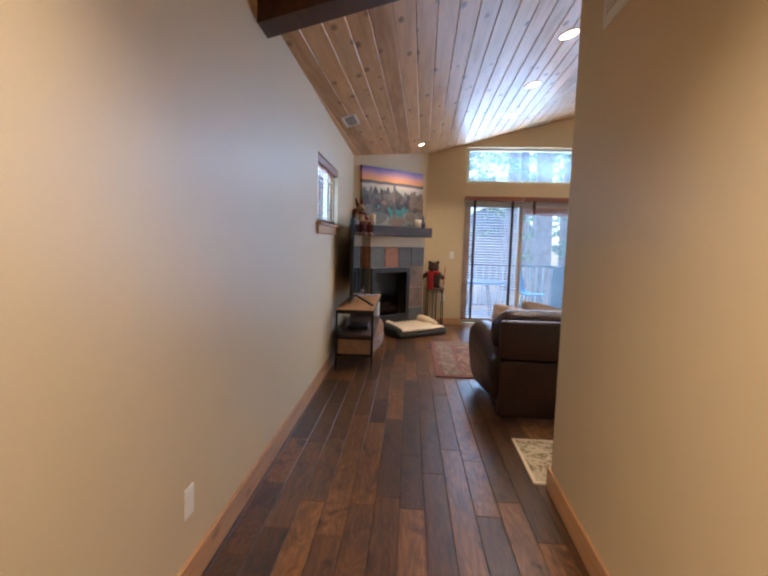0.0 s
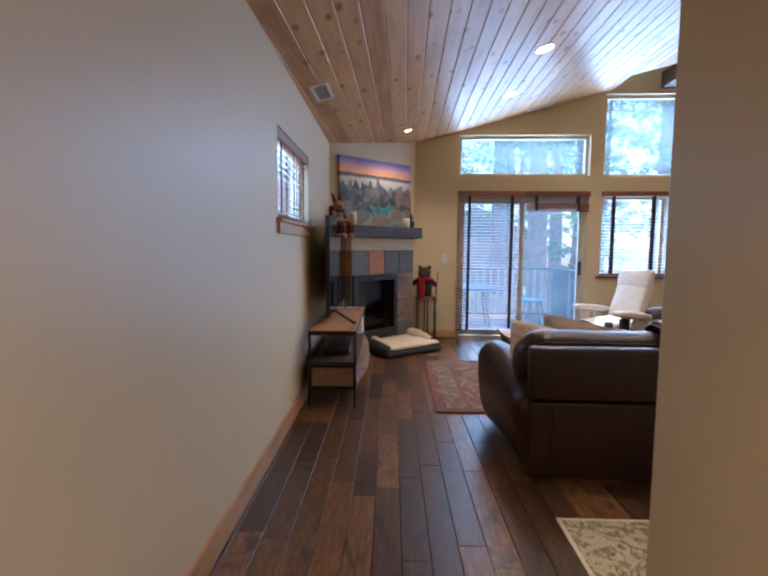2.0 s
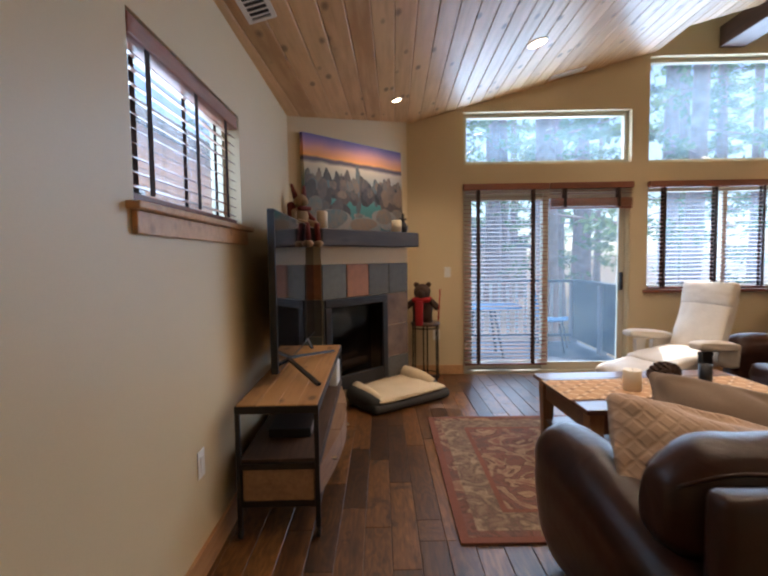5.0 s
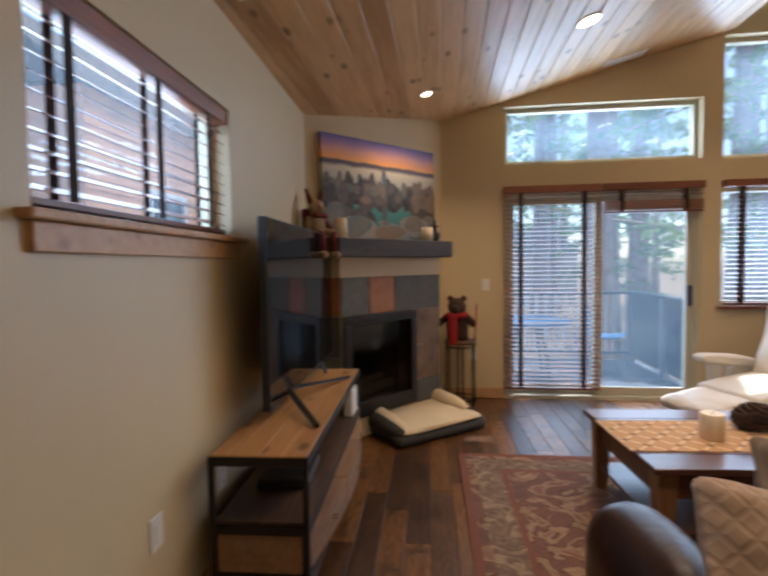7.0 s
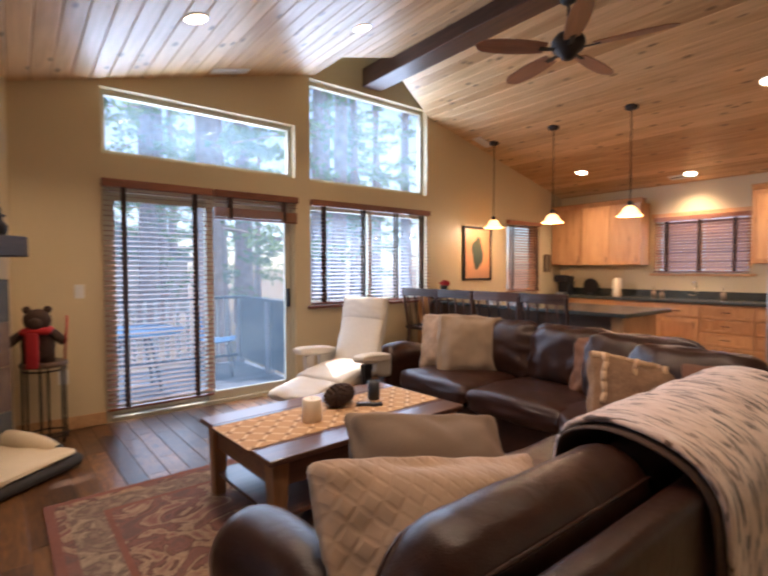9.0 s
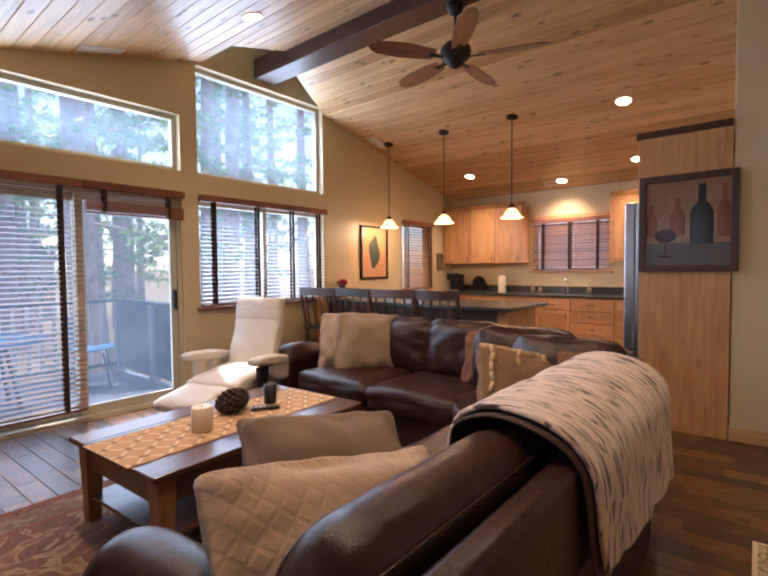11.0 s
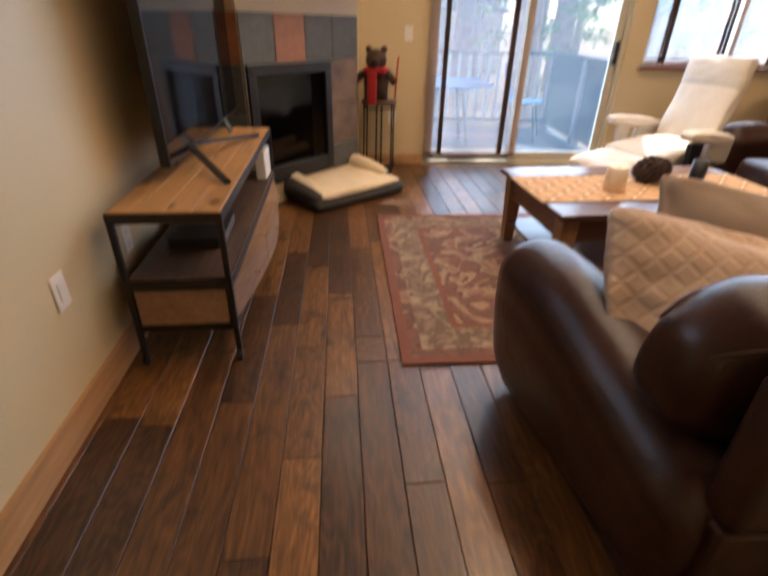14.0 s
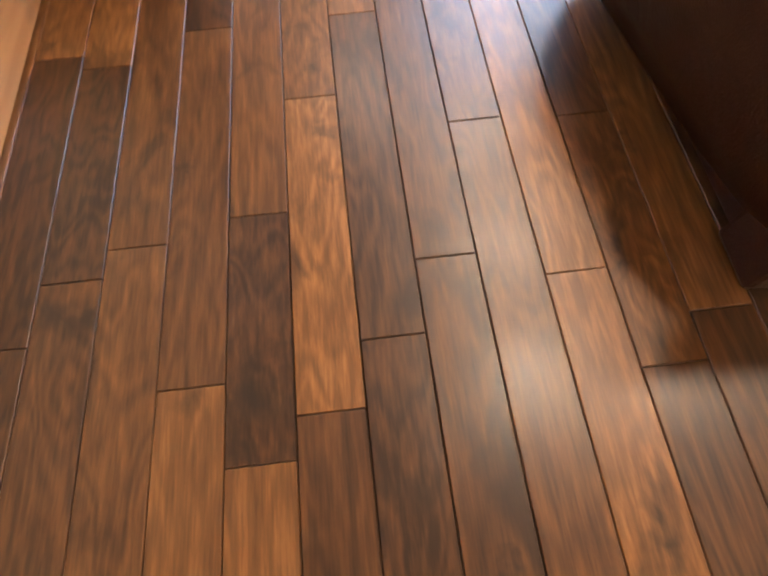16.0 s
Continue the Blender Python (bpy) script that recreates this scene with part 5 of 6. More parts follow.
pillow(1.08, 0.48, 0.25, pose(1.27, 4.45, 0.495, 54, 14, 3), M_QUILT, "large quilted taupe pillow leaning on the sofa back", 21)
pillow(0.90, 0.48, 0.20, pose(1.49, 4.76, 0.515, 62, 13, 4), M_TAUPE2, "plain dark taupe pillow lying on the seat", 22)
pillow(0.56, 0.54, 0.20, pose(3.28, 6.20, 0.665, 74, 4, -38), M_TAUPE, "ribbed square taupe pillow beside the sofa arm", 23)
pillow(0.50, 0.50, 0.17, pose(3.27, 6.45, 0.665, 76, 0, -62), M_QUILT, "quilted cream pillow tucked behind another", 24)
pillow(0.45, 0.42, 0.15, pose(3.42, 5.06, 0.635, 70, 0, -75), M_RUSTPIL, "small rust-brown suede pillow", 25)
fr = pillow(0.62, 0.44, 0.17, pose(2.84, 4.56, 0.615, 60, 12, -42), M_RUSTTAN, "rust lodge pillow with tan fringe and dark patches", 26)
bm = B()
for k in range(7):
    x = -0.26 + 0.085 * k
    for i in range(5):
        z0 = 0.20 - 0.055 * i
        rod(bm, (x + 0.008 * math.sin(i * 2 + k), z0, 0.075 + 0.01 * math.sin(i + k)), (x + 0.008 * math.sin(i * 2 + 2 + k), z0 - 0.055, 0.075 + 0.01 * math.sin(i + 1 + k)), 0.014, 6) if k % 2 == 0 else None
    rod(bm, (x - 0.045, 0.205, 0.02), (x + 0.045, 0.205, 0.03), 0.02, 6)
part("fringe", bm, M_FUR, fr, "tan ruffled fringe", True)
pillow(0.44, 0.42, 0.15, pose(2.92, 4.20, 0.63, 70, 0, -85), M_RUSTPIL, "small rust-brown suede pillow", 27)


def throw_material():
    m, n, l, b = nodes_of("fur_throw")
    co = n.new("ShaderNodeTexCoord").outputs["Object"]
    v = noise_node(n, l, co, 20, 8, (2.6, 0.42, 0.42))
    v.inputs["Distortion"].default_value = 0.9
    r = ramp(n, [(0.37, (0.05, 0.03, 0.025)), (0.42, (0.26, 0.17, 0.13)), (0.46, (0.66, 0.50, 0.42)), (0.75, (0.84, 0.71, 0.62))])
    l.new(v.outputs[0], r.inputs[0])
    l.new(r.outputs[0], b.inputs["Base Color"])
    b.inputs["Roughness"].default_value = 0.95
    b.inputs["Sheen Weight"].default_value = 0.4
    f = noise_node(n, l, co, 120, 6, (1, 0.3, 0.3))
    ad = n.new("ShaderNodeMath")
    l.new(f.outputs[0], ad.inputs[0])
    l.new(v.outputs[0], ad.inputs[1])
    bump_to(n, l, b, ad.outputs[0], 0.9, 0.012)
    return m


M_THROW = throw_material()
thr = thing("throw_blanket", "cream and brown faux-fur throw draped over the sofa back", "blanket")


def drape(x0, x1, grow):
    path = [(4.47, 0.47), (4.41, 0.57), (4.365, 0.69), (4.31, 0.775), (4.24, 0.835), (4.14, 0.862), (4.04, 0.855), (3.955, 0.828), (3.885, 0.785), (3.857, 0.72), (3.85, 0.63), (3.847, 0.55), (3.845, 0.47), (3.842, 0.40)]
    bm = B()
    nx = 40
    rows = []
    for i in range(nx + 1):
        u = i / nx
        row = []
        for j, (y, z) in enumerate(path):
            x = x0 + (x1 - x0) * u + (1 - u) * (0.065 * max(0, 4 - j) + 0.014 * max(0, j - 8)) + 0.010 * math.sin(j * 1.7)
            k = noise.noise(Vector((u * 7, j * 0.25, 2.0))) + 0.5 * noise.noise(Vector((u * 19, j * 0.4, 5.0)))
            out = 0.022 * k * (1.0 if j > 6 else 0.55) + grow
            yy = y - (out if j > 6 else -out if j < 3 else 0)
            zz = z + (out if 2 < j < 8 else 0) - (0.10 * (u - 0.2) * (j - 9) / 4 if j > 9 else 0)
            row.append(bm.verts.new((x, yy, zz)))
        rows.append(row)
    for p, q in zip(rows, rows[1:]):
        for j in range(len(path) - 1):
            bm.faces.new((p[j], q[j], q[j + 1], p[j + 1]))
    return bm


ob = part("fur_face", drape(1.545, 2.74, 0.014), M_THROW, thr)
sd3 = ob.modifiers.new("thick", "SOLIDIFY")
sd3.thickness, sd3.offset = 0.022, 1
sub(ob, 1)
ob = part("lining", drape(1.52, 2.72, -0.004), M_BROWNFUR, thr, "dark brown plush lining edge")
sd3 = ob.modifiers.new("thick", "SOLIDIFY")
sd3.thickness, sd3.offset = 0.012, 1
sub(ob, 1)

# ---- coffee table ----
ct = thing("coffee_table", "dark-stained wooden coffee table with tapered legs and a shelf", "table", pose(1.735, 5.905, 0, 0, 0, 3.2))
hx, hy = 0.69, 0.43
n = 5
for k in range(n):
    part("tabletop_board", box(B(), -hx, -hy + k * 2 * hy / n + 0.001, 0.428, hx, -hy + (k + 1) * 2 * hy / n - 0.001, 0.458, 0.004, 1), M_TABLE, ct)
for sx in (-1, 1):
    for sy in (-1, 1):
        bm = B()
        x, y = sx * (hx - 0.075), sy * (hy - 0.075)
        v = cyl(bm, x, y, 0.012, 0.427, 0.042, 0.062, 4)
        bmesh.ops.rotate(bm, cent=(x, y, 0), matrix=Matrix.Rotation(radians(45), 3, "Z"), verts=v)
        part("leg", bm, M_TABLEG, ct, "honey-brown tapered leg")
part("apron", bx(-hx + 0.11, -hy + 0.05, 0.30, hx - 0.11, -hy + 0.075, 0.427), M_TABLE, ct)
part("apron", bx(-hx + 0.11, hy - 0.075, 0.30, hx - 0.11, hy - 0.05, 0.427), M_TABLE, ct)
part("apron", bx(-hx + 0.05, -hy + 0.11, 0.30, -hx + 0.075, hy - 0.11, 0.427), M_TABLE, ct)
part("apron", bx(hx - 0.075, -hy + 0.11, 0.30, hx - 0.05, hy - 0.11, 0.427), M_TABLE, ct)
part("shelf", bx(-hx + 0.06, -hy + 0.06, 0.13, hx - 0.06, hy - 0.06, 0.15, bevel=0.004), M_TABLE, ct)


def runner_material():
    m, n, l, b = nodes_of("table_runner_weave")
    co = n.new("ShaderNodeTexCoord").outputs["Object"]
    mp = n.new("ShaderNodeMapping")
    mp.inputs["Rotation"].default_value = (0, 0, radians(45))
    l.new(co, mp.inputs["Vector"])
    br = n.new("ShaderNodeTexBrick")
    br.offset = 0.0
    br.inputs["Scale"].default_value = 1.0
    br.inputs["Brick Width"].default_value, br.inputs["Row Height"].default_value = 0.105, 0.105
    br.inputs["Mortar Size"].default_value = 0.007
    br.inputs["Color1"].default_value = br.inputs["Color2"].default_value = (0.46, 0.27, 0.13, 1)
    br.inputs["Mortar"].default_value = (0.68, 0.50, 0.31, 1)
    l.new(mp.outputs[0], br.inputs["Vector"])
    vo = n.new("ShaderNodeTexVoronoi")
    vo.inputs["Scale"].default_value, vo.inputs["Randomness"].default_value = 1 / 0.105, 0.0
    l.new(mp.outputs[0], vo.inputs["Vector"])
    nz = noise_node(n, l, co, 45, 2)
    ad = n.new("ShaderNodeMath")
    ad.operation = "MULTIPLY_ADD"
    ad.inputs[1].default_value = 0.35
    l.new(nz.outputs[0], ad.inputs[0])
    l.new(vo.outputs["Distance"], ad.inputs[2])
    r = ramp(n, [(0.30, (1, 1, 1)), (0.42, (0, 0, 0))])
    l.new(ad.outputs[0], r.inputs[0])
    mx = n.new("ShaderNodeMix")
    mx.data_type = "RGBA"
    l.new(r.outputs[0], mx.inputs["Factor"])
    l.new(br.outputs["Color"], mx.inputs[6])
    mx.inputs[7].default_value = (0.25, 0.135, 0.065, 1)
    l.new(mx.outputs[2], b.inputs["Base Color"])
    b.inputs["Roughness"].default_value = 0.95
    bump_to(n, l, b, noise_node(n, l, co, 300, 2).outputs[0], 0.5, 0.002)
    return m


rn = thing("table_runner", "tan woven table runner with a dark diamond pattern", "table runner", pose(1.735, 5.895, 0.459, 0, 0, 3.6))
bm = bx(-0.70, -0.225, 0.0, 0.66, 0.225, 0.003)
part("cloth", bm, runner_material(), rn)
for x in (-0.708, 0.660):
    part("hem", bx(x, -0.226, 0.0, x + 0.010, 0.226, 0.0045, bevel=0.001, seg=1), M_FUR, rn, "plain tan stitched hem")

candle(pose(1.51, 5.83, 0.463), 0.055, 0.13, "cream pillar candle standing on the coffee table")
pc = thing("pine_cone", "large open brown pine cone lying on the table", "pine cone", pose(1.77, 5.97, 0.535, 62, 0, 40))
bm = B()
for k in range(90):
    a, h = k * 2.39996, k / 90
    r = 0.062 * math.sin(math.pi * (0.12 + 0.8 * h)) ** 0.8
    p = Vector((r * 0.55 * math.cos(a), r * 0.55 * math.sin(a), -0.09 + 0.18 * h))
    q = Vector((r * 1.15 * math.cos(a), r * 1.15 * math.sin(a), -0.075 + 0.18 * h))
    rod(bm, p, q, 0.006, 5, 0.013)
tagged(part("cone_scale", bm, M_BROWNFUR, pc), "", "", "", "stuff")
bm = B()
rod(bm, (0, 0, -0.09), (0, 0, 0.09), 0.02, 8, 0.008)
part("core", bm, M_BROWNFUR, pc)
copy_thing(pc, pose(1.87, 6.03, 0.525, 78, 0, -25) @ Matrix.Scale(0.85, 4))
cup = thing("tumbler", "black cylindrical tumbler standing on the runner", "cup", pose(2.05, 5.955, 0.467))
co2 = thing("coaster", "square tan coaster under the tumbler", "coaster", pose(2.05, 5.955, 0.4625, 0, 0, 12))
part("body", bx(-0.055, -0.055, 0, 0.055, 0.055, 0.004, bevel=0.001, seg=1), M_TRIM, co2)
bm = B()
lathe(bm, (0, 0, 0), [(0.036, 0), (0.04, 0.004), (0.041, 0.125), (0.037, 0.125), (0.036, 0.03), (0.002, 0.028)], 24)
part("body", bm, M_BLACK, cup, "", True)
rc = thing("remote_control", "black remote control lying on the runner", "remote", pose(1.95, 5.87, 0.463, 0, 0, -35))
part("body", bx(-0.085, -0.022, 0, 0.085, 0.022, 0.018, bevel=0.006), M_BLACK, rc)
for k in range(5):
    part("button", bx(-0.06 + 0.025 * k, -0.01, 0.0181, -0.048 + 0.025 * k, 0.01, 0.020), M_STEEL, rc)

# ---- recliner and footstool ----
rec = thing("recliner", "cream leather swivel recliner with a folded headrest", "armchair", pose(2.60, 7.12, 0, 0, 0, -73))


def cream(name, bm, lv=1, label=""):
    return sub(part(name, bm, M_CREAM, rec, label), lv)


cream("seat", moved(cushion(0.53, 0.60, 0.15, 0.25, 10, 31, 0.006), pose(0, -0.08, 0.385, 7, 0, 0)))
cream("backrest", moved(cushion(0.50, 0.60, 0.12, 0.25, 10, 32, 0.006), pose(0, 0.225, 0.665, 72, 0, 0)))
cream("headrest", moved(cushion(0.51, 0.22, 0.13, 0.3, 10, 33, 0.004), pose(0, 0.295, 0.955, 80, 0, 0)))
for s in (-1, 1):
    cream("armrest", moved(cushion(0.115, 0.46, 0.085, 0.35, 8, 34, 0.003), pose(s * 0.345, -0.05, 0.555, -5, 0, s * 4)))
    bm = B()
    prism(bm, [(-0.20, 0.515), (-0.08, 0.520), (-0.11, 0.27), (-0.17, 0.27)], s * 0.345 - 0.022, s * 0.345 + 0.022, "x")
    part("arm_support", bm, M_BLACK if s > 0 else M_CREAM, rec, "dark tapered arm support" if s > 0 else "")
    cream("side_wing", moved(cushion(0.05, 0.30, 0.20, 0.3, 8, 37, 0.003), pose(s * 0.335, 0.14, 0.46, -12, 0, 0)))
bm = B()
cyl(bm, 0, 0, 0.03, 0.32, 0.035)
part("column", bm, M_BLACK, rec)
bm = B()
for i in range(32):
    a, b = 6.2832 * i / 32, 6.2832 * (i + 1) / 32
    rod(bm, (0.29 * math.cos(a), 0.29 * math.sin(a), 0.018), (0.29 * math.cos(b), 0.29 * math.sin(b), 0.018), 0.017, 8)
rod(bm, (-0.29, 0, 0.022), (0.29, 0, 0.022), 0.015)
rod(bm, (0, -0.29, 0.022), (0, 0.29, 0.022), 0.015)
part("base_ring", bm, M_RUSTICD, rec)
ot = thing("footstool", "cream leather footstool matching the recliner", "footstool", pose(2.07, 6.96, 0, 0, 0, -73))
sub(part("cushion", moved(cushion(0.47, 0.38, 0.12, 0.35, 10, 36, 0.005), pose(0, 0, 0.315, 10, 0, 0)), M_CREAM, ot), 1)
bm = B()
cyl(bm, 0, 0, 0.02, 0.28, 0.025)
for k in range(4):
    a = math.pi / 2 * k + 0.5
    rod(bm, (0, 0, 0.03), (0.18 * math.cos(a), 0.18 * math.sin(a), 0.016), 0.014)
part("base", bm, M_BLACK, ot)

# ---- switches and outlets ----
def wall_plate(m, label, kind):
    t = thing("wall_plate", label, "outlet" if kind == "outlet" else "switch", m, "wall plates")
    part("plate", bx(-0.036, -0.006, -0.058, 0.036, -0.0005, 0.058, bevel=0.003), M_WHITE, t)
    if kind == "outlet":
        for z in (-0.026, 0.026):
            r = part("receptacle", bx(-0.017, -0.0085, z - 0.014, 0.017, -0.0062, z + 0.014, bevel=0.002), M_WHITE, t)
            part("slot", bx(-0.008, -0.0092, z - 0.005, -0.006, -0.0086, z + 0.006), M_BLACK, r)
            part("slot", bx(0.006, -0.0092, z - 0.005, 0.008, -0.0086, z + 0.006), M_BLACK, r)
    else:
        part("rocker", bx(-0.017, -0.010, -0.033, 0.017, -0.0062, 0.033, bevel=0.002), M_WHITE, t)
    return t


def on_left(y, z):
    return pose(left_x(y), y, z, 0, 0, 90 + math.degrees(math.atan(-LX)))


wall_plate(on_left(1.885, 0.35), "white rocker plate on the long wall", "switch")
wall_plate(on_left(4.74, 0.475), "white blank plate on the long wall", "switch")
wall_plate(on_left(5.25, 0.44), "white double outlet behind the console", "outlet")
wall_plate(pose(0.604, YW, 1.155), "white rocker light switch beside the patio door", "switch")
wall_plate(pose(0.475, YW, 0.45), "white double outlet near the floor", "outlet")
wall_plate(pose(4.75, YW, 0.45), "white double outlet near the floor", "outlet")
rv = thing("wall_vent", "white return-air grille high on the hallway wall", "vent", pose(HX, 2.20, 2.42, 0, 0, -90))
bm = B()
for a in ((-0.25, -0.15, -0.22, 0.15), (0.22, -0.15, 0.25, 0.15), (-0.22, -0.15, 0.22, -0.12), (-0.22, 0.12, 0.22, 0.15)):
    box(bm, a[0], -0.010, a[1], a[2], -0.0005, a[3])
part("frame", bm, M_WHITE, rv)
for k in range(10):
    part("slat", bx(-0.22, -0.008, -0.115 + 0.024 * k, 0.22, -0.003, -0.101 + 0.024 * k), M_WHITE, rv)

# ---- framed pictures ----
def framed(w, h, m, frame_mat, art, label, t=0.045, mat_w=0.0):
    f = thing("framed_picture", label, "picture", m)
    bm = B()
    for a in ((-w / 2, -h / 2, -w / 2 + t, h / 2), (w / 2 - t, -h / 2, w / 2, h / 2), (-w / 2 + t, -h / 2, w / 2 - t, -h / 2 + t), (-w / 2 + t, h / 2 - t, w / 2 - t, h / 2)):
        box(bm, a[0], -0.035, a[1], a[2], -0.001, a[3], 0.006)
    part("frame", bm, frame_mat, f)
    part("artwork", bx(-w / 2 + t, -0.014, -h / 2 + t, w / 2 - t, -0.010, h / 2 - t), art, f)
    return f


nf = framed(0.62, 0.79, pose(5.60, YW, 1.57), M_BLACK, plain("tan_paper", (0.50, 0.27, 0.13), 0.3, var=0.06, bump=0), "black framed print of a dark leaf on tan paper", 0.03)
bm = B()
lobes = [(0.0, 0.0, 0.11, 0.21), (-0.05, 0.06, 0.08, 0.12), (0.055, -0.03, 0.075, 0.13), (0.02, 0.17, 0.05, 0.08), (-0.02, -0.17, 0.05, 0.07)]
for x, z, a, c in lobes:
    ball(bm, (x, -0.0165, z), 1.0, a, 0.0012, c, 20)
part("leaf_shape", bm, plain("leaf_ink", (0.05, 0.075, 0.05), 0.3), nf, "dark green leaf shape")
PX = 4.57
wp = framed(0.66, 0.76, pose(PX, 4.00, 1.665, 0, 0, -90), M_BEAM, plain("brown_ground", (0.26, 0.15, 0.08), 0.25, var=0.35, coarse=4, bump=0), "dark framed still life of wine bottles and a glass", 0.05)
bm = B()


def bottle(bm, x, z0, r, h, sq=0.010):
    prof = [(r, 0), (r, h * 0.52), (r * 0.8, h * 0.62), (r * 0.34, h * 0.72), (r * 0.34, h), (0.001, h)]
    seg = 14
    rings = [[bm.verts.new((x + q * math.cos(6.2832 * i / seg), -0.0145 + 0.0 + q / r * 0.0025 * math.sin(6.2832 * i / seg), z0 + zz)) for i in range(seg)] for q, zz in prof]
    for p, q in zip(rings, rings[1:]):
        for i in range(seg):
            bm.faces.new((p[i], p[(i + 1) % seg], q[(i + 1) % seg], q[i]))


bottle(bm, 0.10, -0.17, 0.075, 0.46)
part("bottle_shape", bm, plain("bottle_ink", (0.02, 0.02, 0.018), 0.25, bump=0), wp, "dark painted bottle")
M_BOTB = plain("bottle_brown", (0.20, 0.07, 0.03), 0.25, bump=0)
for q in ((0.24, -0.12, 0.045, 0.40), (-0.06, -0.10, 0.05, 0.30), (-0.24, -0.10, 0.04, 0.26)):
    bm = B()
    bottle(bm, *q)
    part("bottle_shape", bm, M_BOTB, wp, "brown painted bottle")
bm = B()
ball(bm, (-0.14, -0.0165, -0.10), 1.0, 0.075, 0.0015, 0.055, 16)
box(bm, -0.144, -0.017, -0.26, -0.136, -0.0145, -0.15)
ball(bm, (-0.14, -0.0165, -0.265), 1.0, 0.05, 0.001, 0.008, 12)
part("glass_shape", bm, plain("wine_ink", (0.05, 0.012, 0.015), 0.25, bump=0), wp, "painted wine glass")
part("table_shape", bx(-0.28, -0.0148, -0.33, 0.28, -0.0142, -0.16), plain("cloth_ink", (0.10, 0.085, 0.075), 0.3, var=0.4, bump=0), wp)
framed(0.16, 0.30, pose(7.40, YW, 1.44), M_RUSTICD, plain("small_print", (0.20, 0.16, 0.10), 0.4, var=0.4, coarse=20), "small dark framed print beside the kitchen window", 0.025)

# ---- fridge enclosure ----
fpn = thing("fridge_enclosure", "tall clear-finished alder panel with a dark crown moulding", "cabinet", pose(0, 0, 0))
part("side_panel", bx(PX, 3.715, 0.0, PX + 0.022, 4.33, 2.36, bevel=0.002), M_OAK, fpn)
part("top_panel", bx(PX + 0.023, 3.715, 2.335, 5.52, 4.33, 2.358), M_OAK, fpn)
part("top_door", bx(PX + 0.025, 4.331, 1.90, 5.04, 4.35, 2.33, bevel=0.003), M_OAK, fpn)
part("top_door", bx(5.045, 4.331, 1.90, 5.51, 4.35, 2.33, bevel=0.003), M_OAK, fpn)
part("far_panel", bx(5.50, 3.715, 0.0, 5.522, 4.328, 2.334), M_OAK, fpn)
bm = B()
prism(bm, [(PX - 0.002, 2.361), (PX - 0.03, 2.40), (PX - 0.03, 2.41), (PX + 0.03, 2.41), (PX + 0.03, 2.361)], 3.715, 4.36)
part("crown", bm, M_BEAM, fpn, "dark crown moulding")
fg = thing("refrigerator", "stainless steel refrigerator in its alder enclosure", "refrigerator", pose(5.045, 4.055, 0))
part("body", bx(-0.43, -0.33, 0.02, 0.43, 0.31, 1.86, bevel=0.006), M_STEEL, fg)
for a, b in ((-0.43, -0.004), (0.004, 0.43)):
    d = part("door", bx(a, 0.315, 0.62, b, 0.40, 1.86, bevel=0.012), M_STEEL, fg)
    bm = B()
    x = (-0.04 if a < 0 else 0.04)
    rod(bm, (x, 0.44, 0.85), (x, 0.44, 1.65), 0.012)
    rod(bm, (x, 0.395, 0.9), (x, 0.44, 0.9), 0.009)
    rod(bm, (x, 0.395, 1.6), (x, 0.44, 1.6), 0.009)
    part("handle", bm, M_STEEL, d)
part("freezer_drawer", bx(-0.43, 0.315, 0.06, 0.43, 0.40, 0.61, bevel=0.012), M_STEEL, fg)

# ---- kitchen cabinets ----
def shaker(parent, m, w, h, handle=None):
    """A framed door or drawer front, facing -y, its lower left corner at the origin of m."""
    bm = B()
    r = 0.055 if h > 0.3 else 0.03
    box(bm, 0, -0.02, 0, r, 0, h, 0.002, 1)
    box(bm, w - r, -0.02, 0, w, 0, h, 0.002, 1)
    box(bm, r, -0.02, 0, w - r, 0, r, 0.002, 1)
    box(bm, r, -0.02, h - r, w - r, 0, h, 0.002, 1)
    d = part("door" if h > 0.3 else "drawer", bm, M_OAK, parent, "", False, m)
    p = part("door_panel", bx(r, -0.012, r, w - r, -0.004, h - r, bevel=0.001, seg=1), M_OAK, d)
    if handle:
        bm = B()
        x, z = handle
        if h > 0.3:
            rod(bm, (x, -0.045, z - 0.045), (x, -0.045, z + 0.045), 0.005, 8)
        else:
            rod(bm, (x - 0.05, -0.045, z), (x + 0.05, -0.045, z), 0.005, 8)
        rod(bm, (x, -0.045, z), (x, -0.02, z), 0.004, 6)
        part("handle", bm, M_IRON, d, "dark bronze pull")
    return d


EAST = -90


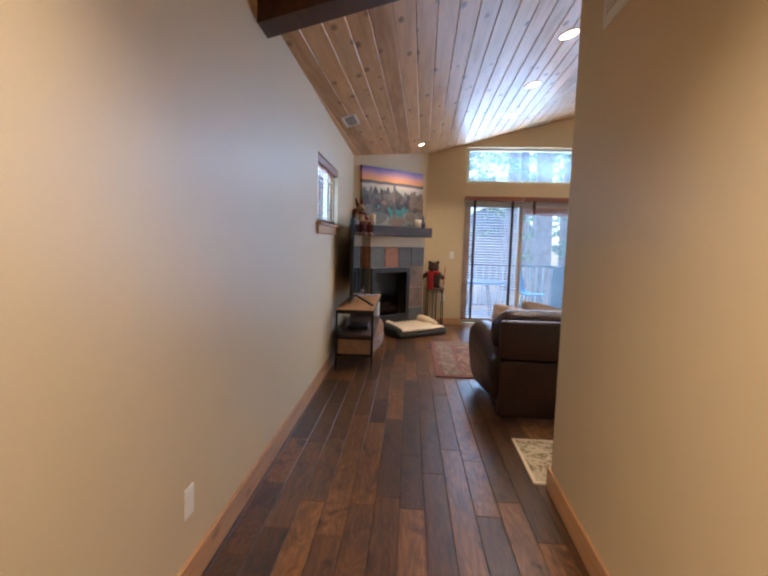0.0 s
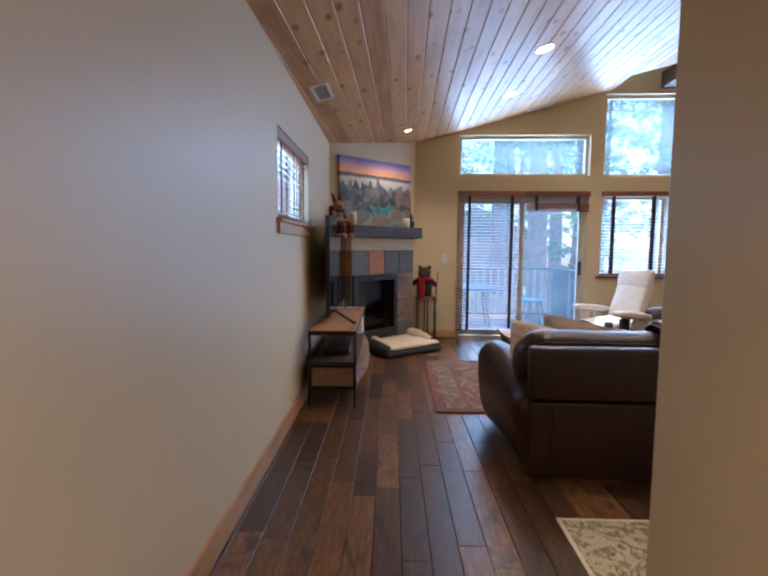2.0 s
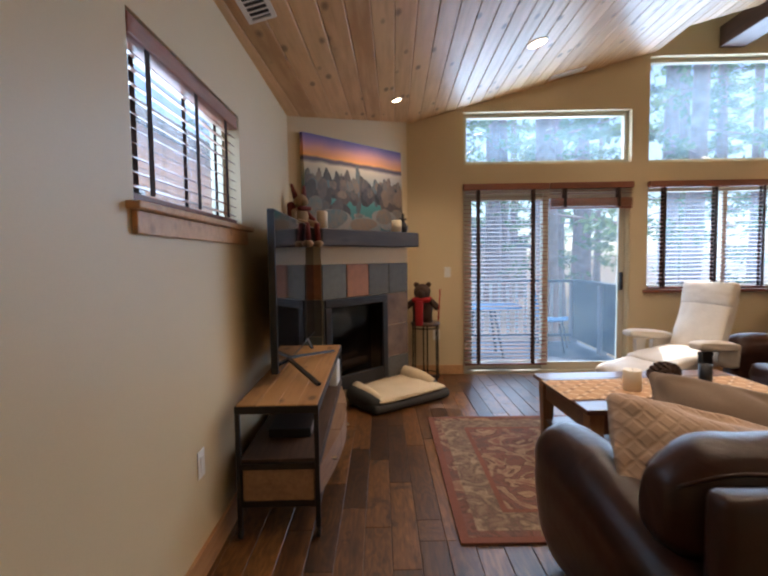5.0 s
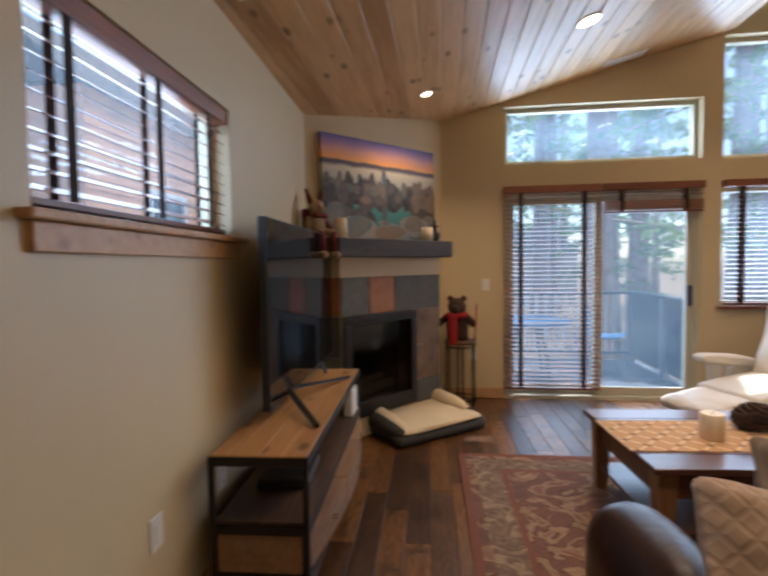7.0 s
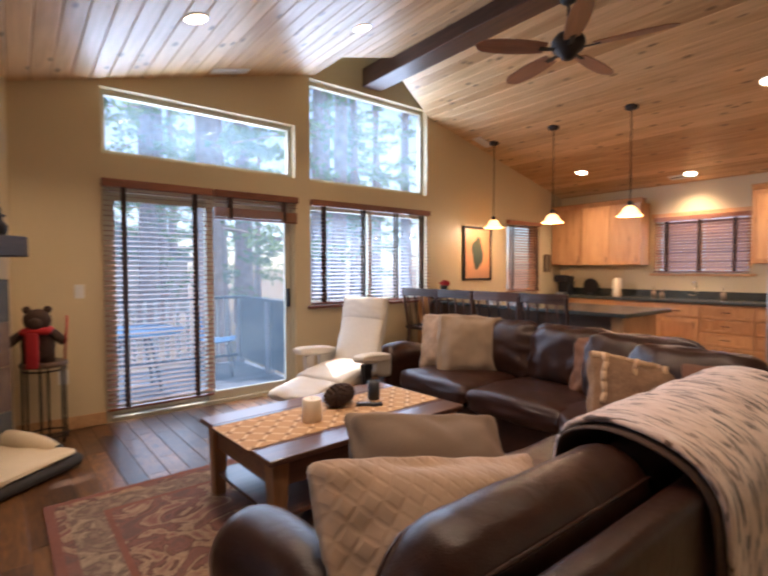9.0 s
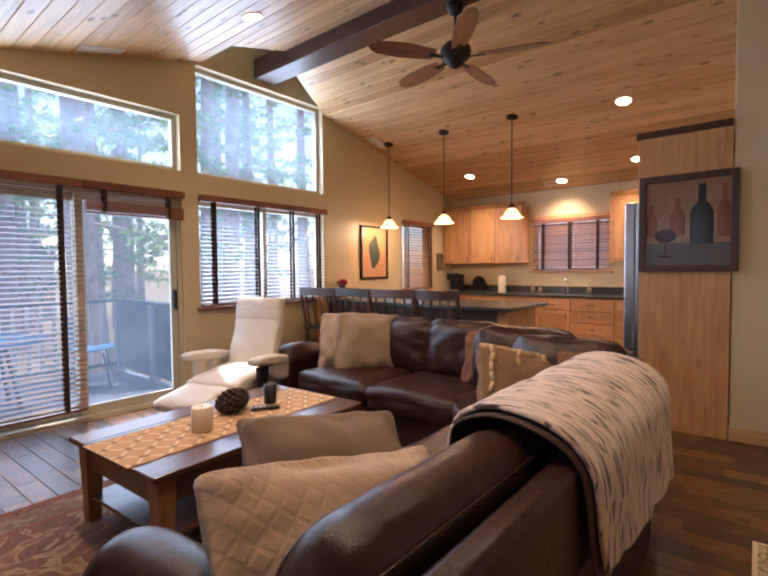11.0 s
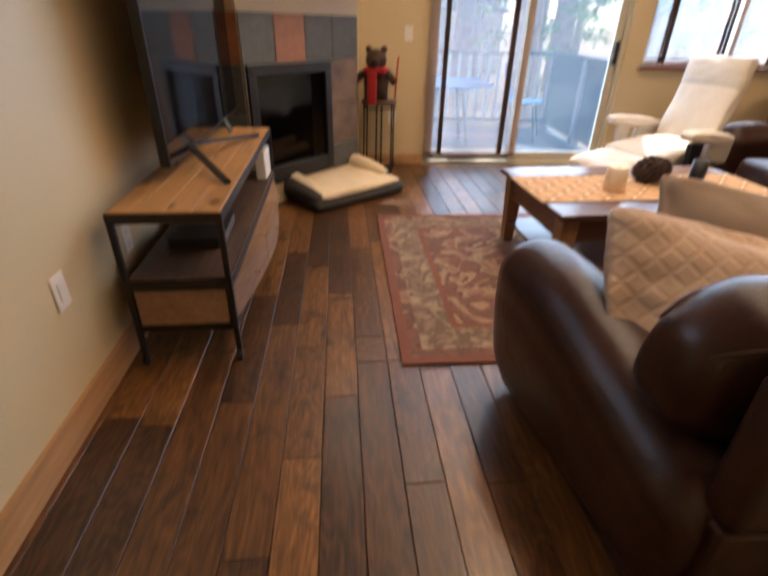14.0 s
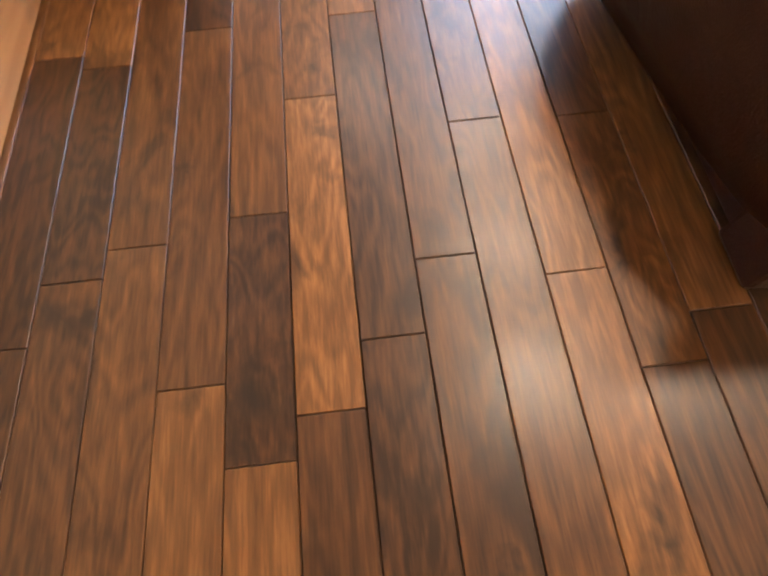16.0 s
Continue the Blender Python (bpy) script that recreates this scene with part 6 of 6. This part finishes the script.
def upper_unit(y0, y1, z0=1.40, z1=2.33, doors=1):
    u = thing("wall_cabinet", "alder wall cabinet with framed doors", "cabinet", None, "kitchen wall cabinets")
    part("body", bx(KX - 0.30, y0, z0, KX - 0.001, y1, z1), M_OAK, u)
    w = (y1 - y0) / doors
    for k in range(doors):
        shaker(u, pose(KX - 0.302, y1 - k * w - 0.003, z0 + 0.004, 0, 0, EAST), w - 0.006, z1 - z0 - 0.008, (0.04 if k % 2 else w - 0.05, 0.08))
    bm = B()
    prism(bm, [(KX - 0.305, z1 + 0.001), (KX - 0.345, z1 + 0.06), (KX - 0.345, z1 + 0.07), (KX - 0.20, z1 + 0.07), (KX - 0.20, z1 + 0.001)], y0 - 0.02, y1 - 0.001)
    part("crown", bm, M_OAK, u)


upper_unit(7.56, 8.11)
upper_unit(7.10, 7.555)
upper_unit(6.64, 7.095)
upper_unit(4.80, 5.30)


def base_unit(y0, y1, kind):
    u = thing("base_cabinet", "alder base cabinet with framed fronts", "cabinet", None, "kitchen base cabinets")
    part("body", bx(KX - 0.60, y0, 0.10, KX - 0.02, y1, 0.875), M_OAK, u)
    part("toe_kick", bx(KX - 0.54, y0, 0.0, KX - 0.02, y1, 0.099), M_RUSTICD, u)
    w = y1 - y0
    m = lambda z: pose(KX - 0.602, y1 - 0.003, z, 0, 0, EAST)
    if kind == "drawers":
        for k, (z, h) in enumerate(((0.12, 0.22), (0.345, 0.17), (0.52, 0.17), (0.695, 0.17))):
            shaker(u, m(z), w - 0.006, h - 0.008, (w / 2, h / 2))
    else:
        shaker(u, m(0.12), w - 0.006, 0.56, (w - 0.06, 0.48))
        shaker(u, m(0.695), w - 0.006, 0.162, (w / 2, 0.08))


for y0, y1, kd in ((7.46, 8.10, "door"), (6.86, 7.455, "door"), (6.30, 6.855, "door"), (5.75, 6.295, "door"), (5.16, 5.745, "drawers"), (4.50, 5.155, "drawers")):
    base_unit(y0, y1, kd)
ctp = thing("countertop", "dark granite kitchen worktop with a low splashback", "worktop")
part("slab", bx(KX - 0.64, 4.48, 0.876, KX - 0.001, 8.12, 0.915, bevel=0.004), M_GRANITE, ctp)
part("splashback", bx(KX - 0.022, 4.48, 0.916, KX - 0.001, 8.12, 1.02, bevel=0.002), M_GRANITE, ctp)
fau = thing("kitchen_faucet", "chrome kitchen faucet with an arched spout", "faucet", pose(KX - 0.10, 5.96, 0.916))
bm = B()
pts = [(0, 0, 0), (0, 0, 0.17)] + [(-0.075 + 0.075 * math.cos(a), 0, 0.17 + 0.075 * math.sin(a)) for a in [0.4 * k for k in range(1, 8)]]
for a, b in zip(pts, pts[1:]):
    rod(bm, a, b, 0.011, 10)
part("spout", bm, M_CHROME, fau, "", True)
bm = B()
rod(bm, (0, 0.03, 0.03), (0, 0.10, 0.06), 0.007)
part("lever", bm, M_CHROME, fau)


def bottle_thing(name, label, cat, x, y, z, prof, material, cap=None):
    t = thing(name, label, cat, pose(x, y, z))
    bm = B()
    lathe(bm, (0, 0, 0), prof, 18)
    part("body", bm, material, t, "", True)
    if cap:
        bm = B()
        lathe(bm, (0, 0, prof[-1][1] + 0.0005), cap, 14)
        part("cap", bm, M_CHROME, t, "", True)
    return t


bottle_thing("paper_towel", "white paper towel roll standing on the worktop", "paper towel", 7.55, 6.98, 0.916, [(0.06, 0), (0.062, 0.01), (0.062, 0.27), (0.055, 0.275), (0.015, 0.275)], M_WAX, [(0.01, 0), (0.012, 0.03), (0.004, 0.035)])
for y, h in ((6.50, 0.13), (6.38, 0.10), (5.62, 0.14)):
    bottle_thing("soap_bottle", "small clear soap bottle beside the sink", "bottle", 7.68, y, 0.916, [(0.03, 0), (0.032, h * 0.6), (0.012, h * 0.8), (0.012, h)], M_TAUPE, [(0.008, 0), (0.01, 0.02), (0.004, 0.03)])
cm = thing("coffee_maker", "black single-cup coffee maker on the worktop", "coffee maker", pose(7.55, 7.88, 0.916, 0, 0, -90))
bm = bx(-0.10, -0.02, 0.0, 0.10, 0.15, 0.30, bevel=0.015)
part("body", bm, M_BLACK, cm)
part("head", bx(-0.10, -0.15, 0.20, 0.10, -0.021, 0.32, bevel=0.02), M_BLACK, cm)
part("drip_tray", bx(-0.08, -0.14, 0.0, 0.08, -0.021, 0.03, bevel=0.004), M_STEEL, cm)
bb = thing("round_board", "dark round board leaning on the splashback", "board", pose(7.70, 7.50, 0.916))
bm = B()
cyl(bm, 0, 0, -0.01, 0.01, 0.13, seg=28)
moved(bm, pose(0.03, 0, 0.137, 0, 84, 0))
part("disc", bm, M_BLACK, bb)
bm = bx(-0.05, -0.04, 0, 0.05, 0.04, 0.02, bevel=0.004)
part("foot", bm, M_BLACK, bb)

# ---- kitchen bar ----
isl = thing("kitchen_bar", "alder kitchen bar with a dark granite top", "counter")
part("end_panel", bx(4.62, 5.52, 0.0, 5.35, 5.545, 0.895, bevel=0.003), M_OAK, isl)
part("end_post", bx(4.50, 5.46, 0.0, 4.61, 5.57, 0.895, bevel=0.004), M_OAK, isl)
part("back_panel", bx(4.62, 5.546, 0.0, 4.645, 8.10, 0.895), M_RUSTICD, isl)
part("kitchen_panel", bx(5.33, 5.546, 0.10, 5.35, 8.10, 0.895), M_OAK, isl)
part("far_post", bx(4.40, 7.98, 0.0, 4.52, 8.10, 1.02, bevel=0.004), M_OAK, isl)
part("granite_top", bx(4.42, 5.40, 0.896, 5.42, 7.86, 0.935, bevel=0.006), M_GRANITE, isl)
part("raised_top", bx(4.34, 7.87, 1.021, 4.95, 8.12, 1.06, bevel=0.006), M_GRANITE, isl, "raised dark end shelf")
part("shelf_back", bx(4.53, 8.0, 0.94, 4.95, 8.10, 1.02), M_RUSTICD, isl)

stool = thing("bar_stool", "dark wooden bar stool with a slatted curved back", "stool", pose(4.22, 5.95, 0), "stools along the bar")
for sx in (-1, 1):
    for sy in (-1, 1):
        bm = B()
        top = 1.10 if sx < 0 else 0.60
        rod(bm, (sx * 0.19, sy * 0.19, 0.0), (sx * 0.17, sy * 0.17, 0.60), 0.018, 8)
        if sx < 0:
            rod(bm, (-0.17, sy * 0.17, 0.60), (-0.24, sy * 0.19, 1.08), 0.017, 8)
        part("leg", bm, M_BEAM, stool)
part("seat", bx(-0.20, -0.20, 0.60, 0.20, 0.20, 0.645, bevel=0.015), M_BEAM, stool)
bm = B()
rail_y = [-0.2 + 0.05 * k for k in range(9)]
rail_f = [-0.245 - 0.03 * (1 - (y / 0.2) ** 2) for y in rail_y]
prism(bm, list(zip(rail_f, rail_y)) + [(f + 0.022, y) for f, y in reversed(list(zip(rail_f, rail_y)))], 1.02, 1.11, "z")
part("top_rail", bm, M_BEAM, stool)
for k in range(4):
    bm = B()
    y = -0.12 + 0.08 * k
    rod(bm, (-0.19, y, 0.64), (-0.255, y, 1.03), 0.009, 6)
    part("spindle", bm, M_BEAM, stool)
bm = B()
for z in (0.22, 0.34):
    for s in (-1, 1):
        rod(bm, (-0.185, s * 0.185, z), (0.185, s * 0.185, z), 0.011, 6)
        rod(bm, (s * 0.185, -0.185, z), (s * 0.185, 0.185, z), 0.011, 6)
part("stretcher", bm, M_BEAM, stool)
stool.matrix_basis = pose(4.22, 5.95, 0) @ Matrix.Diagonal((1, 1.24, 1, 1))
for y in (6.51, 7.07, 7.62):
    copy_thing(stool, pose(4.22, y, 0, 0, 0, random.uniform(-4, 4)) @ Matrix.Diagonal((1, 1.24, 1, 1)))
nb = thing("napkin_holder", "white napkin stack on the bar", "napkins", pose(5.0, 7.3, 0.936))
part("stack", bx(-0.07, -0.05, 0.0, 0.07, 0.05, 0.09, bevel=0.004), M_WHITE, nb)
fl = thing("flower_pot", "small dark pot with red blooms on the bar end", "plant", pose(4.75, 7.97, 1.061))
bm = B()
lathe(bm, (0, 0, 0), [(0.04, 0), (0.055, 0.06), (0.05, 0.06)], 14)
part("pot", bm, M_BLACK, fl, "", True)
bm = B()
for k in range(14):
    ball(bm, (random.uniform(-0.07, 0.07), random.uniform(-0.05, 0.05), 0.07 + random.uniform(0, 0.04)), 0.022, seg=8)
part("blooms", bm, M_RED, fl, "", True)

# ---- outdoors ----
bm = B()
vs = [bm.verts.new(p) for p in ((-1500, -1500, -0.9), (1500, -1500, -0.9), (1500, 2500, -0.9), (-1500, 2500, -0.9))]
bm.faces.new(vs)
ground = setting("ground", bm, M_GROUND, "dry forest floor with needles and loose dirt")

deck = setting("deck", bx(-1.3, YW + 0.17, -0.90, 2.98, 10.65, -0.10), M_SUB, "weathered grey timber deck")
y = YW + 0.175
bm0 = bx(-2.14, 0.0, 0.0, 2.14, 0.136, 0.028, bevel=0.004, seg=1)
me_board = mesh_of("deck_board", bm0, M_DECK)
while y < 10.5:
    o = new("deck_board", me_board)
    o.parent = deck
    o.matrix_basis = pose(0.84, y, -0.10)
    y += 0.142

side = thing("house_wing", "blue-grey lap-sided house wing beside the deck", "house")
part("wall", bx(-1.2, YW + 0.17, -0.9, 0.72, 9.55, 3.2), M_SUB, side)
mes = mesh_of("siding_board", bx(-0.02, YW + 0.17, 0.0, 0.0, 9.57, 0.15), M_SIDING)
mes2 = mesh_of("siding_board", bx(-1.95, -0.02, 0.0, 0.02, 0.0, 0.15), M_SIDING)
for k in range(26):
    o = new("siding_board", mes)
    o.parent = side
    o.matrix_basis = pose(0.745, 0, -0.75 + 0.148 * k, 0, 6, 0)
    o = new("siding_board", mes2)
    o.parent = side
    o.matrix_basis = pose(0.74, 9.575, -0.75 + 0.148 * k)

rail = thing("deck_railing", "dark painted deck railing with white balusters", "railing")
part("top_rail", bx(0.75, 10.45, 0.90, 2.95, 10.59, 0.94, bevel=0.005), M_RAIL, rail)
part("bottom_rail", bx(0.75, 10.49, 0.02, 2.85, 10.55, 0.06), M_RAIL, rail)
meb = mesh_of("baluster", bx(-0.02, -0.02, 0.06, 0.02, 0.02, 0.90), M_WHITE)
for k in range(14):
    o = new("baluster", meb)
    o.parent = rail
    o.matrix_basis = pose(0.87 + 0.14 * k, 10.52, 0)
mep = mesh_of("post", bx(-0.05, -0.05, -0.072, 0.05, 0.05, 0.90, bevel=0.004), M_SIDING)
for x, yy in ((0.80, 10.52), (2.90, 10.52), (2.90, 9.45), (2.90, 8.42)):
    o = new("post", mep)
    o.parent = rail
    o.matrix_basis = pose(x, yy, 0)
part("side_panel", bx(2.88, 8.48, 0.0, 2.92, 9.39, 0.90), M_RAIL, rail, "solid dark side panel")
part("side_panel", bx(2.88, 9.51, 0.0, 2.92, 10.46, 0.90), M_RAIL, rail, "solid dark side panel")
part("side_cap", bx(2.84, 8.36, 0.901, 2.98, 10.44, 0.94, bevel=0.005), M_RAIL, rail)

ptb = thing("patio_table", "round blue patio table on the deck", "table", pose(1.25, 9.55, -0.072))
bm = B()
cyl(bm, 0, 0, 0.68, 0.71, 0.55, seg=36)
part("tabletop", bm, M_BLUE, ptb)
for k in range(4):
    a = math.pi / 2 * k + 0.78
    bm = B()
    rod(bm, (0.35 * math.cos(a), 0.35 * math.sin(a), 0.0), (0.2 * math.cos(a), 0.2 * math.sin(a), 0.68), 0.02)
    part("leg", bm, M_RAIL, ptb)
pch = thing("patio_chair", "blue moulded plastic patio chair on the deck", "chair", pose(2.32, 9.85, -0.072, 0, 0, 65))
bm = B()
n = 12
rows = []
for i in range(n + 1):
    u = -1 + 2 * i / n
    row = []
    for p, q in ((-0.24, 0.45), (-0.1, 0.42), (0.1, 0.42), (0.2, 0.46), (0.26, 0.62), (0.29, 0.80), (0.30, 0.90)):
        w = 0.24 if q < 0.7 else 0.22 * math.sqrt(max(0.05, 1 - ((q - 0.7) / 0.24) ** 2))
        row.append(bm.verts.new((u * w, p - 0.05 * u * u * (q > 0.5), q + 0.03 * u * u * (q < 0.5))))
    rows.append(row)
for a, b in zip(rows, rows[1:]):
    for j in range(6):
        bm.faces.new((a[j], b[j], b[j + 1], a[j + 1]))
o = part("shell", bm, M_BLUE, pch)
sm = o.modifiers.new("thick", "SOLIDIFY")
sm.thickness = 0.012
sub(o, 1)
for sx in (-1, 1):
    for sy in (-1, 1):
        bm = B()
        rod(bm, (sx * 0.24, sy * 0.22, 0.0), (sx * 0.16, sy * 0.14, 0.42), 0.012)
        part("leg", bm, M_RAIL, pch)


def pine(seed, height, r0, crown_from, nb=44):
    rnd = random.Random(seed)
    t = thing("pine_tree", "tall pine with a reddish trunk and drooping needle sprays", "tree", None, "pines beyond the deck")
    bm = B()
    rings, seg, n = [], 10, 12
    for i in range(n + 1):
        u = i / n
        r = r0 * (1 - 0.75 * u) * (1.25 if i == 0 else 1)
        cx, cy = 0.12 * math.sin(u * 3 + seed), 0.12 * math.cos(u * 2.3 + seed)
        rings.append([bm.verts.new((cx + r * (1 + 0.10 * rnd.uniform(-1, 1)) * math.cos(6.2832 * k / seg), cy + r * (1 + 0.10 * rnd.uniform(-1, 1)) * math.sin(6.2832 * k / seg), u * height)) for k in range(seg)])
    for p, q in zip(rings, rings[1:]):
        for k in range(seg):
            bm.faces.new((p[k], p[(k + 1) % seg], q[(k + 1) % seg], q[k]))
    part("trunk", bm, M_BARK, t, "", True)
    verts, faces, lv, lf = [], [], [], []
    bm = B()
    for i in range(nb):
        u = crown_from + (1 - crown_from) * (i + rnd.random()) / nb
        z = u * height
        a = i * 2.39996 + rnd.uniform(-0.4, 0.4)
        L = (2.9 * (1 - 0.75 * (u - crown_from) / (1 - crown_from))) * rnd.uniform(0.6, 1.1)
        d = Vector((math.cos(a), math.sin(a), rnd.uniform(-0.30, 0.12)))
        p0 = Vector((0, 0, z))
        rod(bm, p0, p0 + d * L, 0.035, 5, 0.008)
        m = int(7 + L * 5)
        for k in range(m):
            s = 0.25 + 0.75 * (k + rnd.random()) / m
            c = p0 + d * L * s + Vector((rnd.gauss(0, 0.20), rnd.gauss(0, 0.20), rnd.gauss(-0.03, 0.10)))
            for q in range(7):
                e = Vector((rnd.gauss(0, 1), rnd.gauss(0, 1), rnd.gauss(0.1, 0.6))).normalized() * rnd.uniform(0.14, 0.27)
                w = e.cross(Vector((rnd.gauss(0, 1), rnd.gauss(0, 1), rnd.gauss(0, 1)))).normalized() * 0.045
                b = len(lv)
                lv += [c - w * 0.4, c + e * 0.6 + w, c + e, c + e * 0.6 - w]
                lf.append((b, b + 1, b + 2, b + 3))
    part("limbs", bm, M_BARK, t)
    me = bpy.data.meshes.new("crown")
    me.from_pydata(lv, [], lf)
    me.materials.append(M_NEEDLE)
    o = new("crown", me)
    o.parent = t
    return t


p1 = pine(3, 19, 0.36, 0.16)
p2 = pine(8, 16, 0.27, 0.10)
p3 = pine(14, 22, 0.40, 0.22)
p4 = pine(21, 18, 0.25, 0.15, 24)
spots = [(0.6, 21.5, 0, 1), (3.1, 12.8, 3, 1), (4.4, 24.5, 2, 1), (7.7, 15.1, 3, 1), (5.6, 19.5, 1, 1), (10.5, 21.0, 0, 1.05), (-2.0, 20, 1, 1.1), (7.8, 23, 2, 1), (12.5, 21.5, 1, 1.2), (5.2, 26, 0, 1.1), (1.5, 27.5, 2, 1), (14.5, 27, 2, 1.1), (10.5, 29, 1, 1.25), (-3.5, 30, 0, 1.2), (18, 24, 0, 1.1), (21, 31, 2, 1.1), (3.0, 35, 1, 1.3), (8.5, 37, 0, 1.3), (15, 38, 1, 1.3), (-8, 27, 2, 1), (24, 38, 1, 1.3), (-6.0, 6.6, 0, 1), (-13, 4.0, 1, 1)]
used = set()
for k, (x, yy, w, s) in enumerate(spots):
    src = (p1, p2, p3, p4)[w]
    m = pose(x, yy, -0.92, 0, 0, 47 * k) @ Matrix.Scale(s, 4)
    if w not in used:
        src.matrix_basis = pose(x, yy, -0.92)
        used.add(w)
    else:
        copy_thing(src, pose(x, yy, -0.92, 0, 0, 47 * k))

nh = thing("neighbour_house", "stained cedar neighbour house seen through the blinds", "house", pose(-6.2, 11.2, -0.9))
part("wall", bx(-5.0, 0.0, 0, 0.0, 26.0, 5.6), M_STAIN, nh)
me_lap = mesh_of("siding_board", bx(0.001, 0.0, 0.0, 0.022, 26.0, 0.19), M_STAIN)
for k in range(28):
    o = new("siding_board", me_lap)
    o.parent = nh
    o.matrix_basis = pose(0, 0, 0.02 + 0.196 * k, 0, -4, 0)
for y in (1.9, 9.5, 17.0):
    w = part("window", bx(0.03, y, 2.0, 0.05, y + 1.3, 3.9), M_SCREEN, nh)
    for a in ((y - 0.12, 1.88, y, 4.02), (y + 1.3, 1.88, y + 1.42, 4.02), (y, 1.88, y + 1.3, 2.0), (y, 3.9, y + 1.3, 4.02)):
        part("window_frame", bx(0.026, a[0], a[1], 0.07, a[2], a[3]), M_WHITE, w)
bm = B()
prism(bm, [(-5.2, 5.601), (0.1, 5.601), (-2.5, 7.8)], -0.2, 26.2)
part("roof", bm, M_SUB, nh)
nh2 = thing("neighbour_house", "stained cedar neighbour house seen through the blinds", "house", pose(13.5, 6.4, -0.9))
part("wall", bx(0, -3.0, 0, 3.0, 3.0, 4.4), M_STAIN, nh2)
bm = B()
prism(bm, [(-0.4, 4.35), (3.4, 4.35), (1.5, 5.9)], -3.3, 3.3)
part("roof", bm, M_SUB, nh2)
fh = thing("far_house", "pale far house with a gable roof between the pines", "house", pose(4.2, 33, -0.9))
part("wall", bx(-3.5, -2.5, 0, 3.5, 2.5, 2.8), plain("pale_siding", (0.55, 0.50, 0.44), 0.8), fh)
bm = B()
prism(bm, [(-3.9, 2.75), (3.9, 2.75), (0, 4.7)], -2.9, 2.9)
part("roof", bm, plain("grey_shingle", (0.22, 0.24, 0.26), 0.9), fh)
for x in (-2.0, 1.2):
    w = part("window", bx(x, -2.53, 1.0, x + 1.0, -2.501, 2.1), M_SCREEN, fh)

# ---- floor planks ----
PW = 0.1267
me_pl = mesh_of("plank", box(B(), -PW / 2 + 0.0012, -0.5, -0.012, PW / 2 - 0.0012, 0.5, 0.0, 0.0015, 1), M_FLOOR)
rp = random.Random(5)
JOINTS = {-5: [4.035], -2: [4.158], -1: [4.481], 0: [3.861, 4.766], 1: [5.147, 4.97], 2: [4.372], 3: [3.964], 5: [3.861]}
planks = []
ROT = math.degrees(math.atan(0.028))
for k in range(-8, 62):
    xs0 = 0.0125 + PW * (k + 0.5)
    y = -2.45 - rp.uniform(0, 1.0)
    cuts = [y]
    fixed = sorted(JOINTS.get(k, []))
    while y < YW + 0.02:
        step = rp.choice((0.42, 0.6, 0.78, 0.95, 1.1, 1.25))
        nxt = y + step
        for f in fixed:
            if y < f - 0.01 and nxt > f - 0.30:
                nxt = f
                break
        y = min(nxt, YW + 0.02)
        cuts.append(y)
    for a, b in zip(cuts, cuts[1:]):
        planks.append((xs0, a, b))


def plank_spot(p):
    xs0, a, b = p
    m = (a + b) / 2
    return xs0 - 0.028 * (m - 4.0), m


near = sorted(planks, key=lambda p: math.hypot((plank_spot(p)[0] - 0.15) * 1.0, (plank_spot(p)[1] - 4.2) * 0.55))[:300]
chosen = set(near)
lv, lf = [], []
cube = [(v.co.copy()) for v in me_pl.vertices]
fcs = [tuple(p.vertices) for p in me_pl.polygons]
for p in planks:
    x, m = plank_spot(p)
    L = p[2] - p[1] - 0.0015
    if p in chosen:
        o = new("plank", me_pl)
        o.parent = floor
        o.matrix_basis = pose(x, m, rp.uniform(-0.0006, 0.0), rp.uniform(-0.02, 0.02), rp.uniform(-0.12, 0.12), ROT) @ Matrix.Diagonal((1, L, 1, 1))
    else:
        if x > 7.9 or x < -1.15:
            continue
        b = len(lv)
        mm = pose(x, m, rp.uniform(-0.0006, 0.0), 0, 0, ROT)
        lv += [mm @ Vector((v.x, v.y * L, v.z)) for v in cube]
        lf += [tuple(i + b for i in f) for f in fcs]
me = bpy.data.meshes.new("far_planks")
me.from_pydata(lv, [], lf)
M_FLOOR2 = hickory("floor_plank_far", "island")
me.materials.append(M_FLOOR2)
fo = new("far_planks", me)
fo.parent = floor
tagged(fo, "", "", "", "stuff")
